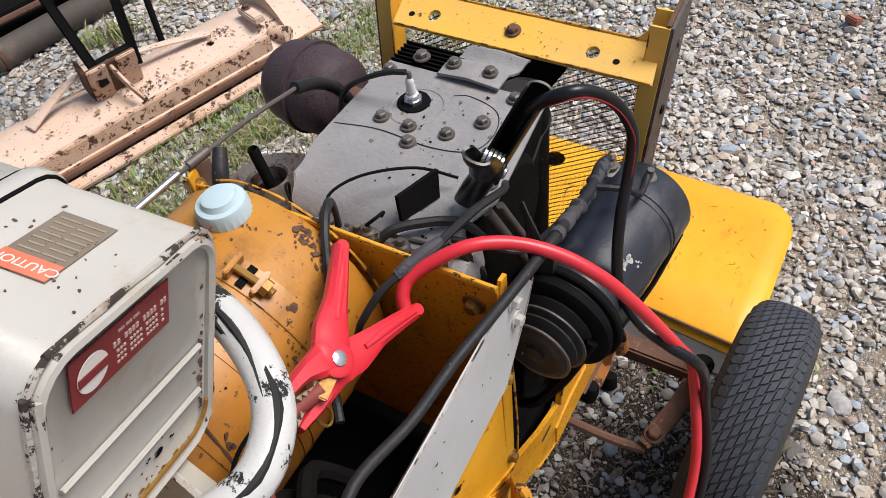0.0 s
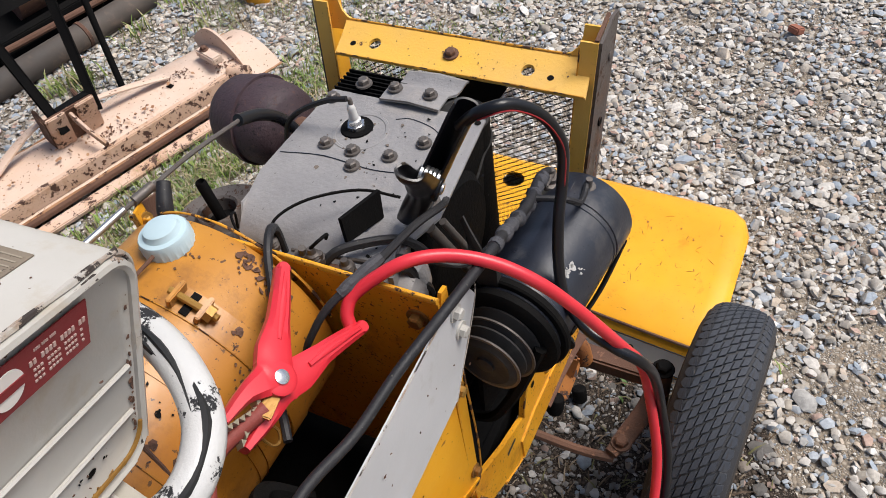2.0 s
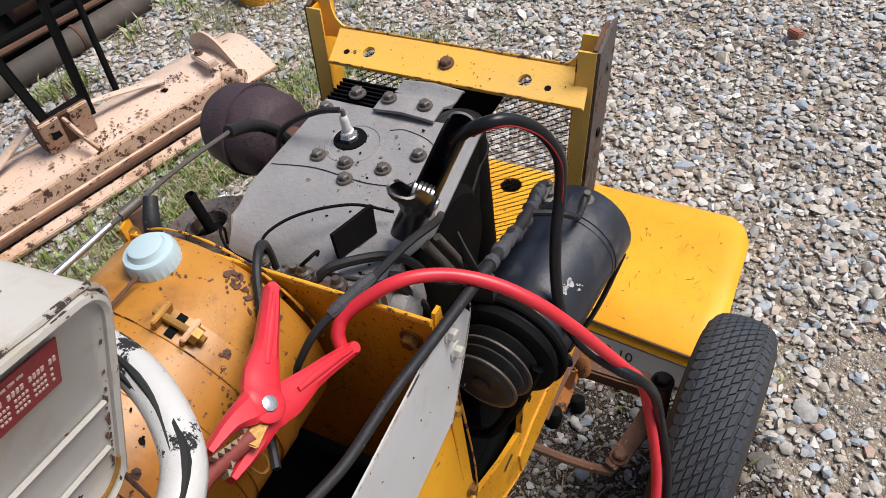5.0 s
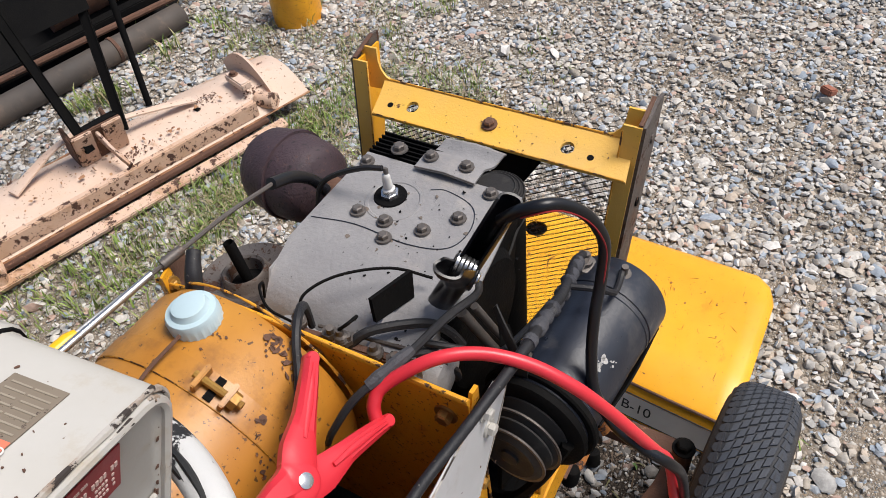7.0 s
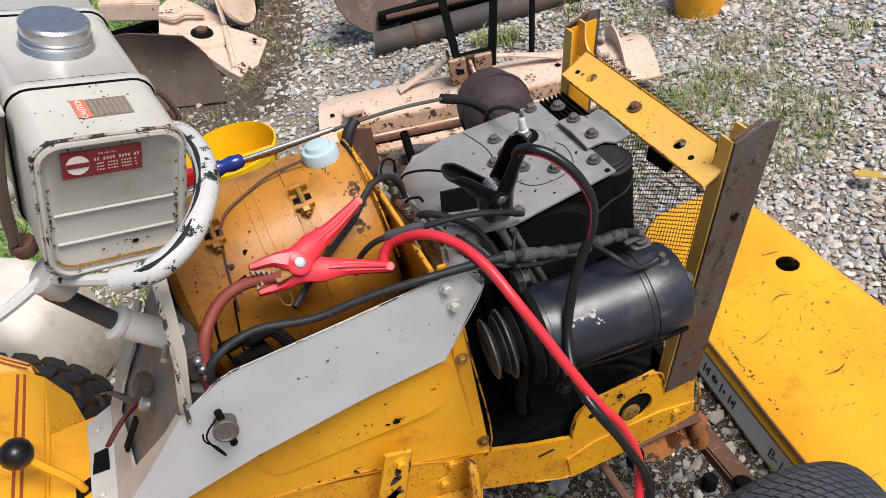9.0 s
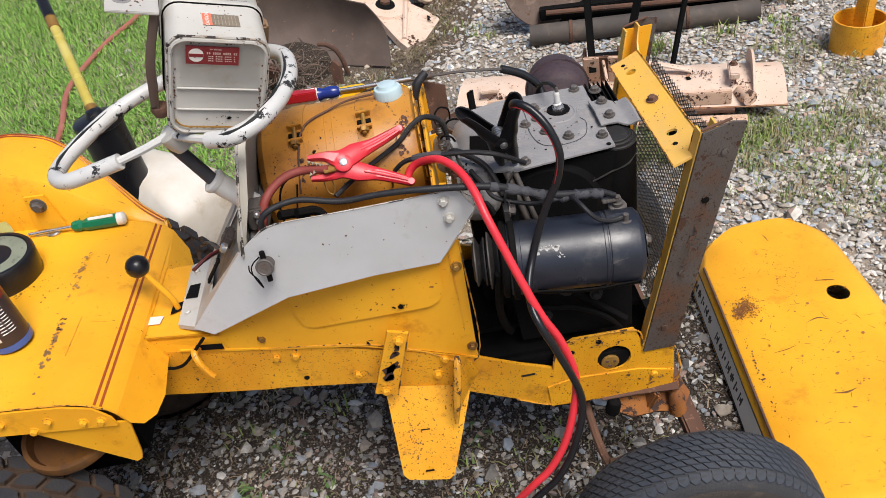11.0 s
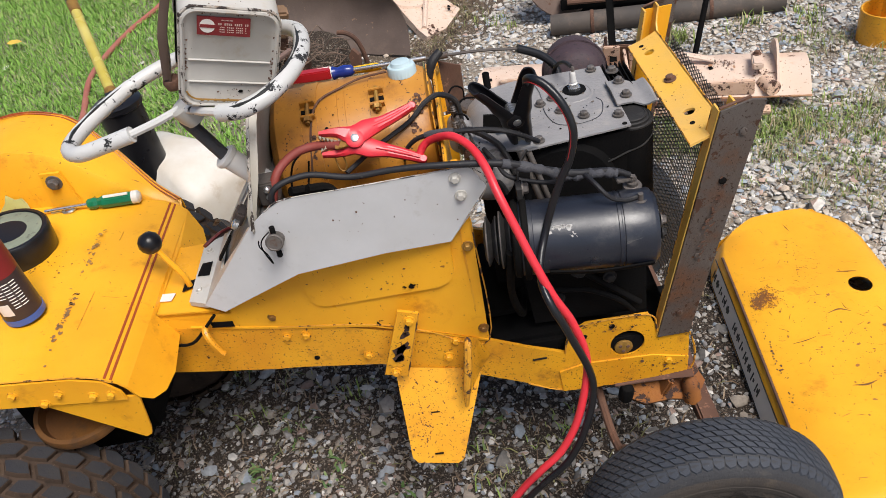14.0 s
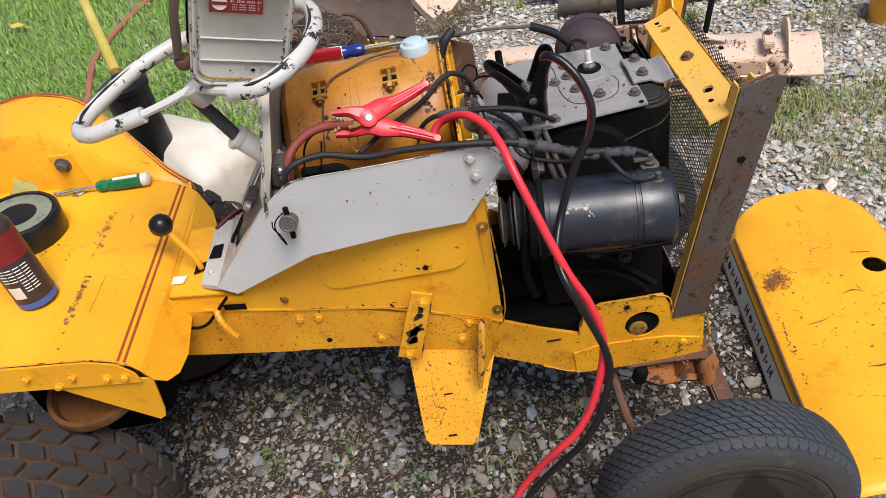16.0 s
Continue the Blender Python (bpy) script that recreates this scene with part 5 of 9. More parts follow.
engine = part("engine", box(bmesh.new(), (-0.215, 0.015, 0.63), (0.235, 0.18, 0.31), None, 0.02), BLK, tractor, "near-black single-cylinder engine block under a grey shroud")
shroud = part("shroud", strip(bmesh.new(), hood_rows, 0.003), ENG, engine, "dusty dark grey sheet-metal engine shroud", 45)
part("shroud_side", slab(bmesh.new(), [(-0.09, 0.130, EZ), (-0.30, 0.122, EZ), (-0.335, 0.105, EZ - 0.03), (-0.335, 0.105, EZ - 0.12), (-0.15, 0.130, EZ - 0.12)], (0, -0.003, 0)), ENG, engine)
# This side of the shroud is near-black, the opposite side grey.
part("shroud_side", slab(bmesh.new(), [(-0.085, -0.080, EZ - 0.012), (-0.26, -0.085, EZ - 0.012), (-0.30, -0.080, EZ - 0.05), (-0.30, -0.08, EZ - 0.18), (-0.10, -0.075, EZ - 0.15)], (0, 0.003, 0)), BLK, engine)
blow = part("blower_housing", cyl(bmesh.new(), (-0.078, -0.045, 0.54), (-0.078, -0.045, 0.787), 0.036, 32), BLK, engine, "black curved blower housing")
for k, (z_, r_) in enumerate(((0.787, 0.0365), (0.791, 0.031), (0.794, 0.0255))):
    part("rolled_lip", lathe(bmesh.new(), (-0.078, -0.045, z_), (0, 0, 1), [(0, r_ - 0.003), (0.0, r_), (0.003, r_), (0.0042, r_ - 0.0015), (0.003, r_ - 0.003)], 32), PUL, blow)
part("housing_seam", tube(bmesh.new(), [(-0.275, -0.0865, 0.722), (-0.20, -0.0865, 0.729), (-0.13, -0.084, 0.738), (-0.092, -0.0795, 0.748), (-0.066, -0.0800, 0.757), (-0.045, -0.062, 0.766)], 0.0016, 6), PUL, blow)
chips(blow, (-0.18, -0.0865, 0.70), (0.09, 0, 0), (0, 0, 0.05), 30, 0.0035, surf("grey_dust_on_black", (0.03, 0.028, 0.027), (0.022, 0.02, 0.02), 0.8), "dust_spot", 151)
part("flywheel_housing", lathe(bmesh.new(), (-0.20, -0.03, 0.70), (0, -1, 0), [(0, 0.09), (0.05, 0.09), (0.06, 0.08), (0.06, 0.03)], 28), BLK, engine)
bolts(engine, [(-0.186, 0.078, EZ + 0.004), (-0.183, -0.007, EZ + 0.004), (-0.211, 0.027, EZ + 0.004), (-0.188, 0.040, EZ + 0.004), (-0.098, -0.050, EZ + 0.003), (-0.232, -0.086, EZ + 0.004), (-0.150, -0.035, EZ + 0.004), (-0.105, 0.118, EZ + 0.003)], (0.02, 0.03, 1), 0.0065)
part("bolt_hole", lathe(bmesh.new(), (-0.095, -0.078, EZ + 0.001), (0, 0, 1), [(0, 0.004), (0.001, 0.0035)], 10), BLK, engine)
part("plug_well", lathe(bmesh.new(), (-0.147, 0.058, EZ + 0.001), (0, 0, 1), [(0, 0.0205), (0.0025, 0.0195), (0.0025, 0.0)], 26), BLK, engine)
part("seam_line", tube(bmesh.new(), [(-0.215, 0.125, EZ + 0.0025), (-0.205, 0.07, EZ + 0.0028), (-0.208, 0.0, EZ + 0.0028), (-0.195, -0.045, EZ + 0.0025), (-0.16, -0.055, EZ + 0.0018), (-0.125, -0.04, EZ + 0.0012), (-0.112, 0.0, EZ + 0.001), (-0.118, 0.02, EZ + 0.001)], 0.0006, 5), GEN, engine)
chips(engine, (-0.19, 0.0, EZ + 0.0022), (0.10, 0, 0), (0, 0.10, 0), 34, 0.0022, BLK, "oil_spot", 81)
chips(engine, (-0.20, 0.02, EZ + 0.0021), (0.08, 0, 0), (0, 0.09, 0), 26, 0.004, surf("brown_dust", (0.16, 0.125, 0.10), (0.13, 0.11, 0.095), 0.9), "dust_spot", 82)
part("pressed_ring", lathe(bmesh.new(), (-0.152, 0.050, EZ + 0.0005), (0, 0, 1), [(0, 0.036), (0.002, 0.0345), (0.002, 0.031), (0.001, 0.030)], 32), ENG, engine)
plug = part("spark_plug", lathe(bmesh.new(), (-0.147, 0.058, EZ + 0.001), (-0.03, 0.02, 1), [(0.013, 0.0078), (0.015, 0.0055), (0.018, 0.0062), (0.021, 0.0052), (0.024, 0.0058), (0.027, 0.0048), (0.030, 0.0054), (0.034, 0.0044), (0.036, 0.0030)], 18), PORC, engine, "white porcelain spark plug")
part("plug_nut", lathe(bmesh.new(), (-0.147, 0.058, EZ + 0.001), (-0.03, 0.02, 1), [(0, 0.0115), (0.007, 0.0115), (0.0075, 0.0088), (0.0135, 0.0080)], 6), CHR, plug, "steel plug nut")
part("plug_terminal", lathe(bmesh.new(), (-0.147, 0.058, EZ + 0.037), (-0.03, 0.02, 1), [(0, 0.0030), (0.006, 0.0030), (0.008, 0.0022)], 12), BOLT, plug)
for i in range(6):
    part("cooling_fin", box(bmesh.new(), (-0.082 + 0.0075 * i, 0.055, EZ - 0.013), (0.0022, 0.15, 0.03), None), BLK, engine)
bolts(engine, [(-0.074, 0.089, EZ + 0.008)], (0, 0, 1), 0.0075)
hb_rows = []
for x, z in ((-0.094, 0.010), (-0.080, 0.0105), (-0.066, 0.010), (-0.058, 0.007), (-0.051, 0.0045), (-0.045, 0.0055), (-0.039, 0.009), (-0.034, 0.0115), (-0.030, 0.0105)):
    hb_rows.append([(x, lerp((0.056, 0, 0), (-0.026, 0, 0), q / 6).x - 0.012 * max(0, (x + 0.066) / 0.036), EZ + z - 0.0012 * abs(q - 3)) for q in range(7)])
hb = part("head_bracket", strip(bmesh.new(), hb_rows, 0.003), ENG, engine, "grey strap bent up under the crossbar")
edge_wear(hb, [p for p in hb_rows[0]], BOLT, 0.0012)
bolts(hb, [(-0.074, 0.043, EZ + 0.011), (-0.074, -0.006, EZ + 0.011)], (0, 0, 1), 0.0065)
gov = part("governor_box", box(bmesh.new(), (-0.318, -0.060, 0.778), (0.062, 0.062, 0.05), Euler((0, 0.05, 0.15)).to_matrix(), 0.006), ENG, engine, "dusty grey governor housing")
part("governor_body", lathe(bmesh.new(), (-0.318, -0.052, 0.755), (0.1, -1, -0.15), [(0, 0.036), (0.03, 0.038), (0.05, 0.034), (0.058, 0.022), (0.06, 0.005)], 22), ENG, gov)
cb = part("carburettor_bracket", box(bmesh.new(), (-0.352, -0.02, 0.80), (0.010, 0.13, 0.014), Euler((0, 0, 0.1)).to_matrix(), 0.002), RUSTM, engine, "rusty bracket with adjusting screws")
for y in (0.035, 0.0, -0.02, -0.055, -0.075):
    part("screw", cyl(bmesh.new(), (-0.352, y, 0.80), (-0.353 - 0.01 * (y > 0), y - 0.004, 0.826), 0.0042, 8), BOLT, cb)
    part("nut", lathe(bmesh.new(), (-0.352, y, 0.811), (0, 0, 1), [(0, 0.008), (0.006, 0.008)], 6), BOLT, cb)
part("linkage_wire", tube(bmesh.new(), [(-0.352, 0.035, 0.82), (-0.335, 0.038, 0.835), (-0.30, 0.02, 0.836), (-0.265, -0.02, 0.830), (-0.25, -0.06, 0.818)], 0.0018, 6), BLK, cb)
part("breather_hose", tube(bmesh.new(), [(-0.352, -0.022, 0.806), (-0.338, -0.036, 0.818), (-0.316, -0.060, 0.817), (-0.296, -0.082, 0.808), (-0.284, -0.096, 0.788), (-0.276, -0.104, 0.762)], 0.0050, 8), WIRE, cb, "dusty black breather hose")
part("fuel_hose", tube(bmesh.new(), [(-0.345, -0.068, 0.800), (-0.330, -0.086, 0.802), (-0.316, -0.098, 0.792), (-0.313, -0.104, 0.772), (-0.303, -0.108, 0.752), (-0.296, -0.106, 0.730)], 0.0055, 8), WIRE, cb, "brown-black fuel hose")
part("choke_wire", tube(bmesh.new(), [(-0.356, 0.045, 0.812), (-0.362, 0.064, 0.830), (-0.350, 0.082, 0.838), (-0.335, 0.094, 0.825), (-0.335, 0.10, 0.80)], 0.0016, 6), BLK, cb)
part("link_rod", cyl(bmesh.new(), (-0.345, 0.02, 0.806), (-0.330, -0.085, 0.806), 0.0022, 8), BOLT, cb)
part("carburettor_body", lathe(bmesh.new(), (-0.352, 0.075, 0.772), (0, -1, 0.05), [(0, 0.012), (0.004, 0.021), (0.03, 0.023), (0.036, 0.017), (0.05, 0.016), (0.054, 0.021), (0.075, 0.021), (0.08, 0.01)], 22), ENG, cb, "dusty grey carburettor body")
for y_, z_ in ((0.030, 0.832), (-0.020, 0.830), (-0.058, 0.828)):
    part("spring_post", lathe(bmesh.new(), (-0.357, y_, z_ - 0.012), (0, 0, 1), [(0, 0.0055), (0.002, 0.007), (0.004, 0.0055), (0.006, 0.007), (0.008, 0.0055), (0.010, 0.007), (0.012, 0.0045), (0.018, 0.0035)], 12), BOLT, cb)
part("hook_wire", tube(bmesh.new(), [(-0.357, -0.020, 0.836), (-0.352, -0.030, 0.846), (-0.340, -0.030, 0.842), (-0.335, -0.022, 0.828)], 0.0018, 6), BLK, cb)
chips(gov, (-0.318, -0.062, 0.8038), (0.028, 0.004, 0), (-0.004, 0.028, 0), 14, 0.003, BLK, "oil_spot", 152)
part("rocker_link", cyl(bmesh.new(), (-0.265, -0.10, 0.80), (-0.235, -0.135, 0.69), 0.006, 10), BOLT, engine)
part("rocker_link", cyl(bmesh.new(), (-0.252, -0.108, 0.80), (-0.222, -0.143, 0.69), 0.0045, 10), BOLT, engine)
part("ignition_cover", slab(bmesh.new(), [(-0.315, -0.030, 0.803), (-0.27, -0.048, 0.803), (-0.262, -0.045, 0.835), (-0.31, -0.026, 0.832)], (0, 0.004, 0)), BLK, engine)
recoil = part("starter_cup", lathe(bmesh.new(), (-0.288, 0.183, 0.722), (0.05, 0.1, 1), [(0, 0.045), (0.012, 0.058), (0.022, 0.060), (0.025, 0.056), (0.016, 0.034), (0.020, 0.030), (0.030, 0.0285), (0.033, 0.0255), (0.030, 0.0225), (0.0, 0.020)], 36), STEEL, engine, "dirty steel dished cup")
part("cup_hole", lathe(bmesh.new(), (-0.2865, 0.186, 0.735), (0.05, 0.1, 1), [(0, 0.021), (0.002, 0.0)], 20), BLK, recoil)
part("dip_tube", lathe(bmesh.new(), (-0.286, 0.186, 0.735), (-0.02, 0.10, 1), [(0, 0.0068), (0.062, 0.0068), (0.064, 0.0055), (0.05, 0.004)], 14), BLK, recoil, "short black pipe")
MA = V((0.10, 1.0, -0.05)).normalized()
mc = V((-0.112, 0.245, 0.742))
muf = part("muffler", lathe(bmesh.new(), mc - MA * 0.062, MA, [(-0.006, 0.018), (0.0, 0.026), (0.004, 0.043), (0.012, 0.0525), (0.026, 0.0575), (0.046, 0.0595), (0.058, 0.060), (0.0585, 0.0635), (0.066, 0.0635), (0.0665, 0.060), (0.084, 0.0590), (0.104, 0.0555), (0.117, 0.047), (0.123, 0.030), (0.124, 0)], 44), MUF, engine, "brown heat-stained barrel muffler with a seam")
part("exhaust_pipe", tube(bmesh.new(), [mc - MA * 0.05, mc - MA * 0.08, (-0.13, 0.14, 0.735), (-0.14, 0.11, 0.72)], 0.018, 14), RUSTM, muf)

# starter generator
GA = V((0.985, -0.09, -0.03)).normalized()
g0 = V((-0.300, -0.192, 0.703))
gen = part("starter_generator", lathe(bmesh.new(), g0, GA, [(0, 0.03), (0.004, 0.050), (0.012, 0.058), (0.03, 0.0585), (0.031, 0.0575), (0.155, 0.0575), (0.156, 0.0585), (0.16, 0.0585), (0.161, 0.0575), (0.205, 0.0575), (0.214, 0.052), (0.219, 0.03), (0.219, 0)], 44), GEN, tractor, "black enamelled starter generator with scuffs")
for k, (h, r) in enumerate(((-0.042, 0.0385), (-0.021, 0.0445))):
    pu = part("pulley", lathe(bmesh.new(), g0 + GA * h, GA, [(0, 0.012), (0, r - 0.016), (-0.002, r - 0.010), (0, r - 0.006), (0.002, r), (0.004, r), (0.010, r - 0.013), (0.016, r), (0.018, r), (0.019, 0.012)], 40), PUL, gen, "worn black belt pulley", 30)
    part("rim_edge", lathe(bmesh.new(), g0 + GA * (h + 0.0012), GA, [(0, r - 0.002), (0.0, r + 0.0006), (0.002, r + 0.0006), (0.002, r - 0.002)], 40), BOLT, pu, "bright worn rim edge")
part("pulley_fan", lathe(bmesh.new(), g0 + GA * -0.002, GA, [(0, 0.03), (0, 0.055), (0.003, 0.0605), (0.009, 0.0615), (0.013, 0.058), (0.014, 0.03)], 40), BLK, gen)
part("pulley_nut", lathe(bmesh.new(), g0 + GA * -0.052, GA, [(0.006, 0.006), (0.007, 0.010), (0.014, 0.0105), (0.016, 0.018), (0.018, 0.019)], 14), PUL, gen)
for p, r in (((-0.109, -0.172, 0.752), 0.008), ((-0.109, -0.217, 0.750), 0.008)):
    st = part("terminal_post", lathe(bmesh.new(), V(p) - V((0, 0, 0.006)), (0, -0.1, 1), [(0, 0.015), (0.004, 0.014), (0.005, 0.009), (0.011, 0.009), (0.011, 0.0045), (0.022, 0.004)], 12), BOLT, gen)
part("bracket_tab", slab(bmesh.new(), [(-0.29, -0.16, 0.745), (-0.265, -0.165, 0.75), (-0.262, -0.15, 0.80), (-0.272, -0.145, 0.81)], (0.004, 0, 0)), BLK, gen)
part("brace_rod", cyl(bmesh.new(), (-0.265, -0.165, 0.66), (-0.10, -0.172, 0.50), 0.006, 10), BLK, gen)
part("clamp_bar", ribbon(bmesh.new(), [g0 + GA * 0.045 + V((0, -0.052, -0.030)), g0 + GA * 0.12 + V((0, -0.055, -0.034)), g0 + GA * 0.20 + V((0, -0.052, -0.030))], [0.012, 0.012, 0.012], (0, -0.8, -0.5), 0.004), BLK, gen, "black clamp bar under the generator")
for x_, z_, r_ in ((-0.20, 0.60, 0.010), (-0.15, 0.575, 0.008), (-0.24, 0.545, 0.009), (-0.12, 0.63, 0.007)):
    part("mount_bolt", hexbolt(bmesh.new(), (x_, -0.176, z_), (0, -1, 0), r_), PUL, gen)
part("oil_line", tube(bmesh.new(), [(-0.29, -0.165, 0.62), (-0.25, -0.185, 0.58), (-0.19, -0.182, 0.56), (-0.14, -0.186, 0.53), (-0.11, -0.17, 0.48)], 0.0045, 8), BLK, gen)
SCUFF = surf("bare_metal_scuff", (0.40, 0.39, 0.375), (0.26, 0.25, 0.24), 0.5, bump=0.3)
for k, (h, up, n_, sz) in enumerate(((0.072, (0, -0.66, 0.75), 20, 0.0052), (0.050, (0, -0.75, 0.66), 5, 0.0028), (0.092, (0, -0.80, 0.55), 5, 0.0022))):
    d_ = (V(up) - GA * GA.dot(V(up))).normalized()
    chips(gen, g0 + GA * h + d_ * 0.0577, GA * (0.014 if k == 0 else 0.008), d_.cross(GA) * -0.0045, n_, sz, SCUFF, "scuff", 90 + k)
for k, (a0_, a1_, dz) in enumerate(((0.035, 0.125, -0.60), (0.14, 0.185, -0.52))):
    d_ = V((0, -0.8, dz)).normalized()
    chips(gen, g0 + GA * (a0_ + a1_) / 2 + d_ * 0.0577, GA * (a1_ - a0_) * 0.55, d_.cross(GA) * -0.0012, 34, 0.0016, SCUFF, "paint_drip", 96 + k)
for h_ in (0.150, 0.168):
    d_ = V((0, -0.78, -0.62)).normalized()
    part("vent_slot", box(bmesh.new(), g0 + GA * h_ + d_ * 0.0574, (0.012, 0.005, 0.002), Matrix((GA, d_.cross(GA), d_)).transposed(), 0.0008), BLK, gen)
flg = part("mount_flange", lathe(bmesh.new(), g0 + GA * 0.014, GA, [(0, 0.045), (0, 0.064), (0.002, 0.066), (0.008, 0.066), (0.010, 0.064), (0.010, 0.045)], 44), BLK, gen, "black front mounting flange")
part("flange_ear", slab(bmesh.new(), [g0 + GA * 0.016 + V((0, 0.012, 0.058)), g0 + GA * 0.016 + V((0, 0.036, 0.052)), g0 + GA * 0.016 + V((0, 0.036, 0.082)), g0 + GA * 0.016 + V((0, 0.024, 0.090)), g0 + GA * 0.016 + V((0, 0.012, 0.082))], GA * 0.008), PUL, flg)
part("ear_bolt", hexbolt(bmesh.new(), g0 + GA * 0.026 + V((0, 0.024, 0.076)), GA, 0.0085), BOLT, flg)
part("ear_bolt", hexbolt(bmesh.new(), g0 + GA * 0.026 + V((0, -0.058, -0.018)), GA, 0.006), PUL, flg)
part("adjust_strap", ribbon(bmesh.new(), [g0 + GA * 0.020 + V((0, 0.026, 0.084)), g0 + GA * 0.022 + V((0.004, 0.040, 0.105)), g0 + GA * 0.03 + V((0.012, 0.060, 0.118))], [0.012, 0.012, 0.010], GA, 0.004), PUL, gen, "black belt adjusting strap")
for y_, z_ in ((0.030, 0.020), (-0.034, 0.012), (0.0, -0.036)):
    part("end_screw", hexbolt(bmesh.new(), g0 + GA * 0.216 + V((0, y_, z_)), GA, 0.0058), PUL, gen)
part("brush_band", lathe(bmesh.new(), g0 + GA * 0.163, GA, [(0, 0.0575), (0.001, 0.0588), (0.044, 0.0588), (0.046, 0.0575)], 44), GEN, gen, "black brush cover band")
part("end_bolt", hexbolt(bmesh.new(), g0 + GA * 0.218 + V((0, -0.02, 0.025)), GA, 0.007), BOLT, gen)
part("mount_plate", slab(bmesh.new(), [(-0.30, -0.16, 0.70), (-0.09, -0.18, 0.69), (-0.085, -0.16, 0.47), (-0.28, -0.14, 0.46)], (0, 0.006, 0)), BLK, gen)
part("drive_belt", tube(bmesh.new(), [g0 + GA * -0.009 + V((0, -0.045, 0.01)), (-0.315, -0.20, 0.60), (-0.30, -0.15, 0.50), (-0.29, -0.06, 0.49), (-0.30, -0.06, 0.58), g0 + GA * -0.009 + V((0, 0.048, 0.0))], 0.007, 6), BLK, gen)

# grille
def gl(t, back=0.0):
    """Along the leaning grille: t from foot to head; back: metres behind its front."""
    return lerp((-0.014, 0, 0.412), (0.075, 0, 0.867), t) - V((back, 0, 0))


grille = part("crossbar", cut(cut(strip(bmesh.new(), [[(-0.028, 0.160 - 0.346 * i / 8, 0.811), (0.0, 0.165 - 0.346 * i / 8, 0.818), (0.020, 0.168 - 0.345 * i / 8, 0.826), (0.026, 0.17 - 0.345 * i / 8, 0.828), (0.032, 0.17 - 0.345 * i / 8, 0.815)] for i in range(9)], 0.004),
                              cyl(bmesh.new(), (-0.003, 0.111, 0.75), (-0.003, 0.111, 0.9), 0.0085, 16)), cyl(bmesh.new(), (-0.003, -0.105, 0.75), (-0.003, -0.105, 0.9), 0.0085, 16)), YELP, tractor, "bleached yellow grille crossbar drilled with holes")
edge_wear(grille, [(-0.028, 0.158, 0.812), (-0.028, -0.184, 0.812)], YEDGE, 0.0012)
edge_wear(grille, [(0.026, 0.168, 0.829), (0.026, -0.173, 0.829)], YEDGE, 0.0018)
chips(grille, (-0.004, -0.02, 0.8185), (0.022, 0, 0.006), (0, 0.14, 0), 22, 0.0013, RUSTM, seed=11)
for y in (0.142, -0.136):
    part("bolt_hole", lathe(bmesh.new(), (-0.008, y, 0.8155), (-0.25, 0, 1), [(0, 0.0045), (0.001, 0.004)], 12), BLK, grille)
part("bolt", hexbolt(bmesh.new(), (0, 0, 0.820), (-0.25, 0, 1), 0.0068), RUSTM, grille)
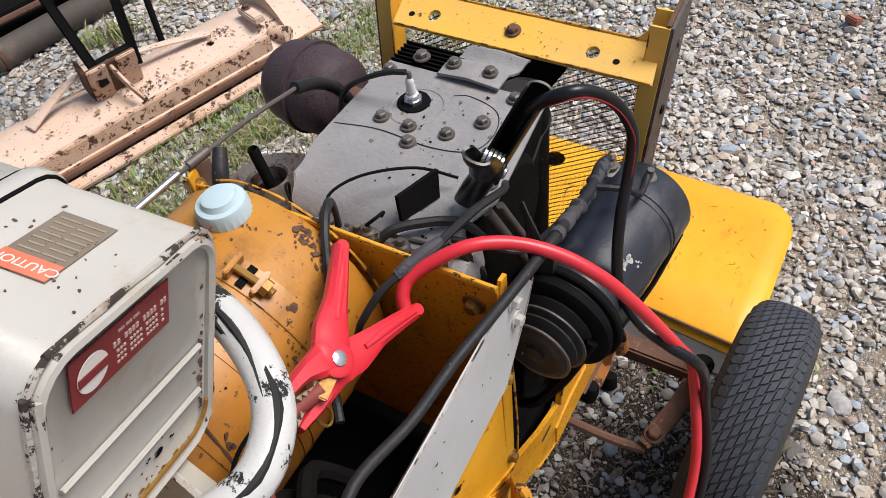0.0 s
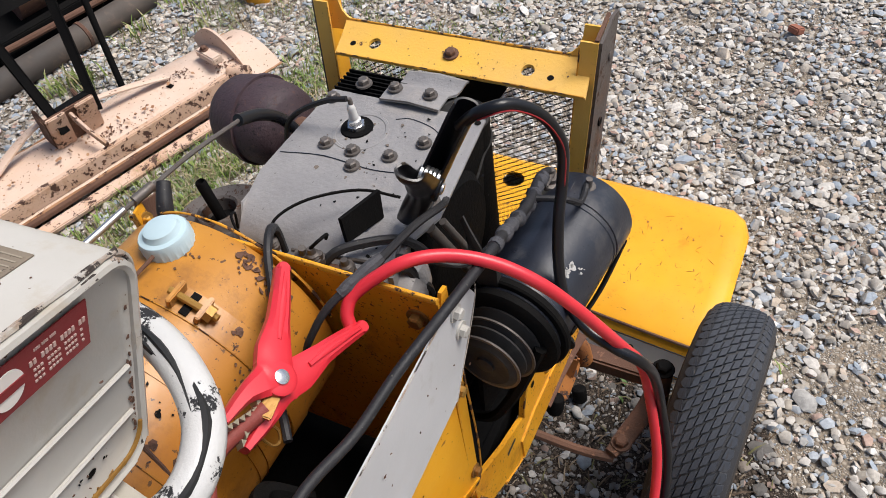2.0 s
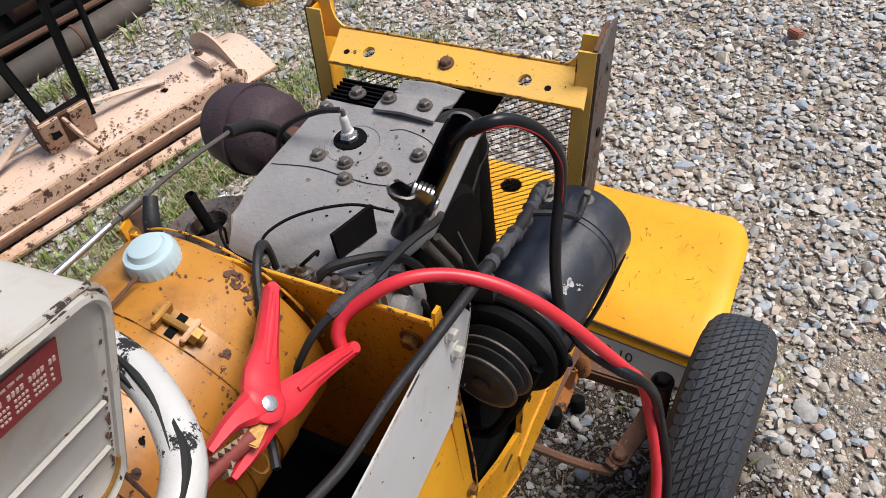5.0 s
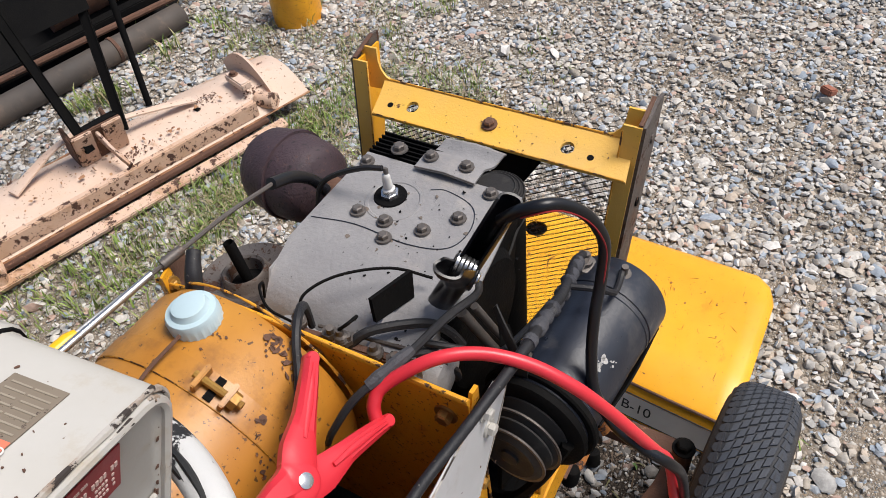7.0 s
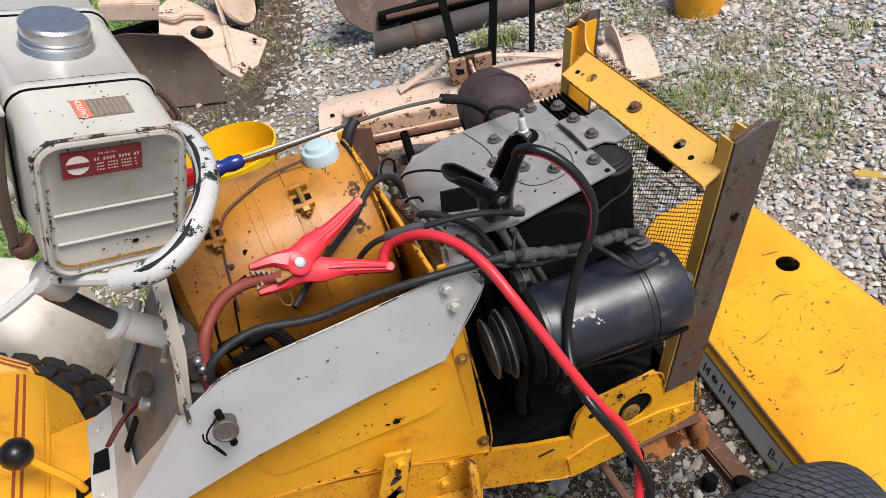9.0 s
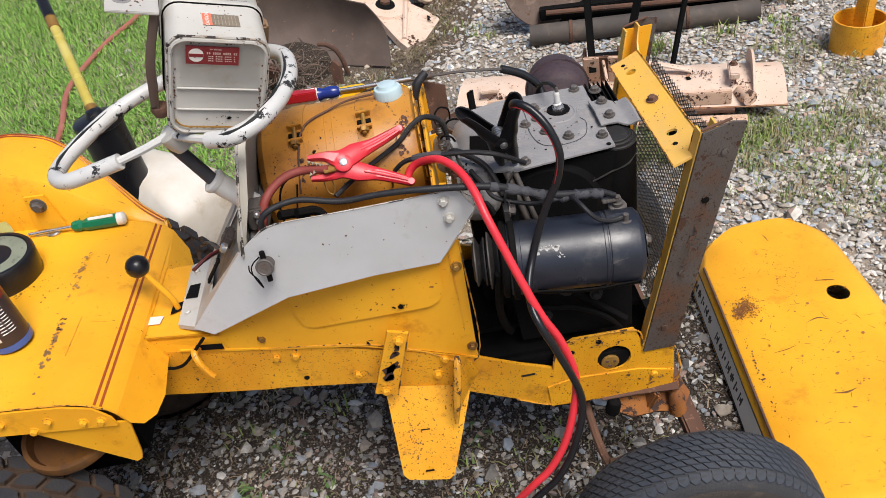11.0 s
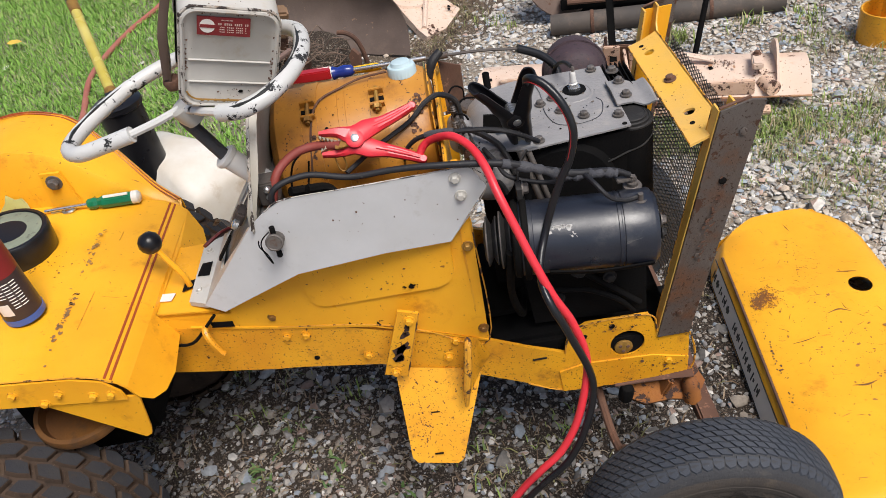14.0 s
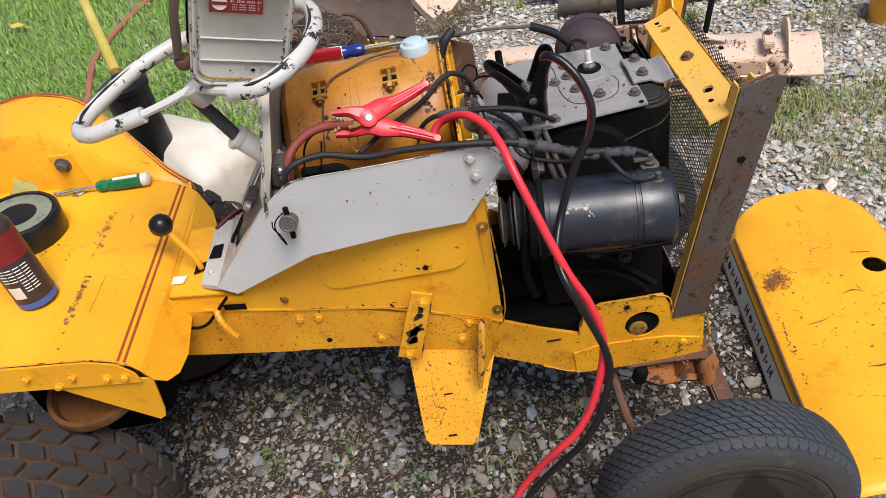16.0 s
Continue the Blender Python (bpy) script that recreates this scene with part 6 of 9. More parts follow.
for s, y0 in ((-1, -0.188), (1, 0.205)):
    post = part("grille_post", slab(bmesh.new(), [gl(0, 0.056) + V((0, y0 * 0.93, 0)), gl(0) + V((0, y0 * 0.93, 0)), gl(1) + V((0, y0, 0)), gl(1, 0.020) + V((0, y0, 0.004)), gl(0.985, 0.062) + V((0, y0, 0))], (0, s * 0.004, 0)), STEEL, tractor, "bare rusty steel grille post with a yellow flange")
    part("flange", slab(bmesh.new(), [gl(0, 0.058) + V((0, y0 * 0.93, 0)), gl(0, 0.058) + V((0, y0 * 0.93 - s * 0.020, 0)), gl(0.985, 0.064) + V((0, y0 - s * 0.022, 0)), gl(0.985, 0.064) + V((0, y0, 0))], (0.003, 0, 0)), YELP, post)
    part("inner_web", slab(bmesh.new(), [gl(0, 0.056) + V((0, y0 * 0.93 - s * 0.004, 0)), gl(0, 0.01) + V((0, y0 * 0.93 - s * 0.004, 0)), gl(0.98, 0.01) + V((0, y0 - s * 0.004, 0)), gl(0.98, 0.062) + V((0, y0 - s * 0.004, 0))], (0, -s * 0.003, 0)), YEL, post)
    ear = [(0.0, 0.868), (0.024, 0.868), (0.0255, 0.852), (0.030, 0.840), (0.038, 0.832), (0.052, 0.827), (0.070, 0.825), (0.070, 0.816), (0.0, 0.812)]
    part("end_gusset", slab(bmesh.new(), [(0.026 + 0.19 * (z - 0.82), y0 - s * d, z) for d, z in ear], (-0.003, 0, 0)), YELP, post, "bleached yellow upturned end of the crossbar")
    part("top_lip", slab(bmesh.new(), [gl(0.985, 0.062) + V((0, y0, 0.001)), gl(1, 0.02) + V((0, y0, 0.005)), gl(1, 0.02) + V((0, y0 - s * 0.005, 0.005)), gl(0.985, 0.062) + V((0, y0 - s * 0.005, 0.001))], (0, 0, 0.002)), RUSTM, post)
    edge_wear(post, [gl(0.02, 0.058) + V((0, y0 * 0.93 - s * 0.02, 0)), gl(0.97, 0.064) + V((0, y0 - s * 0.022, 0))], YEDGE, 0.0013)
    chips(post, gl(0.55, 0.03) + V((0, y0 * 0.985 + s * 0.0046, 0)), (0.010, 0, 0.002), (0.02, 0, 0.10), 34, 0.0045, RUSTM, "rust_spot", 140 + s)
    chips(post, gl(0.93, 0.061) + V((0, y0 - s * 0.012, 0.004)), (0, 0.008, 0), (0.004, 0, 0.022), 10, 0.003, RUSTM, "rust_spot", 143 + s)
    for t_, b_ in ((0.9, 0.02), (0.72, 0.028), (0.40, 0.03), (0.12, 0.03)):
        part("rivet", lathe(bmesh.new(), gl(t_, b_) + V((0, y0 * (0.93 + 0.07 * t_) + s * 0.004, 0)), (0, s, 0), [(0, 0.006), (0.002, 0.006), (0.003, 0.002)], 10), STEEL if t_ != 0.72 else BLK, post)
bm = bmesh.new()
NX, NZ = 27, 102
for j in range(NZ):
    for i in range(NX):
        for d in (0, 1):
            lo_, hi_ = 0.03 + 0.838 * j / NZ, 0.03 + 0.838 * (j + 1) / NZ
            if j % 2:
                lo_, hi_ = hi_, lo_
            ya, yb = 0.178 - 0.348 * (i + 0.5 * d) / NX, 0.178 - 0.348 * (i + 0.5 + 0.5 * d) / NX
            p = gl(lo_ if d == 0 else hi_, 0.004) + V((0, ya, 0))
            r = gl(hi_ if d == 0 else lo_, 0.006) + V((0, yb, 0))
            o = V((0, 0, 0.00135))
            w = V((0.0008, 0, 0))
            q4 = [bm.verts.new(c) for c in (p - o + w, p + o, r + o, r - o + w, p + o - w, r + o - w)]
            bm.faces.new((q4[0], q4[1], q4[2], q4[3]))
            bm.faces.new((q4[1], q4[4], q4[5], q4[2]))
tagged(part("grille_mesh", bm, MESHM, grille, "dusty grey expanded-metal grille mesh"), kind="stuff")
# Dark five-sided patch set just behind the mesh.
part("mesh_plate", slab(bmesh.new(), [gl(0.64, 0.012) + V((0, 0.02, 0)), gl(0.80, 0.012) + V((0, 0.02, 0)), gl(0.80, 0.012) + V((0, -0.03, 0)), gl(0.74, 0.012) + V((0, -0.055, 0)), gl(0.65, 0.012) + V((0, -0.03, 0))], (0.003, 0, 0)), BLK, grille)

# front axle and wheels
axle = part("front_axle", box(bmesh.new(), (0.012, 0, 0.222), (0.034, 0.66, 0.032), None, 0.004), RUSTM, tractor, "rusty front axle beam with spindles")
ORA = surf("rusty_orange_paint", (0.34, 0.125, 0.02), (0.17, 0.06, 0.02), 0.8, chip=(0.04, 0.02, 0.015), chip_at=0.55, dirt=(0.36, 0.15, 0.02), dirt_at=0.58, dirt_scale=30, bump=0.4)
part("axle_bracket", slab(bmesh.new(), [(-0.125, -0.182, 0.262), (-0.095, -0.190, 0.244), (-0.045, -0.190, 0.248), (-0.020, -0.186, 0.236), (0.012, -0.180, 0.236), (0.024, -0.170, 0.262), (0.006, -0.150, 0.292), (-0.05, -0.150, 0.286), (-0.115, -0.155, 0.290)], (0, 0.010, -0.016)), ORA, axle, "rusty orange axle bracket")
part("bracket_lip", ribbon(bmesh.new(), [(-0.150, -0.176, 0.300), (-0.09, -0.178, 0.300), (-0.04, -0.180, 0.302), (-0.006, -0.184, 0.306)], [0.010, 0.008, 0.012, 0.016], (0, -0.4, 1), 0.006), RUSTM, axle)
part("bracket_rib", box(bmesh.new(), (-0.055, -0.165, 0.278), (0.012, 0.05, 0.05), Euler((0.2, 0.3, 0.2)).to_matrix(), 0.004), ORA, axle)
part("bracket_boss", lathe(bmesh.new(), (-0.004, -0.186, 0.232), (-0.1, 0.1, 1), [(0, 0.017), (0.036, 0.016), (0.050, 0.013), (0.060, 0.007), (0.061, 0)], 16), ORA, axle)
part("axle_pivot", box(bmesh.new(), (0.0, 0.0, 0.27), (0.06, 0.08, 0.12), None, 0.006), BLK, axle)
part("bracket_nut", lathe(bmesh.new(), (-0.132, -0.180, 0.262), (0.15, -0.1, 1), [(0, 0.014), (0.024, 0.014), (0.032, 0.011), (0.036, 0.004)], 10), BLK, axle)
part("steering_arm", ribbon(bmesh.new(), [(-0.03, -0.32, 0.25), (-0.075, -0.312, 0.25), (-0.13, -0.297, 0.248), (-0.165, -0.285, 0.248)], [0.034, 0.03, 0.03, 0.02], (0, 0, 1), 0.012), RUSTM, axle)
part("tie_rod", tube(bmesh.new(), [(-0.165, -0.290, 0.236), (-0.172, -0.24, 0.238), (-0.174, -0.17, 0.242), (-0.172, -0.05, 0.25)], 0.008, 8), RUSTM, axle)
part("arm_bolt", hexbolt(bmesh.new(), (-0.144, -0.295, 0.255), (0, 0, 1), 0.011), RUSTM, axle)
part("spindle", cyl(bmesh.new(), (-0.035, -0.325, 0.22), (-0.035, -0.325, 0.325), 0.016, 12), RUSTM, axle)
part("grease_cap", hexbolt(bmesh.new(), (-0.035, -0.325, 0.325), (0, 0, 1), 0.012), BLK, axle)


def tyre_profile(R, W, rimr):
    return [(-W * 0.36, rimr), (-W * 0.47, rimr + (R - rimr) * 0.18), (-W * 0.5, rimr + (R - rimr) * 0.48), (-W * 0.47, rimr + (R - rimr) * 0.76), (-W * 0.405, R - 0.012), (-W * 0.36, R - 0.004), (-W * 0.2, R - 0.001), (0, R),
            (W * 0.2, R - 0.001), (W * 0.36, R - 0.004), (W * 0.405, R - 0.012), (W * 0.47, rimr + (R - rimr) * 0.76), (W * 0.5, rimr + (R - rimr) * 0.48), (W * 0.47, rimr + (R - rimr) * 0.18), (W * 0.36, rimr)]


def front_wheel(c, ax):
    """A small ribbed front wheel: saw-tooth ribs cut into the tread, pale rim with a hub."""
    a, u, w = frame_of(ax)
    ty = part("tyre", lathe(bmesh.new(), c, a, tyre_profile(0.209, 0.110, 0.132), 64), RUB, tractor, "worn black ribbed front tyre", 60)
    rib, sh_ = bmesh.new(), bmesh.new()
    n = 74
    rim_r = lambda o: 0.2085 - 3.2 * o * o - 60 * max(0, abs(o) - 0.036) ** 2

    def at_(q, o, h):
        return V(c) + a * o + (u * math.cos(q) + w * math.sin(q)) * (rim_r(o) + h)

    def block(bm_, outline, h):
        cq, co_ = sum(p[0] for p in outline) / len(outline), sum(p[1] for p in outline) / len(outline)
        lo_ = [bm_.verts.new(at_(q, o, -0.002)) for q, o in outline]
        hi_ = [bm_.verts.new(at_(cq + (q - cq) * 0.90, co_ + (o - co_) * 0.80, h)) for q, o in outline]
        bm_.faces.new(hi_)
        for i_ in range(len(outline)):
            bm_.faces.new((lo_[i_], lo_[(i_ + 1) % len(outline)], hi_[(i_ + 1) % len(outline)], hi_[i_]))

    da = 2 * math.pi / n
    rt = np.random.default_rng(23)
    for i in range(n):
        q = i * da
        for e in (-1, 1):
            q1 = q + (0.3 if e > 0 else 0) * da
            block(sh_, [(q1, e * 0.0360), (q1 + da * 0.98, e * 0.0325), (q1 + da * 0.98, e * 0.0440), (q1 + da * 0.60, e * 0.0485), (q1 + da * 0.06, e * 0.0465)], 0.0034)
        for k, o in enumerate((-0.0270, -0.0162, -0.0054, 0.0054, 0.0162, 0.0270)):
            e = -1
            q0 = q + da * (0.37 * k + rt.normal(0, 0.025))
            block(rib, [(q0, o - 0.0044), (q0 + da * 0.96, o - 0.0072), (q0 + da * (0.96 + 0.42 * e), o + 0.0034), (q0 + da * 0.42 * e, o + 0.0062)], 0.0042 + rt.normal(0, 0.0003))
    tagged(part("tread_rib", rib, TREAD, ty, "narrow slanted saw-tooth tread blocks", 20), kind="stuff")
    tagged(part("tread_shoulder", sh_, TREAD, ty, "saw-tooth tread shoulder", 20), kind="stuff")
    for s in (-1, 1):
        part("sidewall_ring", lathe(bmesh.new(), V(c) + a * s * 0.054, a * s, [(-0.010, 0.184), (-0.002, 0.182), (0.0015, 0.176), (0.0025, 0.168), (0.0025, 0.163), (0.0, 0.160)], 56), WALLR, ty)
        part("bead_ring", lathe(bmesh.new(), V(c) + a * s * 0.050, a * s, [(0.004, 0.159), (0.0055, 0.157), (0.0045, 0.150), (0.004, 0.146), (0, 0.142)], 56), WALLR, ty)
        part("rim", lathe(bmesh.new(), V(c) + a * s * 0.02, a * s, [(0, 0.02), (0.0, 0.095), (0.006, 0.115), (0.024, 0.127), (0.029, 0.135), (0.034, 0.135), (0.034, 0.130), (0.014, 0.114), (0.004, 0.094), (0.004, 0.035), (0.02, 0.03), (0.03, 0.02)], 40), WHT, ty, "pale painted steel rim")
    return ty


front_wheel((-0.05, -0.411, 0.211), (-0.05, -1, 0.01))
front_wheel((-0.05, 0.411, 0.211), (0.05, 1, 0.01))


def rear_wheel(c, s, k=1.0):
    """A large turf wheel with chevron lugs."""
    a, u, w = V((0, s, 0)), V((1, 0, 0)), V((0, 0, 1))
    ty = part("tyre", lathe(bmesh.new(), c, a, tyre_profile(0.258 * k, 0.21, 0.150), 64), MUD, tractor, "mud-stained turf tyre with block lugs", 60)
    lug, cap = bmesh.new(), bmesh.new()
    n = 34
    hexa = ((-0.021, -0.011), (-0.003, -0.016), (0.021, -0.011), (0.021, 0.013), (0.003, 0.016), (-0.021, 0.013))
    for row in range(6):
        o = (row - 2.5) * 0.0345
        for i in range(n):
            q = 2 * math.pi * (i + 0.5 * (row % 2)) / n
            R = 0.2545 * k - 1.1 * o * o
            rings = []
            for h, f in ((0, 1.0), (0.013, 0.84), (0.0135, 0.80), (0.0142, 0.78)):
                ring = []
                for dx, do in hexa:
                    sk = 0.007 * (1 if row % 2 else -1) * do / 0.016
                    d = u * math.cos(q + (dx + sk) * f / R) + w * math.sin(q + (dx + sk) * f / R)
                    ring.append(V(c) + a * (o + do * f) + d * (R + h))
                rings.append(ring)
            for bm_, r0, r1 in ((lug, rings[0], rings[1]), (cap, rings[2], rings[3])):
                x_, y_ = [bm_.verts.new(p) for p in r0], [bm_.verts.new(p) for p in r1]
                bm_.faces.new(y_)
                for j in range(6):
                    bm_.faces.new((x_[j], x_[(j + 1) % 6], y_[(j + 1) % 6], y_[j]))
    tagged(part("tread_face", cap, LUGF, ty, "dark worn lug faces"), kind="stuff")
    tagged(part("tread_lug", lug, MUD, ty, "muddy tread lugs"), kind="stuff")
    part("rim", lathe(bmesh.new(), V(c) + a * 0.03, a, [(0, 0.03), (0, 0.12), (0.03, 0.14), (0.05, 0.152), (0.055, 0.16), (0.06, 0.16), (0.06, 0.155), (0.01, 0.12), (0.008, 0.03)], 40), YELW, ty, "yellow steel rim")
    part("rim", lathe(bmesh.new(), V(c) - a * 0.03, -a, [(0, 0.03), (0, 0.12), (0.03, 0.14), (0.05, 0.152), (0.055, 0.16), (0.06, 0.16), (0.06, 0.155), (0.01, 0.12), (0.008, 0.03)], 40), YELW, ty, "yellow steel rim")
    return ty


# The drum's orange is lowered to stand for the shade below the deck.
part("brake_drum", lathe(bmesh.new(), (-1.098, -0.185, 0.482), (0.05, -0.12, 1), [(0, 0.03), (0.0, 0.072), (0.010, 0.084), (0.02, 0.086), (0.028, 0.084), (0.028, 0.076), (0.012, 0.070), (0.006, 0.03)], 40), surf("dirty_shaded_drum", (0.13, 0.055, 0.011), (0.08, 0.033, 0.010), 0.55, dirt=(0.05, 0.026, 0.014), dirt_at=0.52, dirt_scale=16, bump=0.2), tractor, "dirty orange brake drum under the deck, darkened for shade")
rear_wheel((-1.290, -0.325, 0.268), -1)
rear_wheel((-1.222, 0.335, 0.290), 1, 1.075)
part("rear_axle", cyl(bmesh.new(), (-1.290, -0.3, 0.268), (-1.290, 0.3, 0.268), 0.03, 14), BLK, tractor)
part("transaxle", box(bmesh.new(), (-1.2, 0, 0.40), (0.25, 0.2, 0.3), None, 0.03), BLK, tractor, "near-black transaxle case")

# leads on the tractor
lead = part("battery_lead", tube(bmesh.new(), [(-0.645, -0.178, 0.815), (-0.633, -0.181, 0.862), (-0.584, -0.166, 0.868), (-0.52, -0.172, 0.855), (-0.46, -0.177, 0.857), (-0.397, -0.185, 0.856), (-0.301, -0.19, 0.842), (-0.24, -0.182, 0.812), (-0.196, -0.181, 0.796), (-0.14, -0.172, 0.782), (-0.112, -0.171, 0.768)], [0.0047, 0.0047, 0.0047, 0.0049, 0.0061, 0.0059, 0.0045], 10), WIRE, tractor, "thick dusty black battery lead wrapped with tape")
part("branch_wire", tube(bmesh.new(), [(-0.182, -0.182, 0.792), (-0.172, -0.208, 0.790), (-0.162, -0.220, 0.780), (-0.150, -0.222, 0.768), (-0.130, -0.220, 0.760), (-0.112, -0.217, 0.760)], 0.0036, 8), WIRE, lead)
for k in (0, 1):
    sec = spline([(-0.301, -0.19, 0.842), (-0.247, -0.184, 0.816), (-0.206, -0.180, 0.793), (-0.173, -0.178, 0.788), (-0.142, -0.174, 0.780), (-0.118, -0.171, 0.770)], 6)[(0 if k == 0 else 15):(17 if k == 0 else 27)]
    part("taped_section", tube(bmesh.new(), sec, [0.0072 + 0.0016 * math.sin(q * 2.3 + k) + 0.0008 * math.sin(q * 5.1) for q in range(len(sec))], 10, 2), TAPE, lead, "dusty grey cloth tape wound round the lead")
part("spade_lug", box(bmesh.new(), (-0.118, -0.171, 0.762), (0.03, 0.014, 0.004), None, 0.001), BOLT, lead)
rl = part("red_battery_lead", tube(bmesh.new(), [(-0.533, -0.103, 0.871), (-0.579, -0.09, 0.870), (-0.611, -0.107, 0.870), (-0.637, -0.137, 0.855), (-0.655, -0.150, 0.80), (-0.66, -0.15, 0.74)], 0.0070, 10), REDC, tractor, "faded dull red battery lead")
part("lug", box(bmesh.new(), (-0.527, -0.104, 0.872), (0.03, 0.012, 0.005), Euler((0.4, 0, 0.2)).to_matrix(), 0.001), GOLD, rl)
la = part("ignition_lead", tube(bmesh.new(), [(-0.447, -0.062, 0.80), (-0.442, -0.069, 0.82), (-0.416, -0.082, 0.846), (-0.369, -0.105, 0.859), (-0.316, -0.117, 0.860), (-0.276, -0.125, 0.851), (-0.235, -0.106, 0.815)], [0.0032, 0.0039, 0.0042, 0.0039], 8), WIRE, tractor, "dusty black engine lead")
part("taped_joint", tube(bmesh.new(), [(-0.405, -0.087, 0.851), (-0.385, -0.097, 0.857), (-0.36, -0.107, 0.860)], [0.0052, 0.0064, 0.0056, 0.0066, 0.005], 8), TAPE, la)
part("bare_end", tube(bmesh.new(), [(-0.447, -0.062, 0.802), (-0.4485, -0.060, 0.792), (-0.450, -0.057, 0.786)], [0.0030, 0.0022, 0.0012], 6), GOLD, la, "frayed bare copper end")
part("coil_lead", tube(bmesh.new(), [(-0.535, -0.110, 0.825), (-0.49, -0.07, 0.835), (-0.43, -0.03, 0.848), (-0.40, -0.01, 0.866), (-0.375, 0.005, 0.868), (-0.35, 0.025, 0.84), (-0.345, 0.03, 0.80)], [0.0039, 0.0039, 0.0042, 0.0049, 0.0039], 8), WIRE, tractor, "dusty black coil lead")
part("earth_lead", tube(bmesh.new(), [(-0.32, -0.09, 0.81), (-0.305, -0.12, 0.80), (-0.29, -0.15, 0.79), (-0.24, -0.16, 0.775), (-0.20, -0.17, 0.78)], 0.0036, 8), WIRE, tractor)
part("plug_lead", tube(bmesh.new(), [(-0.150, 0.060, 0.846), (-0.155, 0.085, 0.842), (-0.160, 0.125, 0.822), (-0.165, 0.148, 0.80), (-0.172, 0.155, 0.77)], 0.0035, 8), WIRE, tractor, "black spark plug lead")
tb = part("throttle_cable", tube(bmesh.new(), [(-0.49, 0.225, 0.828), (-0.43, 0.203, 0.842), (-0.362, 0.183, 0.852), (-0.29, 0.172, 0.853), (-0.221, 0.160, 0.848)], 0.0027, 7), BOLT, tractor, "thin throttle cable with a black sheath")
part("sheath", tube(bmesh.new(), [(-0.226, 0.161, 0.849), (-0.188, 0.164, 0.828), (-0.163, 0.159, 0.804), (-0.157, 0.148, 0.785)], 0.0075, 10), BPVC, tb)
part("ferrule", cyl(bmesh.new(), (-0.375, 0.187, 0.851), (-0.350, 0.181, 0.853), 0.0058, 10), BOLT, tb)

# ---- jumper cables ----
jump = thing("jumper_cable", (-0.45, -0.6, 0.0), "red and black twin jumper cable clipped to the tractor", "jumper cable")
RED = [(-0.420, -0.101, 0.826), (-0.411, -0.095, 0.838), (-0.396, -0.099, 0.849), (-0.366, -0.132, 0.868), (-0.341, -0.164, 0.864), (-0.325, -0.203, 0.851), (-0.314, -0.240, 0.826), (-0.298, -0.268, 0.783), (-0.281, -0.292, 0.735), (-0.261, -0.313, 0.683), (-0.238, -0.325, 0.632), (-0.224, -0.336, 0.556), (-0.247, -0.360, 0.465), (-0.280, -0.371, 0.40), (-0.318, -0.372, 0.355), (-0.355, -0.366, 0.30), (-0.400, -0.372, 0.235), (-0.47, -0.41, 0.13), (-0.55, -0.48, 0.03), (-0.66, -0.58, 0.014), (-0.82, -0.68, 0.014)]
BLA = [(-0.247, -0.140, 0.930), (-0.248, -0.158, 0.949), (-0.242, -0.176, 0.957), (-0.228, -0.188, 0.951), (-0.213, -0.203, 0.934), (-0.203, -0.214, 0.911), (-0.200, -0.221, 0.886), (-0.208, -0.223, 0.850), (-0.224, -0.225, 0.818), (-0.242, -0.231, 0.775), (-0.257, -0.243, 0.738), (-0.270, -0.271, 0.714), (-0.274, -0.304, 0.700), (-0.266, -0.330, 0.678), (-0.248, -0.342, 0.632), (-0.220, -0.352, 0.53), (-0.240, -0.373, 0.45), (-0.272, -0.383, 0.387), (-0.311, -0.384, 0.342), (-0.348, -0.378, 0.288), (-0.392, -0.384, 0.223), (-0.462, -0.422, 0.118), (-0.542, -0.492, 0.026), (-0.652, -0.592, 0.014), (-0.812, -0.692, 0.014)]
part("red_cable", tube(bmesh.new(), RED, 0.0063, 12, 8), RPVC, jump, "bright red insulated cable")
blc = part("black_cable", tube(bmesh.new(), BLA, 0.0059, 12, 8), BPVC, jump, "shiny black insulated cable with a red edge line")
part("edge_line", tube(bmesh.new(), [V(p) + V((-0.0042, -0.0038, -0.0028)) for p in BLA[1:8]], 0.0009, 6, 8), REDL, blc)


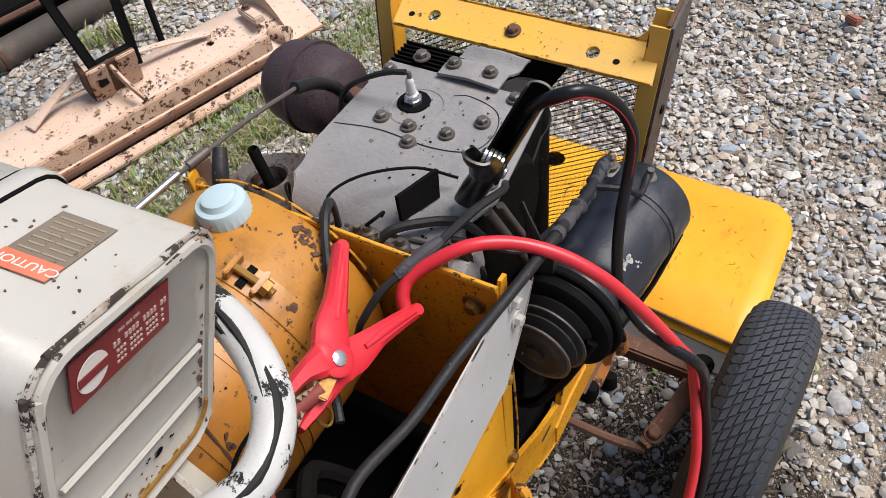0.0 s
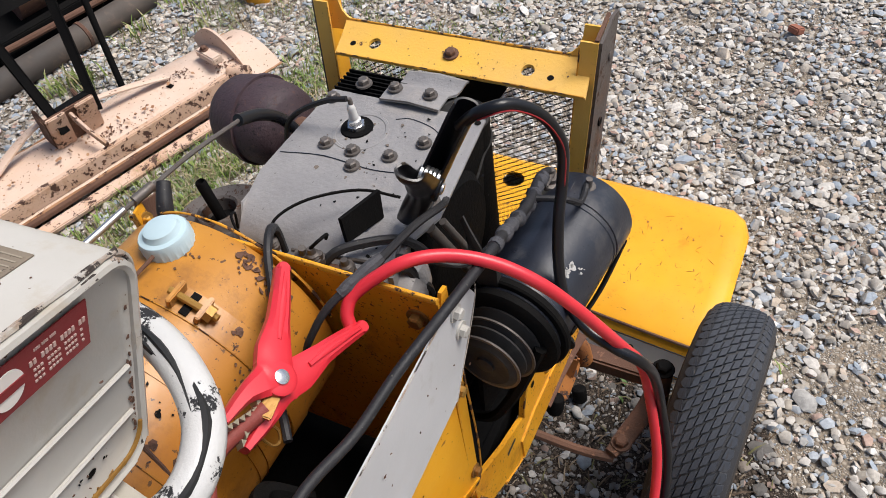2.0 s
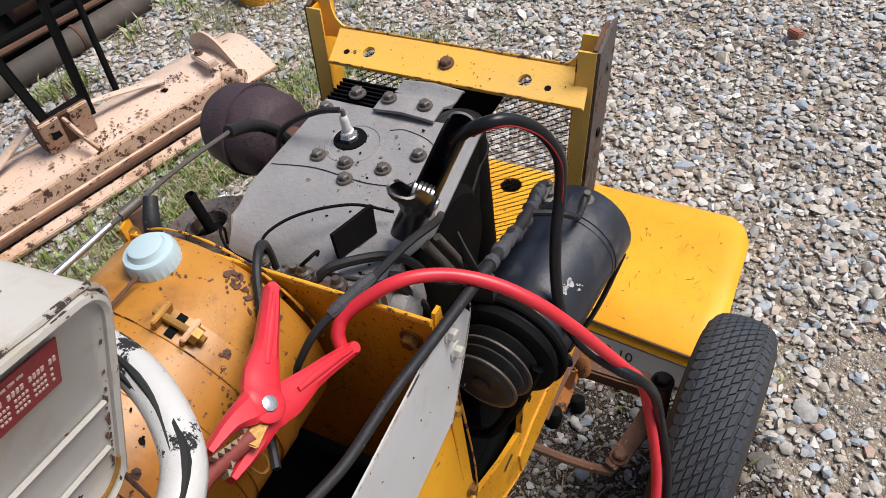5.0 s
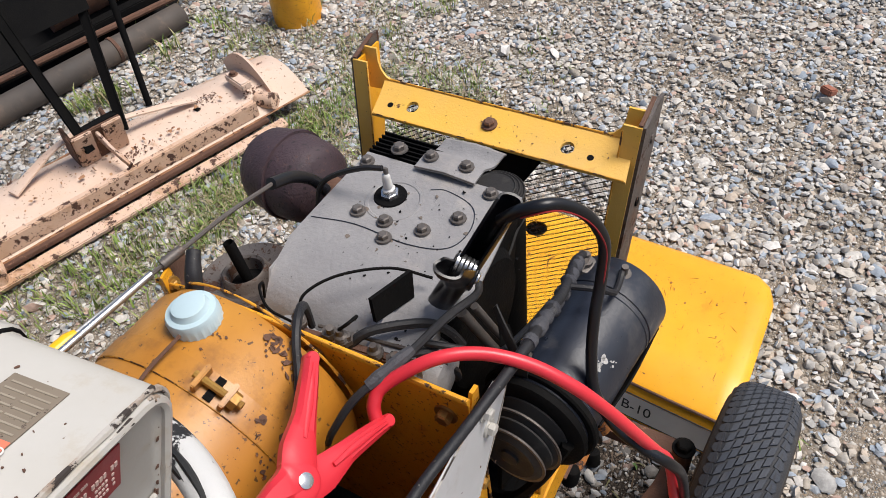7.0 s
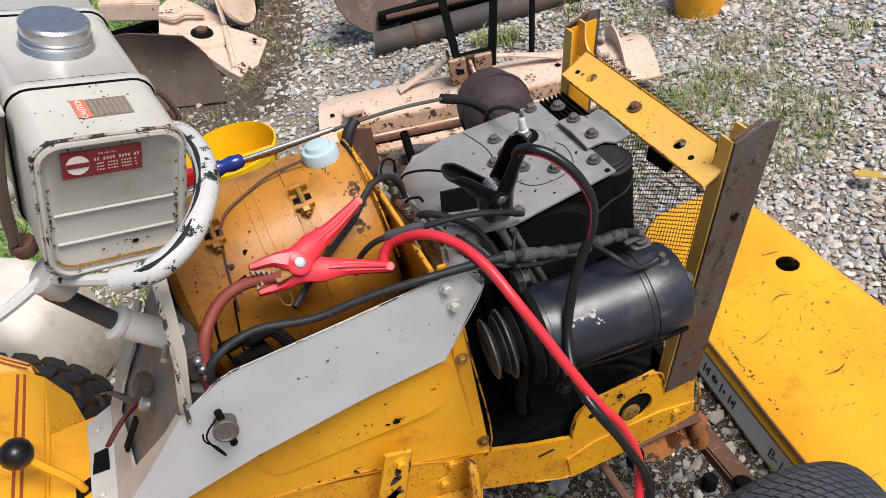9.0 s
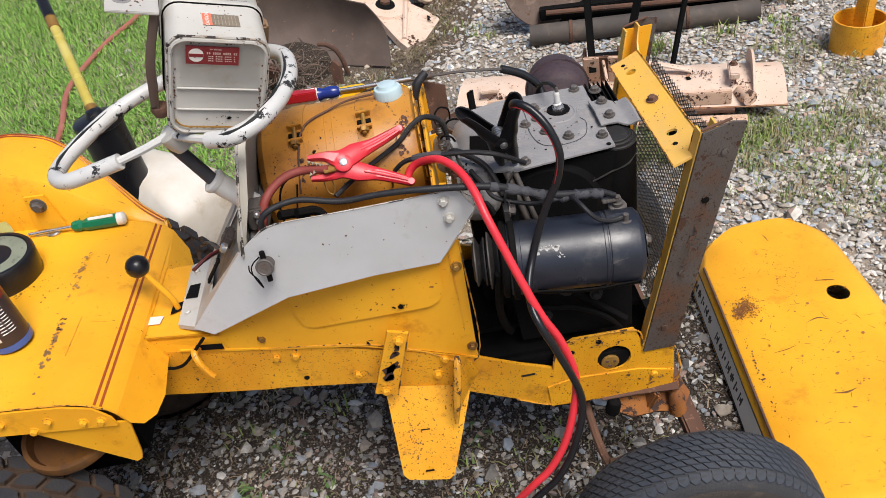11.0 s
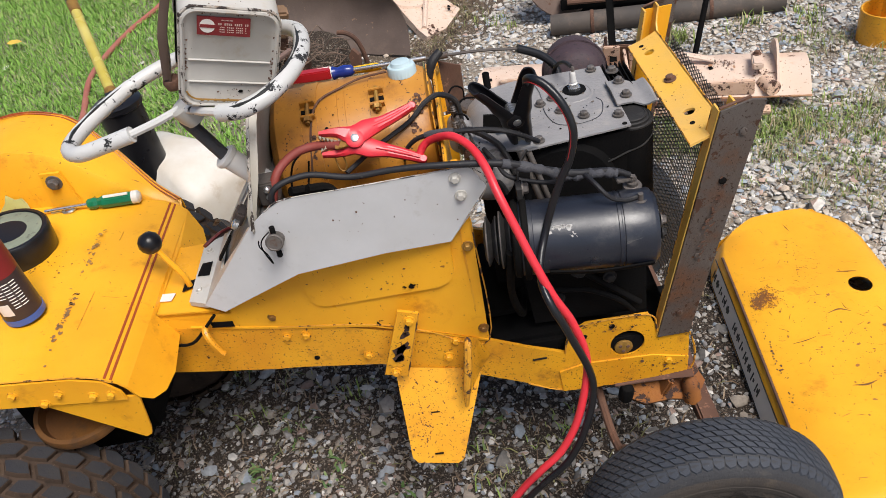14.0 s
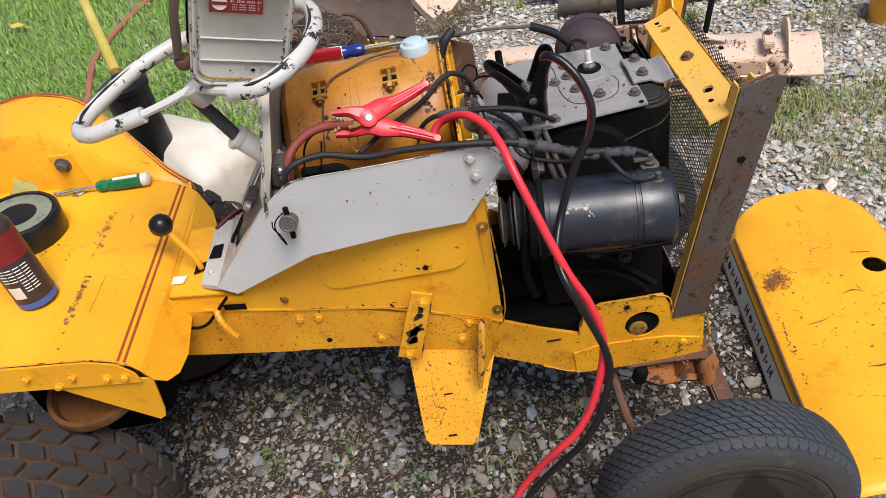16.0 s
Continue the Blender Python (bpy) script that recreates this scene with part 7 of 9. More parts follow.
def clamp(pivot, jaws, handles, side_dir, material, label, wide, flat, spring, channel=False):
    """A spring clamp of two pressed halves: wide gives the breadth of a half from jaw to handle."""
    s = V(side_dir).normalized()
    pv = V(pivot)
    cl = part("clamp", lathe(bmesh.new(), pv - s * (flat / 2 + 0.003), s, [(0, 0.012), (0.0015, 0.0145), (flat + 0.0045, 0.0145), (flat + 0.006, 0.012)], 24), material, jump, label)
    part("rivet", lathe(bmesh.new(), pv - s * (flat / 2 + 0.006), s, [(0, 0.003), (0.001, 0.0062), (flat + 0.011, 0.0062), (flat + 0.012, 0.003)], 16), CHR, cl, "bright steel rivet")
    mid = (V(jaws[0]) + V(jaws[1])) / 2
    for q, (j, h) in enumerate(zip(jaws, handles)):
        j, h = V(j), V(h)
        off = (j - mid)
        line = [j, lerp(j, pv, 0.5) + off * 0.45, pv + off * 0.45, lerp(pv, h, 0.22) + off * 0.35, lerp(pv, h, 0.5) + off * 0.1, lerp(pv, h, 0.8), h]
        out = off.normalized()
        if channel:
            ft, ln = flat - 0.003 * q, spline(line, 3)
            wl = [float(np.interp(k / (len(ln) - 1), np.linspace(0, 1, len(wide)), wide)) for k in range(len(ln))]
            wl[-2:] = [wl[-2] * 0.92, wl[-1] * 0.62]
            rows = [[p + s * (ft / 2 * math.sin(g)) + out * (b * (0.5 * math.cos(g) if g * g < 2.5 else 0.5 * math.cos(g) * 1.6)) for g in np.linspace(-2.1, 2.1, 13)] for p, b in zip(ln, wl)]
            hf = strip(bmesh.new(), rows, 0.0024)
            part("half", hf, material, cl)
        else:
            part("half", ribbon(bmesh.new(), line, wide, s, flat - 0.003 * q, 6), material, cl)
            part("handle_tip", lathe(bmesh.new(), h - s * flat / 2.3, s, [(0, wide[-1] * 0.40), (flat * 0.1, wide[-1] * 0.5), (flat * 0.77, wide[-1] * 0.5), (flat * 0.87, wide[-1] * 0.40)], 18), material, cl)
        for e in (() if channel else (-1, 1)):
            lip = [p + s * e * (flat / 2 - 0.0005) for p in (lerp(pv, h, 0.3) + off * 0.25, lerp(pv, h, 0.6) + off * 0.05, lerp(pv, h, 0.95))]
            part("pressed_rib", ribbon(bmesh.new(), lip, [0.004, 0.006, 0.003], s, 0.003, 4), material, cl)
        ax, up = pv - j, (mid - j).normalized()
        teeth = bmesh.new()
        for i in range(6):
            c = j + ax * (0.02 + 0.105 * i) + up * (0.0045 + 0.0006 * i)
            slab(teeth, [c - ax * 0.05 - s * 0.006, c + ax * 0.05 - s * 0.006, c + up * 0.0055 - s * 0.006], s * 0.012)
        part("teeth", teeth, TOOTH, cl, "pale plated saw teeth")
    hm = (V(handles[0]) + V(handles[1])) / 2
    coil = bmesh.new()
    for i in range(5):
        lathe(coil, pv + (hm - pv).normalized() * spring[0] + s * (0.0042 * i - 0.0105), s, [(0, spring[1] - 0.0012), (0.0006, spring[1]), (0.0032, spring[1]), (0.0038, spring[1] - 0.0012)], 22)
    part("spring", coil, CHR, cl, "bright steel coil spring")
    return cl


TOOTH = surf("dull_plated_teeth", (0.50, 0.45, 0.34), (0.36, 0.30, 0.20), 0.45, 0.4, bump=0.1)
clamp((-0.511, -0.097, 0.8715), [(-0.563, -0.091, 0.889), (-0.565, -0.101, 0.858)], [(-0.419, -0.044, 0.882), (-0.415, -0.107, 0.822)], (0.17, -0.666, 0.715), RPVC, "red plastic spring clamp biting a lead", [0.007, 0.014, 0.031, 0.029, 0.019, 0.0155, 0.0125], 0.016, (0.008, 0.0065))
clamp((-0.267, -0.109, 0.868), [(-0.271, -0.080, 0.812), (-0.249, -0.083, 0.812)], [(-0.321, -0.128, 0.935), (-0.242, -0.148, 0.953)], (0.12, -0.93, -0.34), BPVC, "glossy black spring clamp on the engine", [0.010, 0.018, 0.034, 0.030, 0.022, 0.021, 0.019], 0.021, (0.012, 0.0105), True)

# ---- chemical can ----
can = thing("metal_can", (-0.66, 0.0, 1.0), "white painted metal can with a red label and rusty seams", "can")
cr_ = Matrix(((0.911, -0.171, 0.375), (0.226, 0.968, -0.108), (-0.345, 0.183, 0.921)))
cc = V((-0.6434, -0.1185, 1.041))


def on_can(x, y, z):
    return cc + cr_ @ V((x, y, z))


def rounded(w, h, r, y, n=5):
    out = []
    for cx, cz, a0 in ((w - r, h - r, 0), (-w + r, h - r, 90), (-w + r, -h + r, 180), (w - r, -h + r, 270)):
        for i in range(n + 1):
            a = radians(a0 + 90 * i / n)
            out.append(on_can(cx + r * math.cos(a), y, cz + r * math.sin(a)))
    return out


def shell(bm, rings):
    vs = [[bm.verts.new(p) for p in r] for r in rings]
    for x, y in zip(vs, vs[1:]):
        for i in range(len(x)):
            bm.faces.new((x[i], x[(i + 1) % len(x)], y[(i + 1) % len(x)], y[i]))
    bm.faces.new(vs[0]), bm.faces.new(vs[-1][::-1])
    return bm


W_, H_ = 0.066, 0.077
part("body", shell(bmesh.new(), [rounded(W_ - 0.009, H_ - 0.009, 0.017, 0.003), rounded(W_ - 0.006, H_ - 0.006, 0.02, 0.0), rounded(W_ - 0.003, H_ - 0.003, 0.02, 0.0), rounded(W_, H_, 0.022, 0.004), rounded(W_, H_, 0.022, 0.086), rounded(W_ + 0.003, H_ + 0.003, 0.022, 0.089), rounded(W_ + 0.003, H_ + 0.003, 0.022, 0.098), rounded(W_, H_, 0.022, 0.101), rounded(W_, H_, 0.022, 0.236), rounded(W_ + 0.003, H_ + 0.003, 0.022, 0.239), rounded(W_ + 0.003, H_ + 0.003, 0.022, 0.246), rounded(W_, H_, 0.022, 0.249), rounded(W_, H_, 0.022, 0.33), rounded(W_ - 0.01, H_ - 0.01, 0.02, 0.334)]), WHT, can, "", 50)
for y in (0.0875, 0.0995, 0.2375, 0.2475):
    part("band_line", tube(bmesh.new(), rounded(W_ + 0.0012, H_ + 0.0012, 0.022, y), 0.0013, 5, 1, True, True), BLK, can)
part("rim_seam", tube(bmesh.new(), rounded(W_ - 0.0045, H_ - 0.0045, 0.02, -0.0005), 0.003, 6, 1, True, True), WHT, can)
part("rust_seam", tube(bmesh.new(), [p + cr_ @ V((0, -0.0005, 0.0045)) for p in rounded(W_ - 0.0085, H_ - 0.0085, 0.018, -0.001)[13:24]], 0.0014, 5, 1, False, True), GOLD, can, "rusty brown bottom seam")
for z in (-0.002, -0.036):
    part("pressed_rib", tube(bmesh.new(), [on_can(-W_ + 0.012, 0.001, z), on_can(W_ - 0.012, 0.001, z)], 0.0017, 6, 2), WHT, can)
rc_ = rounded(W_ - 0.0005, H_ - 0.0005, 0.0215, 0.0015)
edge_wear(can, rc_ + rc_[:1], WEDGE, 0.0024)
rc_ = rounded(W_ - 0.0045, H_ - 0.0045, 0.02, -0.0005)
edge_wear(can, rc_ + rc_[:1], WEDGE, 0.0034, "rusty_edge")
chips(can, on_can(0, 0.0006, -0.05), cr_ @ V((0.05, 0, 0)), cr_ @ V((0, 0, 0.02)), 12, 0.0011, RUSTM, "rust_spot", 53)
chips(can, on_can(0.0, 0.06, H_ + 0.0003), cr_ @ V((0, 0.08, 0)), cr_ @ V((-0.05, 0, 0)), 26, 0.0010, RUSTM, "rust_spot", 54)
for k, (x_, z_, u_, v_, n_, s_) in enumerate(((0.059, -0.02, 0.004, 0.05, 40, 0.0026), (0.0, -0.069, 0.05, 0.004, 34, 0.0028), (-0.058, 0.0, 0.003, 0.05, 26, 0.0016), (0.01, -0.048, 0.02, 0.006, 7, 0.003), (0.0, 0.068, 0.05, 0.003, 18, 0.0018))):
    chips(can, on_can(x_, 0.0022, z_), cr_ @ V((u_, 0, 0)), cr_ @ V((0, 0, v_)), n_, s_, GOLD if k in (1,) else (BLK if k == 3 else RUSTM), "rust_spot", 200 + k)
LABT = surf("worn_label_print", (0.52, 0.42, 0.38), (0.40, 0.26, 0.23), 0.5, bump=0.03)
lab = part("label", slab(bmesh.new(), [on_can(-0.0425, 0.0012, 0.0365), on_can(0.0255, 0.0012, 0.0365), on_can(0.0255, 0.0012, 0.0635), on_can(-0.0425, 0.0012, 0.0635)], cr_ @ V((0, -0.0008, 0))), DECR, can, "dark red label with white bars and a disc")
part("white_disc", lathe(bmesh.new(), on_can(-0.0295, 0.0001, 0.05), cr_ @ V((0, -1, 0)), [(0, 0.0098), (0.0004, 0.0098)], 24), DECW, lab)
part("disc_bar", box(bmesh.new(), on_can(-0.0295, -0.0006, 0.05), (0.019, 0.0006, 0.0045), cr_), DECR, lab)
for z, x0, x1, h in ((0.0592, -0.012, 0.004, 0.0018), (0.0535, -0.016, 0.0235, 0.0038), (0.0488, -0.014, 0.021, 0.0018), (0.0455, -0.014, 0.021, 0.0016), (0.0422, -0.014, 0.0215, 0.0016)):
    n = 15
    for i in range(n):
        if (i * 7 + int(z * 9000)) % 5 == 0:
            continue
        a = x0 + (x1 - x0) * i / n
        part("bar", box(bmesh.new(), on_can(a + (x1 - x0) / n * 0.42, 0.0001, z), ((x1 - x0) / n * 0.62, 0.0006, h * 0.72), cr_), LABT, lab)
LABK = surf("faded_label_print", (0.30, 0.26, 0.20), (0.22, 0.18, 0.13), 0.6, bump=0.03)
pl_ = part("caution_label", slab(bmesh.new(), [on_can(-0.018, 0.030, H_ + 0.0004), on_can(0.030, 0.030, H_ + 0.0004), on_can(0.030, 0.060, H_ + 0.0004), on_can(-0.018, 0.060, H_ + 0.0004)], cr_ @ V((0, 0, 0.0006))), DECB, can, "weathered brown caution label with an orange strip")
part("orange_strip", slab(bmesh.new(), [on_can(-0.018, 0.030, H_ + 0.0012), on_can(-0.006, 0.030, H_ + 0.0012), on_can(-0.006, 0.060, H_ + 0.0012), on_can(-0.018, 0.060, H_ + 0.0012)], cr_ @ V((0, 0, 0.0005))), DECO, pl_)
for i in range(7):
    for j, (y_, l_) in enumerate(((0.0385, 0.012), (0.0515, 0.011 - 0.003 * (i % 3 == 1)))):
        part("bar", box(bmesh.new(), on_can(-0.002 + 0.0045 * i, y_, H_ + 0.0012), (0.0011, l_, 0.0004), cr_), LABK, pl_)


def lettering(name, text, m, size, material, parent):
    cu = bpy.data.curves.new(name, "FONT")
    cu.body, cu.size, cu.extrude, cu.align_x, cu.align_y = text, size, 0.0002, "CENTER", "CENTER"
    tmp = new("tmp", cu)
    me = bpy.data.meshes.new_from_object(tmp.evaluated_get(bpy.context.evaluated_depsgraph_get()))
    bpy.data.objects.remove(tmp, do_unlink=True)
    me.transform(Matrix.Translation(-ORIGIN[parent]) @ m)
    me.materials.clear()
    me.materials.append(material)
    ob = new(name, me)
    ob.parent = parent
    ORIGIN[ob] = ORIGIN[parent]
    return ob


lettering("lettering", "CAUTION", Matrix.Translation(on_can(-0.012, 0.045, H_ + 0.0018)) @ (cr_ @ Euler((0, 0, radians(90))).to_matrix()).to_4x4(), 0.0075, DECW, pl_)
cp = on_can(0.0, 0.172, H_)
czz = cr_ @ V((0, 0, 1))
scr = bmesh.new()
lathe(scr, cp, czz, [(0, 0.036), (0.006, 0.033), (0.008, 0.0335), (0.010, 0.032), (0.012, 0.0335), (0.014, 0.032), (0.016, 0.0325), (0.024, 0.0325), (0.0265, 0.030), (0.027, 0.01), (0.0275, 0.0)], 44)
part("screw_cap", scr, CHR, can, "shiny silver screw cap", 30)

# ---- bracket beside the can ----
bkt = thing("angle_bracket", (-0.72, -0.06, 0.9), "bent white and rusty brown steel bracket leaning on the can", "bracket")
web = strip(bmesh.new(), [[on_can(-0.074 - 0.006 * math.sin(3.1 * q) - 0.004 * q, 0.055 + w_, 0.076 - 0.150 * q) for w_ in (0.0, 0.012, 0.03, 0.045, 0.060)] for q in np.linspace(0, 1, 7)], 0.003)
part("web", web, surf("dark_brown_enamel", (0.055, 0.036, 0.028), (0.09, 0.058, 0.042), 0.45, chip=(0.16, 0.09, 0.05), chip_at=0.62, dirt=(0.03, 0.02, 0.016), dirt_at=0.55, bump=0.2), bkt, "dark brown rusty web")
part("web_fold", ribbon(bmesh.new(), [on_can(-0.079, 0.056, 0.075), on_can(-0.086, 0.056, 0.0), on_can(-0.083, 0.057, -0.072)], [0.010, 0.012, 0.008], cr_ @ V((0, 1, 0)), 0.004), surf("brown_enamel_edge", (0.11, 0.075, 0.06), (0.07, 0.045, 0.036), 0.5), bkt)
flg_ = part("flange", cut(box(bmesh.new(), on_can(-0.105, 0.088, 0.079), (0.066, 0.080, 0.004), cr_, 0.001), cyl(bmesh.new(), on_can(-0.118, 0.080, 0.06), on_can(-0.118, 0.080, 0.10), 0.0085, 20)), WHT, bkt, "chipped white top flange with a hole")
part("hole_rim", lathe(bmesh.new(), on_can(-0.118, 0.080, 0.0812), czz, [(0, 0.0085), (0.001, 0.0088), (0.001, 0.012), (0, 0.0125)], 22), ENG, flg_)
part("rusty_foot", lathe(bmesh.new(), on_can(-0.076, 0.064, -0.074), cr_ @ V((0.3, 0, -1)), [(0, 0.012), (0.006, 0.014), (0.016, 0.011), (0.02, 0.004)], 14), RUSTM, bkt)
chips(flg_, on_can(-0.105, 0.07, 0.0812), cr_ @ V((0.03, 0, 0)), cr_ @ V((0, 0.03, 0)), 12, 0.0016, RUSTM, "rust_spot", 57)

# ---- hood on the ground ----
hood = thing("tractor_hood", (0.4, 0.04, 0), "yellow sheet-metal tractor hood lying on the gravel", "hood")
def hx0(y):
    return float(np.interp(y, [-0.39, -0.165, 0.1, 0.333, 0.45], [0.178, 0.196, 0.226, 0.249, 0.262]))


hrow = []
HY = [-0.388, -0.384, -0.37, -0.34, -0.2, 0.0, 0.2, 0.34, 0.40, 0.435, 0.46, 0.475]
for y in HY:
    x0, x1 = hx0(y), 0.602 + 0.02 * y
    k = max(0, (y - 0.34) / 0.135)
    c0, c1 = x0 + 0.105 * k ** 2.4, x1 - 0.07 * k ** 2.4
    if y < -0.33:
        k2 = (-0.33 - y) / 0.058
        c1 -= 0.06 * k2 ** 2.5
        c0 += 0.004 * k2
    top = 0.094 - (0.012 * ((y + 0.388) / 0.02 - 1) ** 2 if y < -0.368 else 0)
    hrow.append([(c0 - 0.026, y, 0.008), (c0 - 0.010, y, top - 0.022), (c0, y, top - 0.006), (c0 + 0.007, y, top), (lerp((c0, 0, 0), (c1, 0, 0), 0.3).x, y, top + 0.004), (lerp((c0, 0, 0), (c1, 0, 0), 0.55).x, y, top + 0.005), (lerp((c0, 0, 0), (c1, 0, 0), 0.8).x, y, top + 0.003), (c1 - 0.025, y, top - 0.002), (c1 - 0.006, y, top - 0.012), (c1, y, top - 0.03), (c1 + 0.004, y, 0.008)])
hb_ = strip(bmesh.new(), hrow, 0.002)
shell_ = part("hood_shell", cut(hb_, cyl(bmesh.new(), (0.512, 0.165, 0.02), (0.512, 0.165, 0.2), 0.026, 28)), YEL, hood, "glossy yellow hood skin with scratches and a round hole", 45)
part("end_panel", slab(bmesh.new(), [(0.256, 0.472, 0.0), (0.63, 0.478, 0.0), (0.54, 0.478, 0.085), (0.36, 0.474, 0.085)], (0, -0.002, 0)), YEL, shell_)
part("rusty_edge", tube(bmesh.new(), [(hx0(y) + 0.0005, y, 0.0915) for y in (-0.37, -0.2, 0, 0.2, 0.34)], 0.0034, 6), RUSTM, shell_)
def side_x(y, z):
    return hx0(y) + float(np.interp(z, [0.008, 0.072, 0.088], [-0.026, -0.010, 0.0])) - 0.0012


dec = part("side_decal", strip(bmesh.new(), [[(side_x(y, z) - 0.0006, y, z) for z in (0.016, 0.043, 0.070)] for y in np.linspace(-0.37, 0.33, 15)], 0.0006), DECW, hood, "pale grey side decal with black marks and a black border")
for z in (0.014, 0.072):
    part("border", tube(bmesh.new(), [(side_x(y, z), y, z) for y in (-0.36, -0.1, 0.15, 0.36)], 0.0014, 5), DECK, dec)
for i in range(13):
    if i in (5,):
        continue
    y = 0.33 - 0.0315 * i
    for dy, hh in (((0.0075, 0.024), (-0.002, 0.010), (-0.0085, 0.024)), ((0.0075, 0.024), (-0.004, 0.009)), ((0.001, 0.022), (0.0065, 0.012), (-0.006, 0.012)))[(i * 2) % 3]:
        part("black_bar", box(bmesh.new(), (side_x(y + dy, 0.043) - 0.0010, y + dy, 0.043), (0.001, 0.0042 if hh > 0.015 else 0.006, hh), Euler((0, 0.245, -0.09)).to_matrix()), DECK, dec)
mrot = Matrix(((0, 0, -1), (-1, 0, 0), (0, 1, 0))).to_4x4()
lettering("lettering", "B-10", Matrix.Translation((side_x(-0.2, 0.043) - 0.0016, -0.205, 0.043)) @ Euler((0, 0.245, -0.09)).to_matrix().to_4x4() @ mrot, 0.034, DECK, dec)
SCR = surf("dark_scratch", (0.34, 0.15, 0.02), (0.46, 0.21, 0.02), 0.8)
rh = np.random.default_rng(61)
bm = bmesh.new()
for _ in range(110):
    x, y, l, a = rh.uniform(0.27, 0.54), rh.uniform(-0.34, 0.36), rh.uniform(0.02, 0.17) ** 2.2 + 0.0015, rh.uniform(0, 3.14)
    d = V((math.cos(a), math.sin(a), 0)) * l / 2
    f = (x - hx0(y)) / (0.602 + 0.02 * y - hx0(y))
    z = float(np.interp(f, [0, 0.02, 0.3, 0.55, 0.8, 0.94], [0.088, 0.094, 0.098, 0.099, 0.097, 0.092])) + 0.0003
    tube(bm, [V((x, y, z)) - d, V((x, y, z)) + V((rh.normal(0, 0.0007), rh.normal(0, 0.0007), 0)), V((x, y, z)) + d], [0.0002, 0.0004 + 0.0006 * (l > 0.012), 0.0002], 4, 2)
tagged(part("scratch", bm, SCR, shell_), kind="stuff")
chips(shell_, (0.40, 0.25, 0.0984), (0.10, 0, 0.003), (0, 0.10, 0), 120, 0.0013, RUSTM, "rust_speck", 62)
RSPK = surf("orange_brown_rust", (0.27, 0.105, 0.02), (0.17, 0.065, 0.02), 0.8)
chips(shell_, (0.290, 0.172, 0.0978), (0.030, -0.012, 0.0008), (0.016, 0.040, 0), 430, 0.0021, RSPK, "rust_speck", 64)
chips(shell_, (0.270, 0.160, 0.0975), (0.014, -0.004, 0.0008), (0.010, 0.026, 0), 160, 0.0030, RSPK, "rust_speck", 67)
MARK = surf("dark_brown_mark", (0.11, 0.055, 0.02), (0.20, 0.095, 0.02), 0.8, bump=0.3)
for a_, b_, c_, r_ in (((0.400, 0.089), (0.428, 0.096), (0.451, 0.085), 0.0022), ((0.356, -0.117), (0.383, -0.121), (0.407, -0.115), 0.0024), ((0.435, 0.423), (0.438, 0.404), (0.440, 0.383), 0.0014),
                       ((0.444, 0.121), (0.444, 0.100), (0.450, 0.089), 0.0010), ((0.291, 0.018), (0.320, 0.021), (0.346, 0.028), 0.0010), ((0.479, 0.216), (0.500, 0.212), (0.523, 0.208), 0.0014)):
    part("scrape_mark", tube(bmesh.new(), [(*a_, 0.0982), (*b_, 0.0986), (*c_, 0.0982)], [r_ * 0.3, r_, r_ * 0.4], 5, 5), MARK, shell_)
chips(shell_, (0.42, -0.1, 0.0988), (0.12, 0, 0.002), (0, 0.2, 0), 50, 0.0013, RUSTM, "rust_speck", 63)
chips(shell_, (0.40, -0.05, 0.0990), (0.14, 0, 0.001), (0, 0.30, 0), 70, 0.0042, surf("brown_scrape", (0.34, 0.15, 0.03), (0.26, 0.11, 0.03), 0.7), "scrape", 65)
chips(shell_, (0.24, 0.0, 0.0955), (0.012, 0, 0.001), (0.02, 0.30, 0), 50, 0.0030, RUSTM, "rust_speck", 66)

# ---- loose things on the tractor ----
def deck_at(x):
    return deck_z(x) + 0.002


tape = thing("tape_roll", (-1.21, 0.06, deck_at(-1.21)), "dusty black tape roll lying on the deck", "tape roll")
b0 = V((-1.222, 0.062, deck_at(-1.21)))
ax_ = V((0.12, 0, 1)).normalized()
part("roll", lathe(bmesh.new(), b0, ax_, [(0, 0.034), (0, 0.072), (0.004, 0.075), (0.050, 0.075), (0.054, 0.072), (0.054, 0.066), (0.051, 0.065), (0.051, 0.034)], 44), BPVC, tape, "wound black tape")
part("core", lathe(bmesh.new(), b0 + ax_ * 0.048, ax_, [(0, 0.033), (0.0, 0.062), (0.004, 0.063), (0.005, 0.061), (0.003, 0.036), (-0.03, 0.033)], 44), surf("grey_green_dusty_core", (0.22, 0.24, 0.17), (0.14, 0.16, 0.12), 0.7, dirt=(0.05, 0.05, 0.04), dirt_at=0.55, dirt_scale=40), tape, "grey-green dusty inner side")
part("hole", lathe(bmesh.new(), b0 + ax_ * 0.030, ax_, [(0, 0.0), (0.0, 0.033), (0.001, 0.0)], 30), BLK, tape)

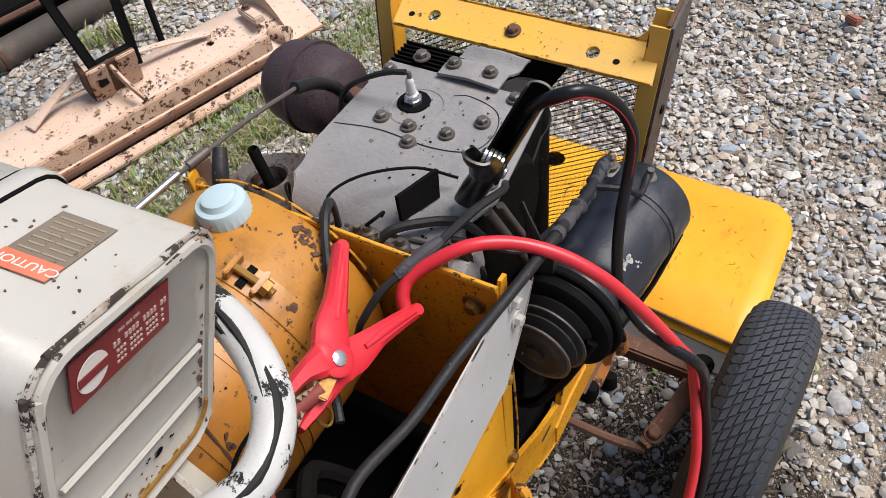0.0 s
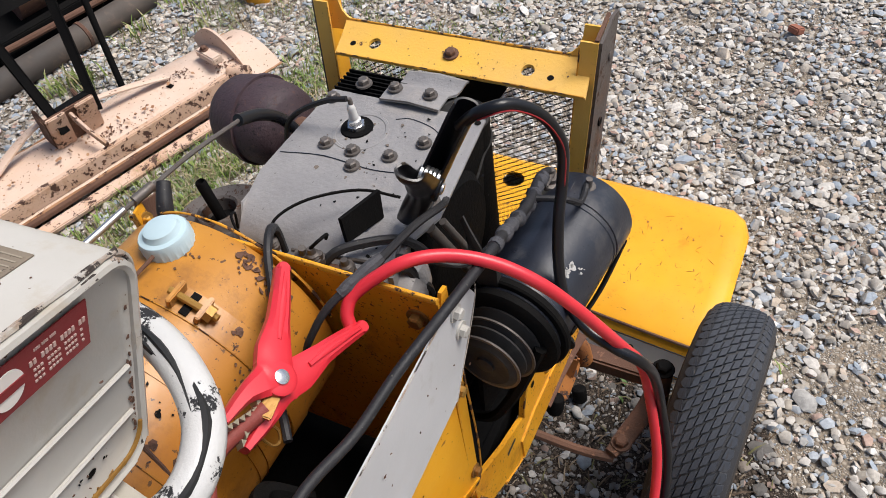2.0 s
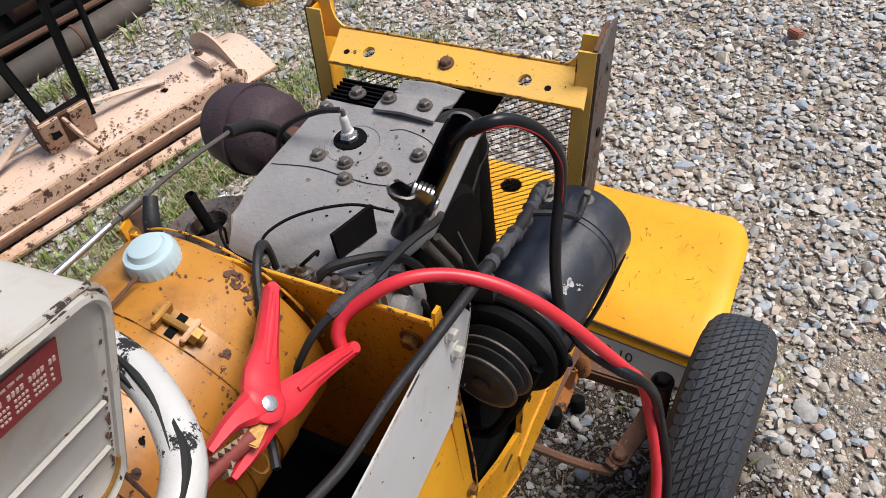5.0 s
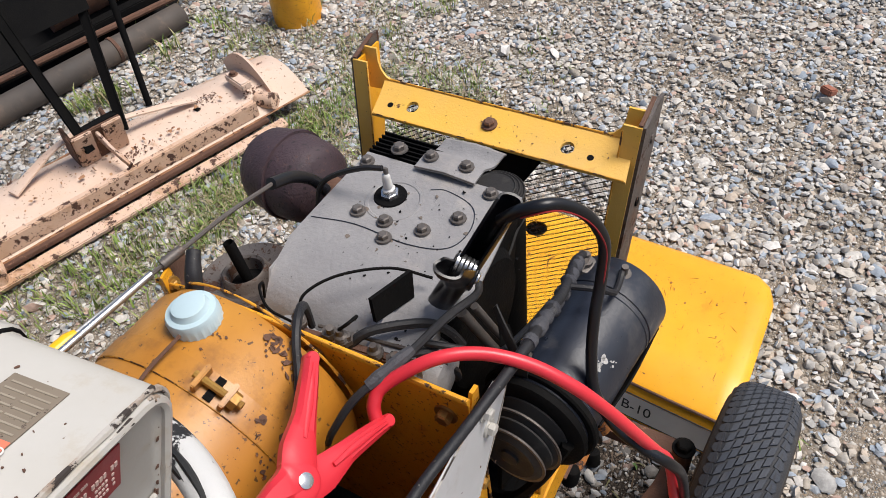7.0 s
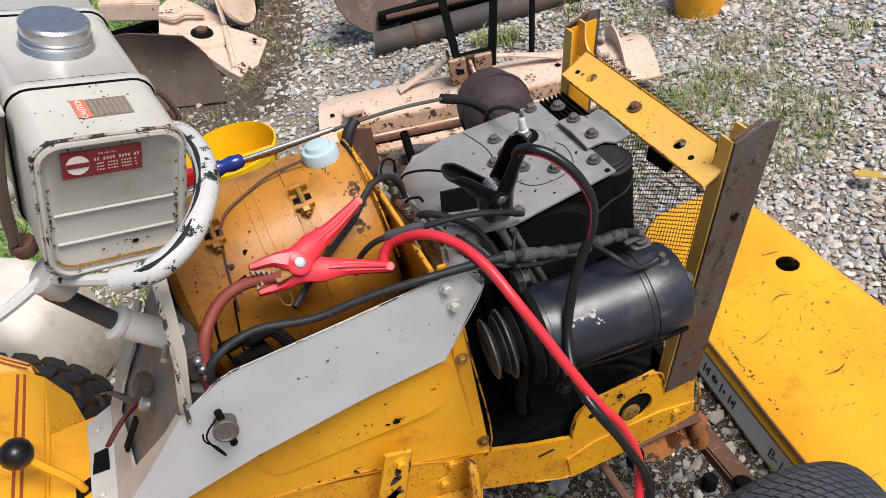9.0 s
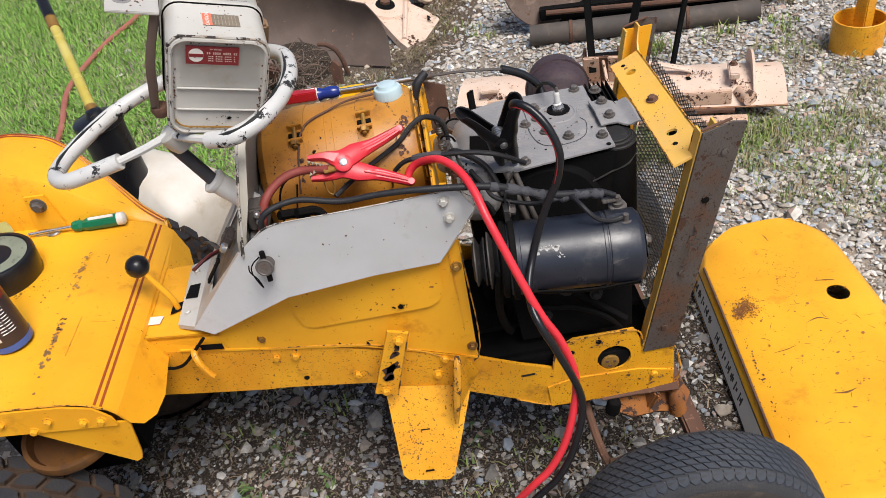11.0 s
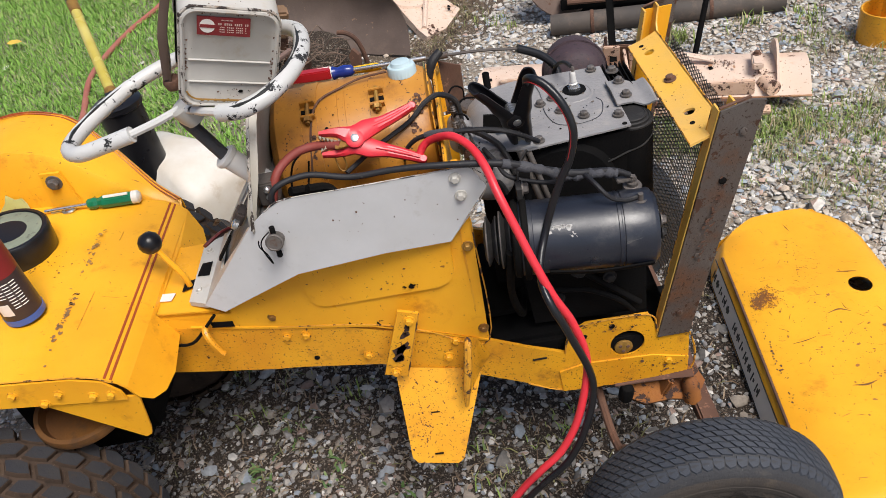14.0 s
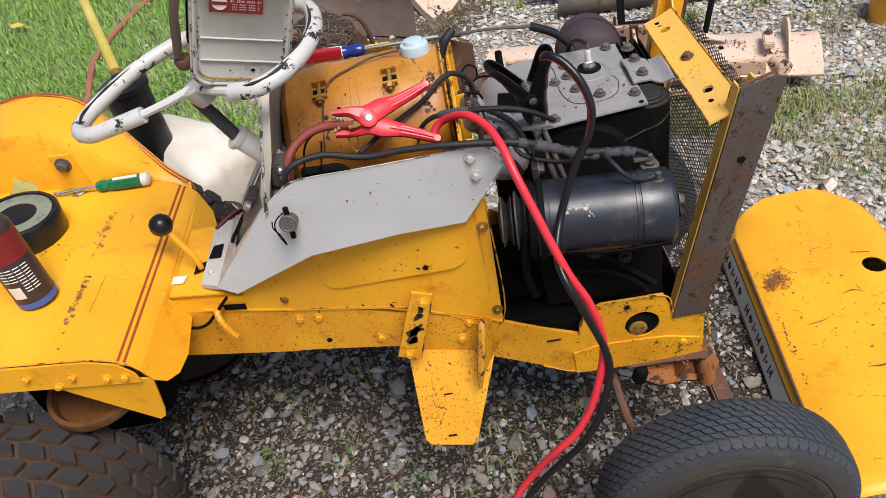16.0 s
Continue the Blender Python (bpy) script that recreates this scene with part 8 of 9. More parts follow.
spray = thing("spray_can", (-1.135, -0.115, deck_at(-1.135)), "dark red and black spray can with a blue base ring", "spray can")
s0_ = V((-1.138, -0.118, deck_at(-1.138)))
part("body", lathe(bmesh.new(), s0_, (0, 0, 1), [(0, 0.029), (0.002, 0.033), (0.155, 0.033), (0.163, 0.029), (0.168, 0.02), (0.18, 0.012), (0.19, 0.01)], 36), surf("dark_can_print", (0.045, 0.028, 0.026), (0.028, 0.02, 0.022), 0.35), spray)
part("base_ring", lathe(bmesh.new(), s0_ + V((0, 0, 0.003)), (0, 0, 1), [(0, 0.0334), (0.012, 0.0338), (0.012, 0.033)], 36), surf("blue_ring", (0.05, 0.12, 0.42), rough=0.35), spray, "blue base ring")
part("red_field", lathe(bmesh.new(), s0_ + V((0, 0, 0.098)), (0, 0, 1), [(0, 0.033), (0, 0.0333), (0.05, 0.0333), (0.05, 0.033)], 36), DECR, spray, "dark red printed field")
for k in range(9):
    for a0 in (-110, -88, -66, -44):
        z = s0_.z + 0.088 - 0.006 * k
        if k > 4 and a0 < -80:
            continue
        vs = [s0_ + V((math.cos(radians(a0 + d)) * 0.0336, math.sin(radians(a0 + d)) * 0.0336, z - s0_.z)) for d in (0, 9, 18)]
        part("print_bar", tube(bmesh.new(), vs, 0.0009, 4, 3), DECW, spray)
bm = bmesh.new()
for d in range(0, 34, 3):
    a = radians(-112 + d)
    box(bm, s0_ + V((math.cos(a) * 0.0337, math.sin(a) * 0.0337, 0.040)), (0.0006, 0.0014 + 0.0008 * (d % 2), 0.024), Euler((0, 0, a)).to_matrix())
part("bar_code_panel", bm, DECW, spray, "white stripe panel")

sd = thing("screwdriver", (-1.08, 0.2, deck_at(-1.08)), "screwdriver with a clear green handle lying on the deck", "screwdriver")
h1, h0 = V((-1.018, 0.206, 0.668)), V((-1.125, 0.196, 0.678))
hd = bmesh.new()
lathe(hd, h0, h1 - h0, [(0, 0.008), (0.004, 0.011), (0.015, 0.0125), (0.022, 0.0095), (0.032, 0.0135), (0.09, 0.0135)], 8)
part("handle", hd, GREEN, sd, "clear green fluted handle", 20)
part("end_cap", lathe(bmesh.new(), h0 + (h1 - h0).normalized() * 0.09, h1 - h0, [(0, 0.0135), (0.012, 0.0135), (0.016, 0.009), (0.017, 0.0)], 16), CLEAR, sd, "whitish end cap")
part("white_flute", tube(bmesh.new(), [h0 + (h1 - h0) * 0.35 + V((0, -0.004, 0.013)), h0 + (h1 - h0) * 0.8 + V((0, -0.004, 0.013))], 0.0035, 6, 3), CLEAR, sd)
part("blade", cyl(bmesh.new(), h0, h0 + V((-0.085, -0.008, 0.006)), 0.004, 10), CHR, sd, "bright steel blade")
wr = solo("ring_spanner", ribbon(bmesh.new(), [(-1.20, 0.190, 0.6775), (-1.19, 0.192, 0.6765), (-1.18, 0.194, 0.6755)], [0.008, 0.01, 0.008], (0, 0, 1), 0.004), CHR, "small bright steel ring spanner on the deck", "spanner")
tube(bmv := bmesh.new(), [V((-1.166, 0.195, 0.674)) + V((0.012 * math.cos(q), 0.010 * math.sin(q), 0)) for q in [k * math.pi / 4 for k in range(8)]], 0.0035, 6, 4, True)
bmv.from_mesh(wr.data)
bmv.to_mesh(wr.data)
bmv.free()
solo("dry_leaf", slab(bmesh.new(), [(-1.305, 0.198, 0.694), (-1.285, 0.192, 0.692), (-1.262, 0.196, 0.690), (-1.238, 0.190, 0.690), (-1.246, 0.203, 0.700), (-1.252, 0.206, 0.712), (-1.268, 0.208, 0.710), (-1.284, 0.212, 0.722), (-1.290, 0.206, 0.708)], (0.001, 0.002, 0.001)), LEAF, "yellow-green curled dry leaf on the deck", "leaf")

s2 = thing("screwdriver", (-0.5, 0.2, 0.84), "long screwdriver with a red and blue handle beside the fuel tank", "screwdriver")
a0, a1, a2 = V((-0.655, 0.212, 0.848)), V((-0.565, 0.202, 0.851)), V((-0.525, 0.198, 0.852))
part("handle", lathe(bmesh.new(), a0, a1 - a0, [(0, 0.006), (0.003, 0.012), (0.012, 0.015), (0.085, 0.0145), (0.09, 0.012)], 8), CLEAR, s2, "clear handle with a red band")
part("red_band", box(bmesh.new(), lerp(a0, a1, 0.52) + V((0, -0.006, 0.006)), (0.082, 0.020, 0.018), Euler((0, 0, -0.1)).to_matrix(), 0.002), surf("red_handle", (0.38, 0.012, 0.02), rough=0.3), s2, "red band")
part("blue_collar", lathe(bmesh.new(), a1, a2 - a1, [(0, 0.013), (0.01, 0.0095), (0.022, 0.012), (0.036, 0.010), (0.04, 0.006)], 14), BLUE, s2, "blue collar")
part("blade", cyl(bmesh.new(), a2, (-0.39, 0.186, 0.853), 0.0038, 10), CHR, s2, "white-painted steel blade")
s3 = thing("screwdriver", (-0.47, 0.215, 0.85), "thin screwdriver with a yellow handle", "screwdriver")
part("handle", lathe(bmesh.new(), (-0.535, 0.214, 0.844), (1, -0.12, 0.01), [(0, 0.004), (0.003, 0.007), (0.05, 0.008), (0.06, 0.005)], 12), BUCK, s3, "yellow handle")
part("blade", cyl(bmesh.new(), (-0.476, 0.207, 0.845), (-0.40, 0.196, 0.846), 0.0025, 8), CHR, s3)

PEACHR = surf("chipped_peach_paint", (0.62, 0.44, 0.34), (0.55, 0.36, 0.24), 0.75, chip=(0.075, 0.036, 0.024), chip_at=0.555, chip_scale=26, dirt=(0.36, 0.19, 0.09), dirt_at=0.53, dirt_scale=12, bump=0.4, speck=(0.12, 0.06, 0.035), speck_at=0.62, speck_scale=90)
RPEACH = surf("rusted_peach_paint", (0.42, 0.24, 0.13), (0.24, 0.10, 0.045), 0.8, chip=(0.07, 0.03, 0.02), chip_at=0.56, chip_scale=34, dirt=(0.50, 0.36, 0.26), dirt_at=0.55, dirt_scale=18, bump=0.4)

solo("rubber_plug", lathe(bmesh.new(), (0.041, -0.168, 0.004), (0.5, 0.3, 1), [(0, 0.012), (0.004, 0.015), (0.028, 0.015), (0.032, 0.011), (0.032, 0)], 18), BLK, "small black rubber plug lying on the gravel", "rubber plug")

# ---- plough blade ----
plow = thing("plough_blade", (0.25, 1.42, 0), "faded peach-painted steel plough blade lying on the gravel", "plough blade")
PU, PV = V((0.952, -0.305, 0)), V((0.305, 0.952, 0))
PO = V((-0.311, 1.393, 0.0))


def pl(u, v, z):
    return PO + PU * u + PV * v + V((0, 0, z))


rows_ = []
for u in np.linspace(0, 1.17, 13):
    w = 0.385 + 0.01 * math.sin(u * 9)
    rows_.append([pl(u, 0.055 + (w - 0.055) * q, 0.055 + 0.085 * math.sin(q * math.pi * 0.8 + 0.35) - 0.03) for q in np.linspace(0, 1, 9)])
part("mouldboard", strip(bmesh.new(), rows_, 0.006), PEACH, plow, "curved peach-painted mouldboard with rust", 40)
chips(plow, pl(0.55, 0.15, 0.112), PU * 0.5, PV * 0.05 + V((0, 0, 0.012)), 60, 0.008, RPEACH, "rust_spot", 75)
part("edge_bar", box(bmesh.new(), pl(0.56, 0.075, 0.085), (0.86, 0.022, 0.05), Euler((0, 0, math.atan2(-0.305, 0.952))).to_matrix(), 0.003), PEACHR, plow, "welded angle bar with rusty edges")
part("cutting_edge", box(bmesh.new(), pl(0.53, 0.012, 0.03), (1.02, 0.035, 0.018), Euler((0.3, 0, math.atan2(-0.305, 0.952))).to_matrix(), 0.003), PEACHR, plow, "worn lower cutting edge")
part("rust_line", box(bmesh.new(), pl(0.55, 0.042, 0.05), (0.9, 0.02, 0.012), Euler((0, 0, math.atan2(-0.305, 0.952))).to_matrix(), 0.002), RUSTM, plow)
dv = V((0.952, -0.305, 0.0))
prof_ = [(0.055 + 0.33 * q, 0.025 + 0.085 * math.sin(q * math.pi * 0.8 + 0.35)) for q in np.linspace(0.05, 0.95, 10)]
part("end_plate", slab(bmesh.new(), [pl(1.062, v + 0.02, z + 0.014 + 0.042 * math.sin(math.pi * (i + 1) / 11)) for i, (v, z) in enumerate(prof_)] + [pl(1.062, v, z - 0.008) for v, z in prof_[::-1]], dv * 0.008), PEACH, plow, "rounded peach fin plate near the end")
edge_wear(plow, [pl(u, 0.055, 0.055) for u in np.linspace(0, 1.17, 8)], RPEACH, 0.005, "rusty_edge")
edge_wear(plow, [pl(u, 0.385, 0.045) for u in np.linspace(0, 1.17, 8)], RPEACH, 0.005, "rusty_edge")
part("end_lug", box(bmesh.new(), pl(1.0, 0.17, 0.135), (0.035, 0.10, 0.025), Euler((0, 0, math.atan2(-0.305, 0.952))).to_matrix(), 0.004), PEACH, plow)
part("end_socket", cyl(bmesh.new(), pl(1.02, 0.115, 0.08), pl(1.05, 0.06, 0.082), 0.026, 18), PEACHR, plow)
part("stub_socket", cyl(bmesh.new(), pl(0.145, 0.07, 0.05), pl(0.135, 0.005, 0.06), 0.030, 18), PEACHR, plow)
part("stub_lug", box(bmesh.new(), pl(0.13, 0.14, 0.125), (0.07, 0.05, 0.014), Euler((0, 0, -0.2)).to_matrix(), 0.003), PEACH, plow)
for u, v in ((0.05, 0.17), (0.055, 0.11), (0.17, 0.13), (0.19, 0.09), (0.86, 0.23), (0.85, 0.18)):
    part("hole", box(bmesh.new(), pl(u, v, 0.025 + 0.085 * math.sin((v - 0.055) / 0.33 * math.pi * 0.8 + 0.35) + 0.0005), (0.014, 0.018, 0.003)), BLK, plow)
for pts_, wd_ in (([(0.275, 1.465, 0.185), (0.19, 1.495, 0.165), (0.11, 1.508, 0.140), (0.035, 1.512, 0.118)], [0.022, 0.026, 0.034, 0.042]), ([(0.33, 1.435, 0.170), (0.41, 1.405, 0.158), (0.50, 1.365, 0.140), (0.575, 1.332, 0.122)], [0.022, 0.024, 0.030, 0.036])):
    part("strap", ribbon(bmesh.new(), pts_, wd_, (0, 0, 1), 0.010), PEACH, plow, "peach flat strap braced against the back")
part("strap_bolt", hexbolt(bmesh.new(), pl(1.0, 0.19, 0.150), (0, 0, 1), 0.010), RUSTM, plow)
for k, (u_, v_, n_) in enumerate(((0.16, 0.13, 40), (0.42, 0.10, 24), (0.62, 0.14, 34), (0.90, 0.20, 30), (1.02, 0.14, 26), (0.30, 0.33, 16), (0.8, 0.34, 16))):
    chips(plow, pl(u_, v_, 0.0285 + 0.085 * math.sin((v_ - 0.055) / 0.33 * math.pi * 0.8 + 0.35)), PU * 0.06, PV * 0.022 + V((0, 0, 0.006)), n_ * 2, 0.0042, RUSTM, "rust_spot", 170 + k)
chips(plow, pl(0.56, 0.0635, 0.085), PU * 0.40, (0, 0, 0.018), 80, 0.006, RUSTM, "rust_patch", 180)
prot_ = Euler((0.35, 0, -0.31)).to_matrix()
br_ = part("hitch_bracket", box(bmesh.new(), pl(0.555, 0.178, 0.165), (0.15, 0.010, 0.13), prot_, 0.003), RUSTM, plow, "rusty hitch bracket with two peach-painted faces")
for s in (-1, 1):
    part("face_plate", box(bmesh.new(), pl(0.555 + s * 0.044, 0.168, 0.168), (0.058, 0.010, 0.125), prot_, 0.003), PEACHR, br_)
for s in (-1, 1):
    part("cheek", box(bmesh.new(), pl(0.545 + s * 0.06, 0.22, 0.16), (0.010, 0.07, 0.12), Euler((0.35, 0, -0.31)).to_matrix(), 0.003), RUSTM, br_)
part("brace", ribbon(bmesh.new(), [pl(0.55, 0.175, 0.215), pl(0.565, 0.130, 0.155), pl(0.58, 0.075, 0.115)], [0.026, 0.026, 0.028], (1, 0, 0.3), 0.012), PEACHR, br_)
lf = thing("lift_frame", (0.28, 1.4, 0.15), "black steel lift frame standing on the plough hitch", "lift frame")
for p, q in (((0.228, 1.385, 0.165), (0.252, 1.58, 0.77)), ((0.335, 1.36, 0.17), (0.545, 1.56, 0.78))):
    part("upright", box(bmesh.new(), lerp(p, q, 0.5), (0.021, 0.010, (V(q) - V(p)).length), (V(q) - V(p)).to_track_quat("Z", "Y").to_matrix(), 0.002), BLK, lf, "black flat-bar upright")
part("upright", cyl(bmesh.new(), (0.60, 1.605, 0.01), (0.76, 1.76, 0.6), 0.011, 10), BLK, lf)
part("cross_plate", slab(bmesh.new(), [(0.25, 1.49, 0.47), (0.45, 1.44, 0.47), (0.48, 1.48, 0.56), (0.255, 1.53, 0.56)], (0.004, 0.01, 0)), BLK, lf, "black plate between the uprights")
part("cross_bar", box(bmesh.new(), (0.285, 1.395, 0.215), (0.12, 0.03, 0.012), Euler((0, 0, -0.25)).to_matrix(), 0.002), BLK, lf)
part("cross_tube", cyl(bmesh.new(), (0.48, 1.49, 0.55), (0.72, 1.72, 0.45), 0.012, 10), BLK, lf)

# ---- roller, discs and rusty castings behind ----
ro = thing("steel_roller", (0.6, 1.96, 0), "long dark weathered steel roller pipe on the gravel", "roller")
ra, rb_ = V((0.115, 2.06, 0.047)), V((1.06, 1.865, 0.047))
part("pipe", lathe(bmesh.new(), ra, rb_ - ra, [(0, 0.030), (0, 0.046), (0.96, 0.046), (0.96, 0.03), (0.90, 0.03)], 26), surf("weathered_dark_steel", (0.055, 0.047, 0.042), (0.085, 0.068, 0.056), 0.75, dirt=(0.14, 0.10, 0.075), dirt_at=0.55), ro)
for h_ in (0.17, 0.66):
    part("collar", lathe(bmesh.new(), ra + (rb_ - ra).normalized() * h_, rb_ - ra, [(0, 0.040), (0.0, 0.0465), (0.002, 0.0495), (0.014, 0.0495), (0.016, 0.0465), (0.016, 0.040)], 26), RUSTM, ro)
tr_ = thing("steel_trough", (0.6, 2.2, 0), "black steel frame and rusty trough behind the roller", "trough")
part("beam", box(bmesh.new(), (0.62, 2.06, 0.10), (0.9, 0.05, 0.05), Euler((0, 0, -0.205)).to_matrix(), 0.004), BLK, tr_)
part("trough_side", slab(bmesh.new(), [(0.25, 2.16, 0.03), (1.15, 1.97, 0.03), (1.15, 2.2, 0.28), (0.3, 2.4, 0.28)], (0, 0.01, 0.01)), BLK, tr_, "black painted steel sheet")
part("rusty_drum", lathe(bmesh.new(), (0.72, 2.2, 0.22), (1, -0.21, 0), [(0, 0), (0, 0.13), (0.4, 0.13), (0.4, 0)], 28), RUSTM, tr_, "rusty brown drum")
part("tie_rod", cyl(bmesh.new(), (0.2, 2.1, 0.12), (1.15, 1.88, 0.10), 0.012, 8), RUSTM, tr_)
ds = thing("rusty_disc", (0.245, 2.235, 0), "large rusty brown steel disc leaning on the trough", "disc")
dn = V((0.10, -0.93, 0.32)).normalized()
dc = V((0.245, 2.235, 0.222))
RD = surf("pale_rust", (0.15, 0.105, 0.085), (0.10, 0.068, 0.052), 0.85, chip=(0.10, 0.05, 0.03), chip_at=0.6, dirt=(0.30, 0.22, 0.17), bump=0.4)
part("disc", lathe(bmesh.new(), dc, dn, [(0, 0), (0, 0.212), (0.006, 0.218), (0.010, 0.214), (0.002, 0.15), (-0.006, 0.0)], 48), RD, ds)
part("hub", lathe(bmesh.new(), dc + dn * 0.006, dn, [(0, 0.06), (0.01, 0.058), (0.012, 0.03), (0.03, 0.028), (0.03, 0)], 28), RUSTM, ds, "dark rust hub")
part("arm", ribbon(bmesh.new(), [dc + dn * 0.02 + V((-0.09, 0.02, 0.12)), dc + dn * 0.035 + V((0.0, 0.01, 0.04)), dc + dn * 0.03 + V((0.09, 0.0, -0.06))], [0.07, 0.055, 0.03], dn, 0.012), surf("red_brown_rust", (0.12, 0.04, 0.028), (0.07, 0.03, 0.022), 0.8, bump=0.3), ds, "red-brown tapered arm")

ca = thing("peach_casting", (-0.5, 2.6, 0), "peach-painted cast implement arm with a rusty hub nut", "casting")
cn = V((0.25, -0.15, 0.95)).normalized()
part("plate", slab(bmesh.new(), [(-0.647, 2.918, 0.179), (-0.596, 2.985, 0.178), (-0.526, 2.975, 0.159), (-0.470, 2.90, 0.131), (-0.412, 2.80, 0.099), (-0.383, 2.68, 0.069), (-0.313, 2.606, 0.045), (-0.257, 2.527, 0.022), (-0.344, 2.335, 0.015), (-0.437, 2.254, 0.025), (-0.470, 2.32, 0.036), (-0.529, 2.457, 0.074), (-0.580, 2.60, 0.107), (-0.686, 2.673, 0.150)], cn * -0.035), PEACH, ca, "flat peach-painted cast plate")
part("boss", lathe(bmesh.new(), (-0.508, 2.622, 0.094), cn, [(0, 0.115), (0.012, 0.108), (0.020, 0.062), (0.018, 0.050)], 34), PEACH, ca, "raised round boss")
hubn = part("hub", lathe(bmesh.new(), (-0.512, 2.616, 0.112), cn, [(0, 0.050), (0.008, 0.048), (0.012, 0.030), (0.012, 0.026)], 20), BLK, ca, "dark greasy hub recess")
part("hub_nut", lathe(bmesh.new(), (-0.512, 2.616, 0.118), cn, [(0, 0.027), (0.02, 0.027), (0.024, 0.018), (0.024, 0)], 6), RUSTM, hubn)
part("rib", tube(bmesh.new(), [(-0.655, 2.78, 0.185), (-0.60, 2.74, 0.172), (-0.55, 2.77, 0.166), (-0.47, 2.76, 0.140)], 0.014, 8), PEACH, ca)
part("rib", tube(bmesh.new(), [(-0.40, 2.77, 0.10), (-0.415, 2.60, 0.085), (-0.43, 2.45, 0.062), (-0.445, 2.33, 0.038)], 0.013, 8), PEACH, ca)
part("brace_bar", ribbon(bmesh.new(), [(-0.385, 2.86, 0.34), (-0.392, 2.76, 0.21), (-0.402, 2.66, 0.10)], [0.05, 0.05, 0.05], (0.9, -0.1, 0.2), 0.012), PEACH, ca, "peach flat brace bar")
for k, (x_, y_, z_, n_) in enumerate(((-0.30, 2.50, 0.036, 18), (-0.41, 2.33, 0.032, 22), (-0.45, 2.52, 0.072, 14), (-0.60, 2.85, 0.172, 12), (-0.51, 2.61, 0.116, 12))):
    chips(ca, (x_, y_, z_ + 0.002), V((0.05, 0, -0.013)), V((0.0, 0.05, 0.008)), n_, 0.012, RUSTM if k % 2 else BLK, "rust_patch", 190 + k)
solo("cast_disc", lathe(bmesh.new(), (-0.315, 2.84, 0.135), (0.80, -0.52, 0.30), [(0, 0), (0, 0.132), (0.012, 0.136), (0.024, 0.128), (0.016, 0.07), (0.03, 0.04), (0.03, 0)], 40), PEACH, "round peach-painted cast disc leaning on the casting", "disc")
rp = thing("rusty_pot", (-0.28, 3.02, 0), "rusty orange-brown steel housing behind the casting", "housing")
part("drum", lathe(bmesh.new(), (-0.38, 3.05, 0.20), (1, -0.25, 0.05), [(0, 0.0), (0, 0.13), (0.01, 0.14), (0.19, 0.14), (0.20, 0.13), (0.20, 0)], 34), surf("orange_rust", (0.22, 0.085, 0.032), (0.13, 0.055, 0.028), 0.85, chip=(0.08, 0.035, 0.02), chip_at=0.58, dirt=(0.30, 0.14, 0.06), dirt_at=0.56, bump=0.4), rp)
part("rim_ring", lathe(bmesh.new(), (-0.18, 3.0, 0.21), (1, -0.25, 0.05), [(0, 0.10), (0, 0.145), (0.012, 0.148), (0.02, 0.142), (0.02, 0.10)], 34), PEACH, rp, "peach-painted end ring")
part("arm", slab(bmesh.new(), [(-0.62, 2.99, 0.27), (-0.50, 2.95, 0.24), (-0.47, 2.96, 0.34), (-0.60, 3.0, 0.38)], (0.02, 0.05, 0.01)), PEACH, rp)
solo("peach_beam", box(bmesh.new(), (-0.775, 3.05, 0.165), (0.275, 0.07, 0.085), Euler((0, 0.28, -0.12)).to_matrix(), 0.006), PEACH, "short faded peach-painted steel beam", "beam")
solo("peach_beam", box(bmesh.new(), (-0.70, 3.08, 0.34), (0.42, 0.05, 0.05), Euler((0, 0.42, -0.1)).to_matrix(), 0.006), PEACH, "long thin peach-painted steel beam", "beam")
for k, (y_, z_, l_) in enumerate(((2.92, 0.035, 0.62), (3.10, 0.05, 0.70), (2.80, 0.02, 0.50))):
    solo("charred_board", box(bmesh.new(), (-0.90, y_, z_), (l_, 0.06, 0.045), Euler((0.1 * k, 0.05, 0.05 - 0.06 * k)).to_matrix(), 0.004), BLK, "dark weathered board lying on the grass", "board", group="dark boards")
rs = []
COLS = (((-0.527, 2.12, 0.010), (-0.585, 2.22, 0.28)), ((-0.72, 2.236, 0.004), (-0.78, 2.36, 0.31)), ((-0.92, 2.28, 0.02), (-0.98, 2.42, 0.32)), ((-1.12, 2.31, 0.06), (-1.13, 2.40, 0.36)),
        ((-1.28, 2.32, 0.14), (-1.25, 2.38, 0.39)), ((-1.42, 2.34, 0.26), (-1.40, 2.36, 0.42)), ((-1.51, 2.35, 0.43), (-1.53, 2.36, 0.45)))
for k, (lo_, hi_) in enumerate(COLS):
    rs.append([lerp(lo_, hi_, q / 8) + V((0.035 * math.sin(math.pi * q / 8) * (k == 0), 0.045 * math.sin(math.pi * q / 8), 0)) for q in range(9)])
BRN = surf("brown_primer_sheet", (0.118, 0.084, 0.068), (0.085, 0.060, 0.048), 0.6, chip=(0.24, 0.15, 0.10), chip_at=0.64, dirt=(0.13, 0.09, 0.07), dirt_at=0.55, bump=0.3)
sh = thing("rusty_sheet", (-0.8, 2.3, 0), "curved brown rusty steel sheet with debris under it", "steel sheet")
part("sheet", strip(bmesh.new(), rs, 0.005), BRN, sh, "", 40)
part("bent_rod", tube(bmesh.new(), [(-0.825, 2.16, 0.165), (-0.79, 2.14, 0.165), (-0.755, 2.13, 0.14), (-0.735, 2.13, 0.09), (-0.725, 2.14, 0.01)], 0.011, 8), RUSTM, sh)
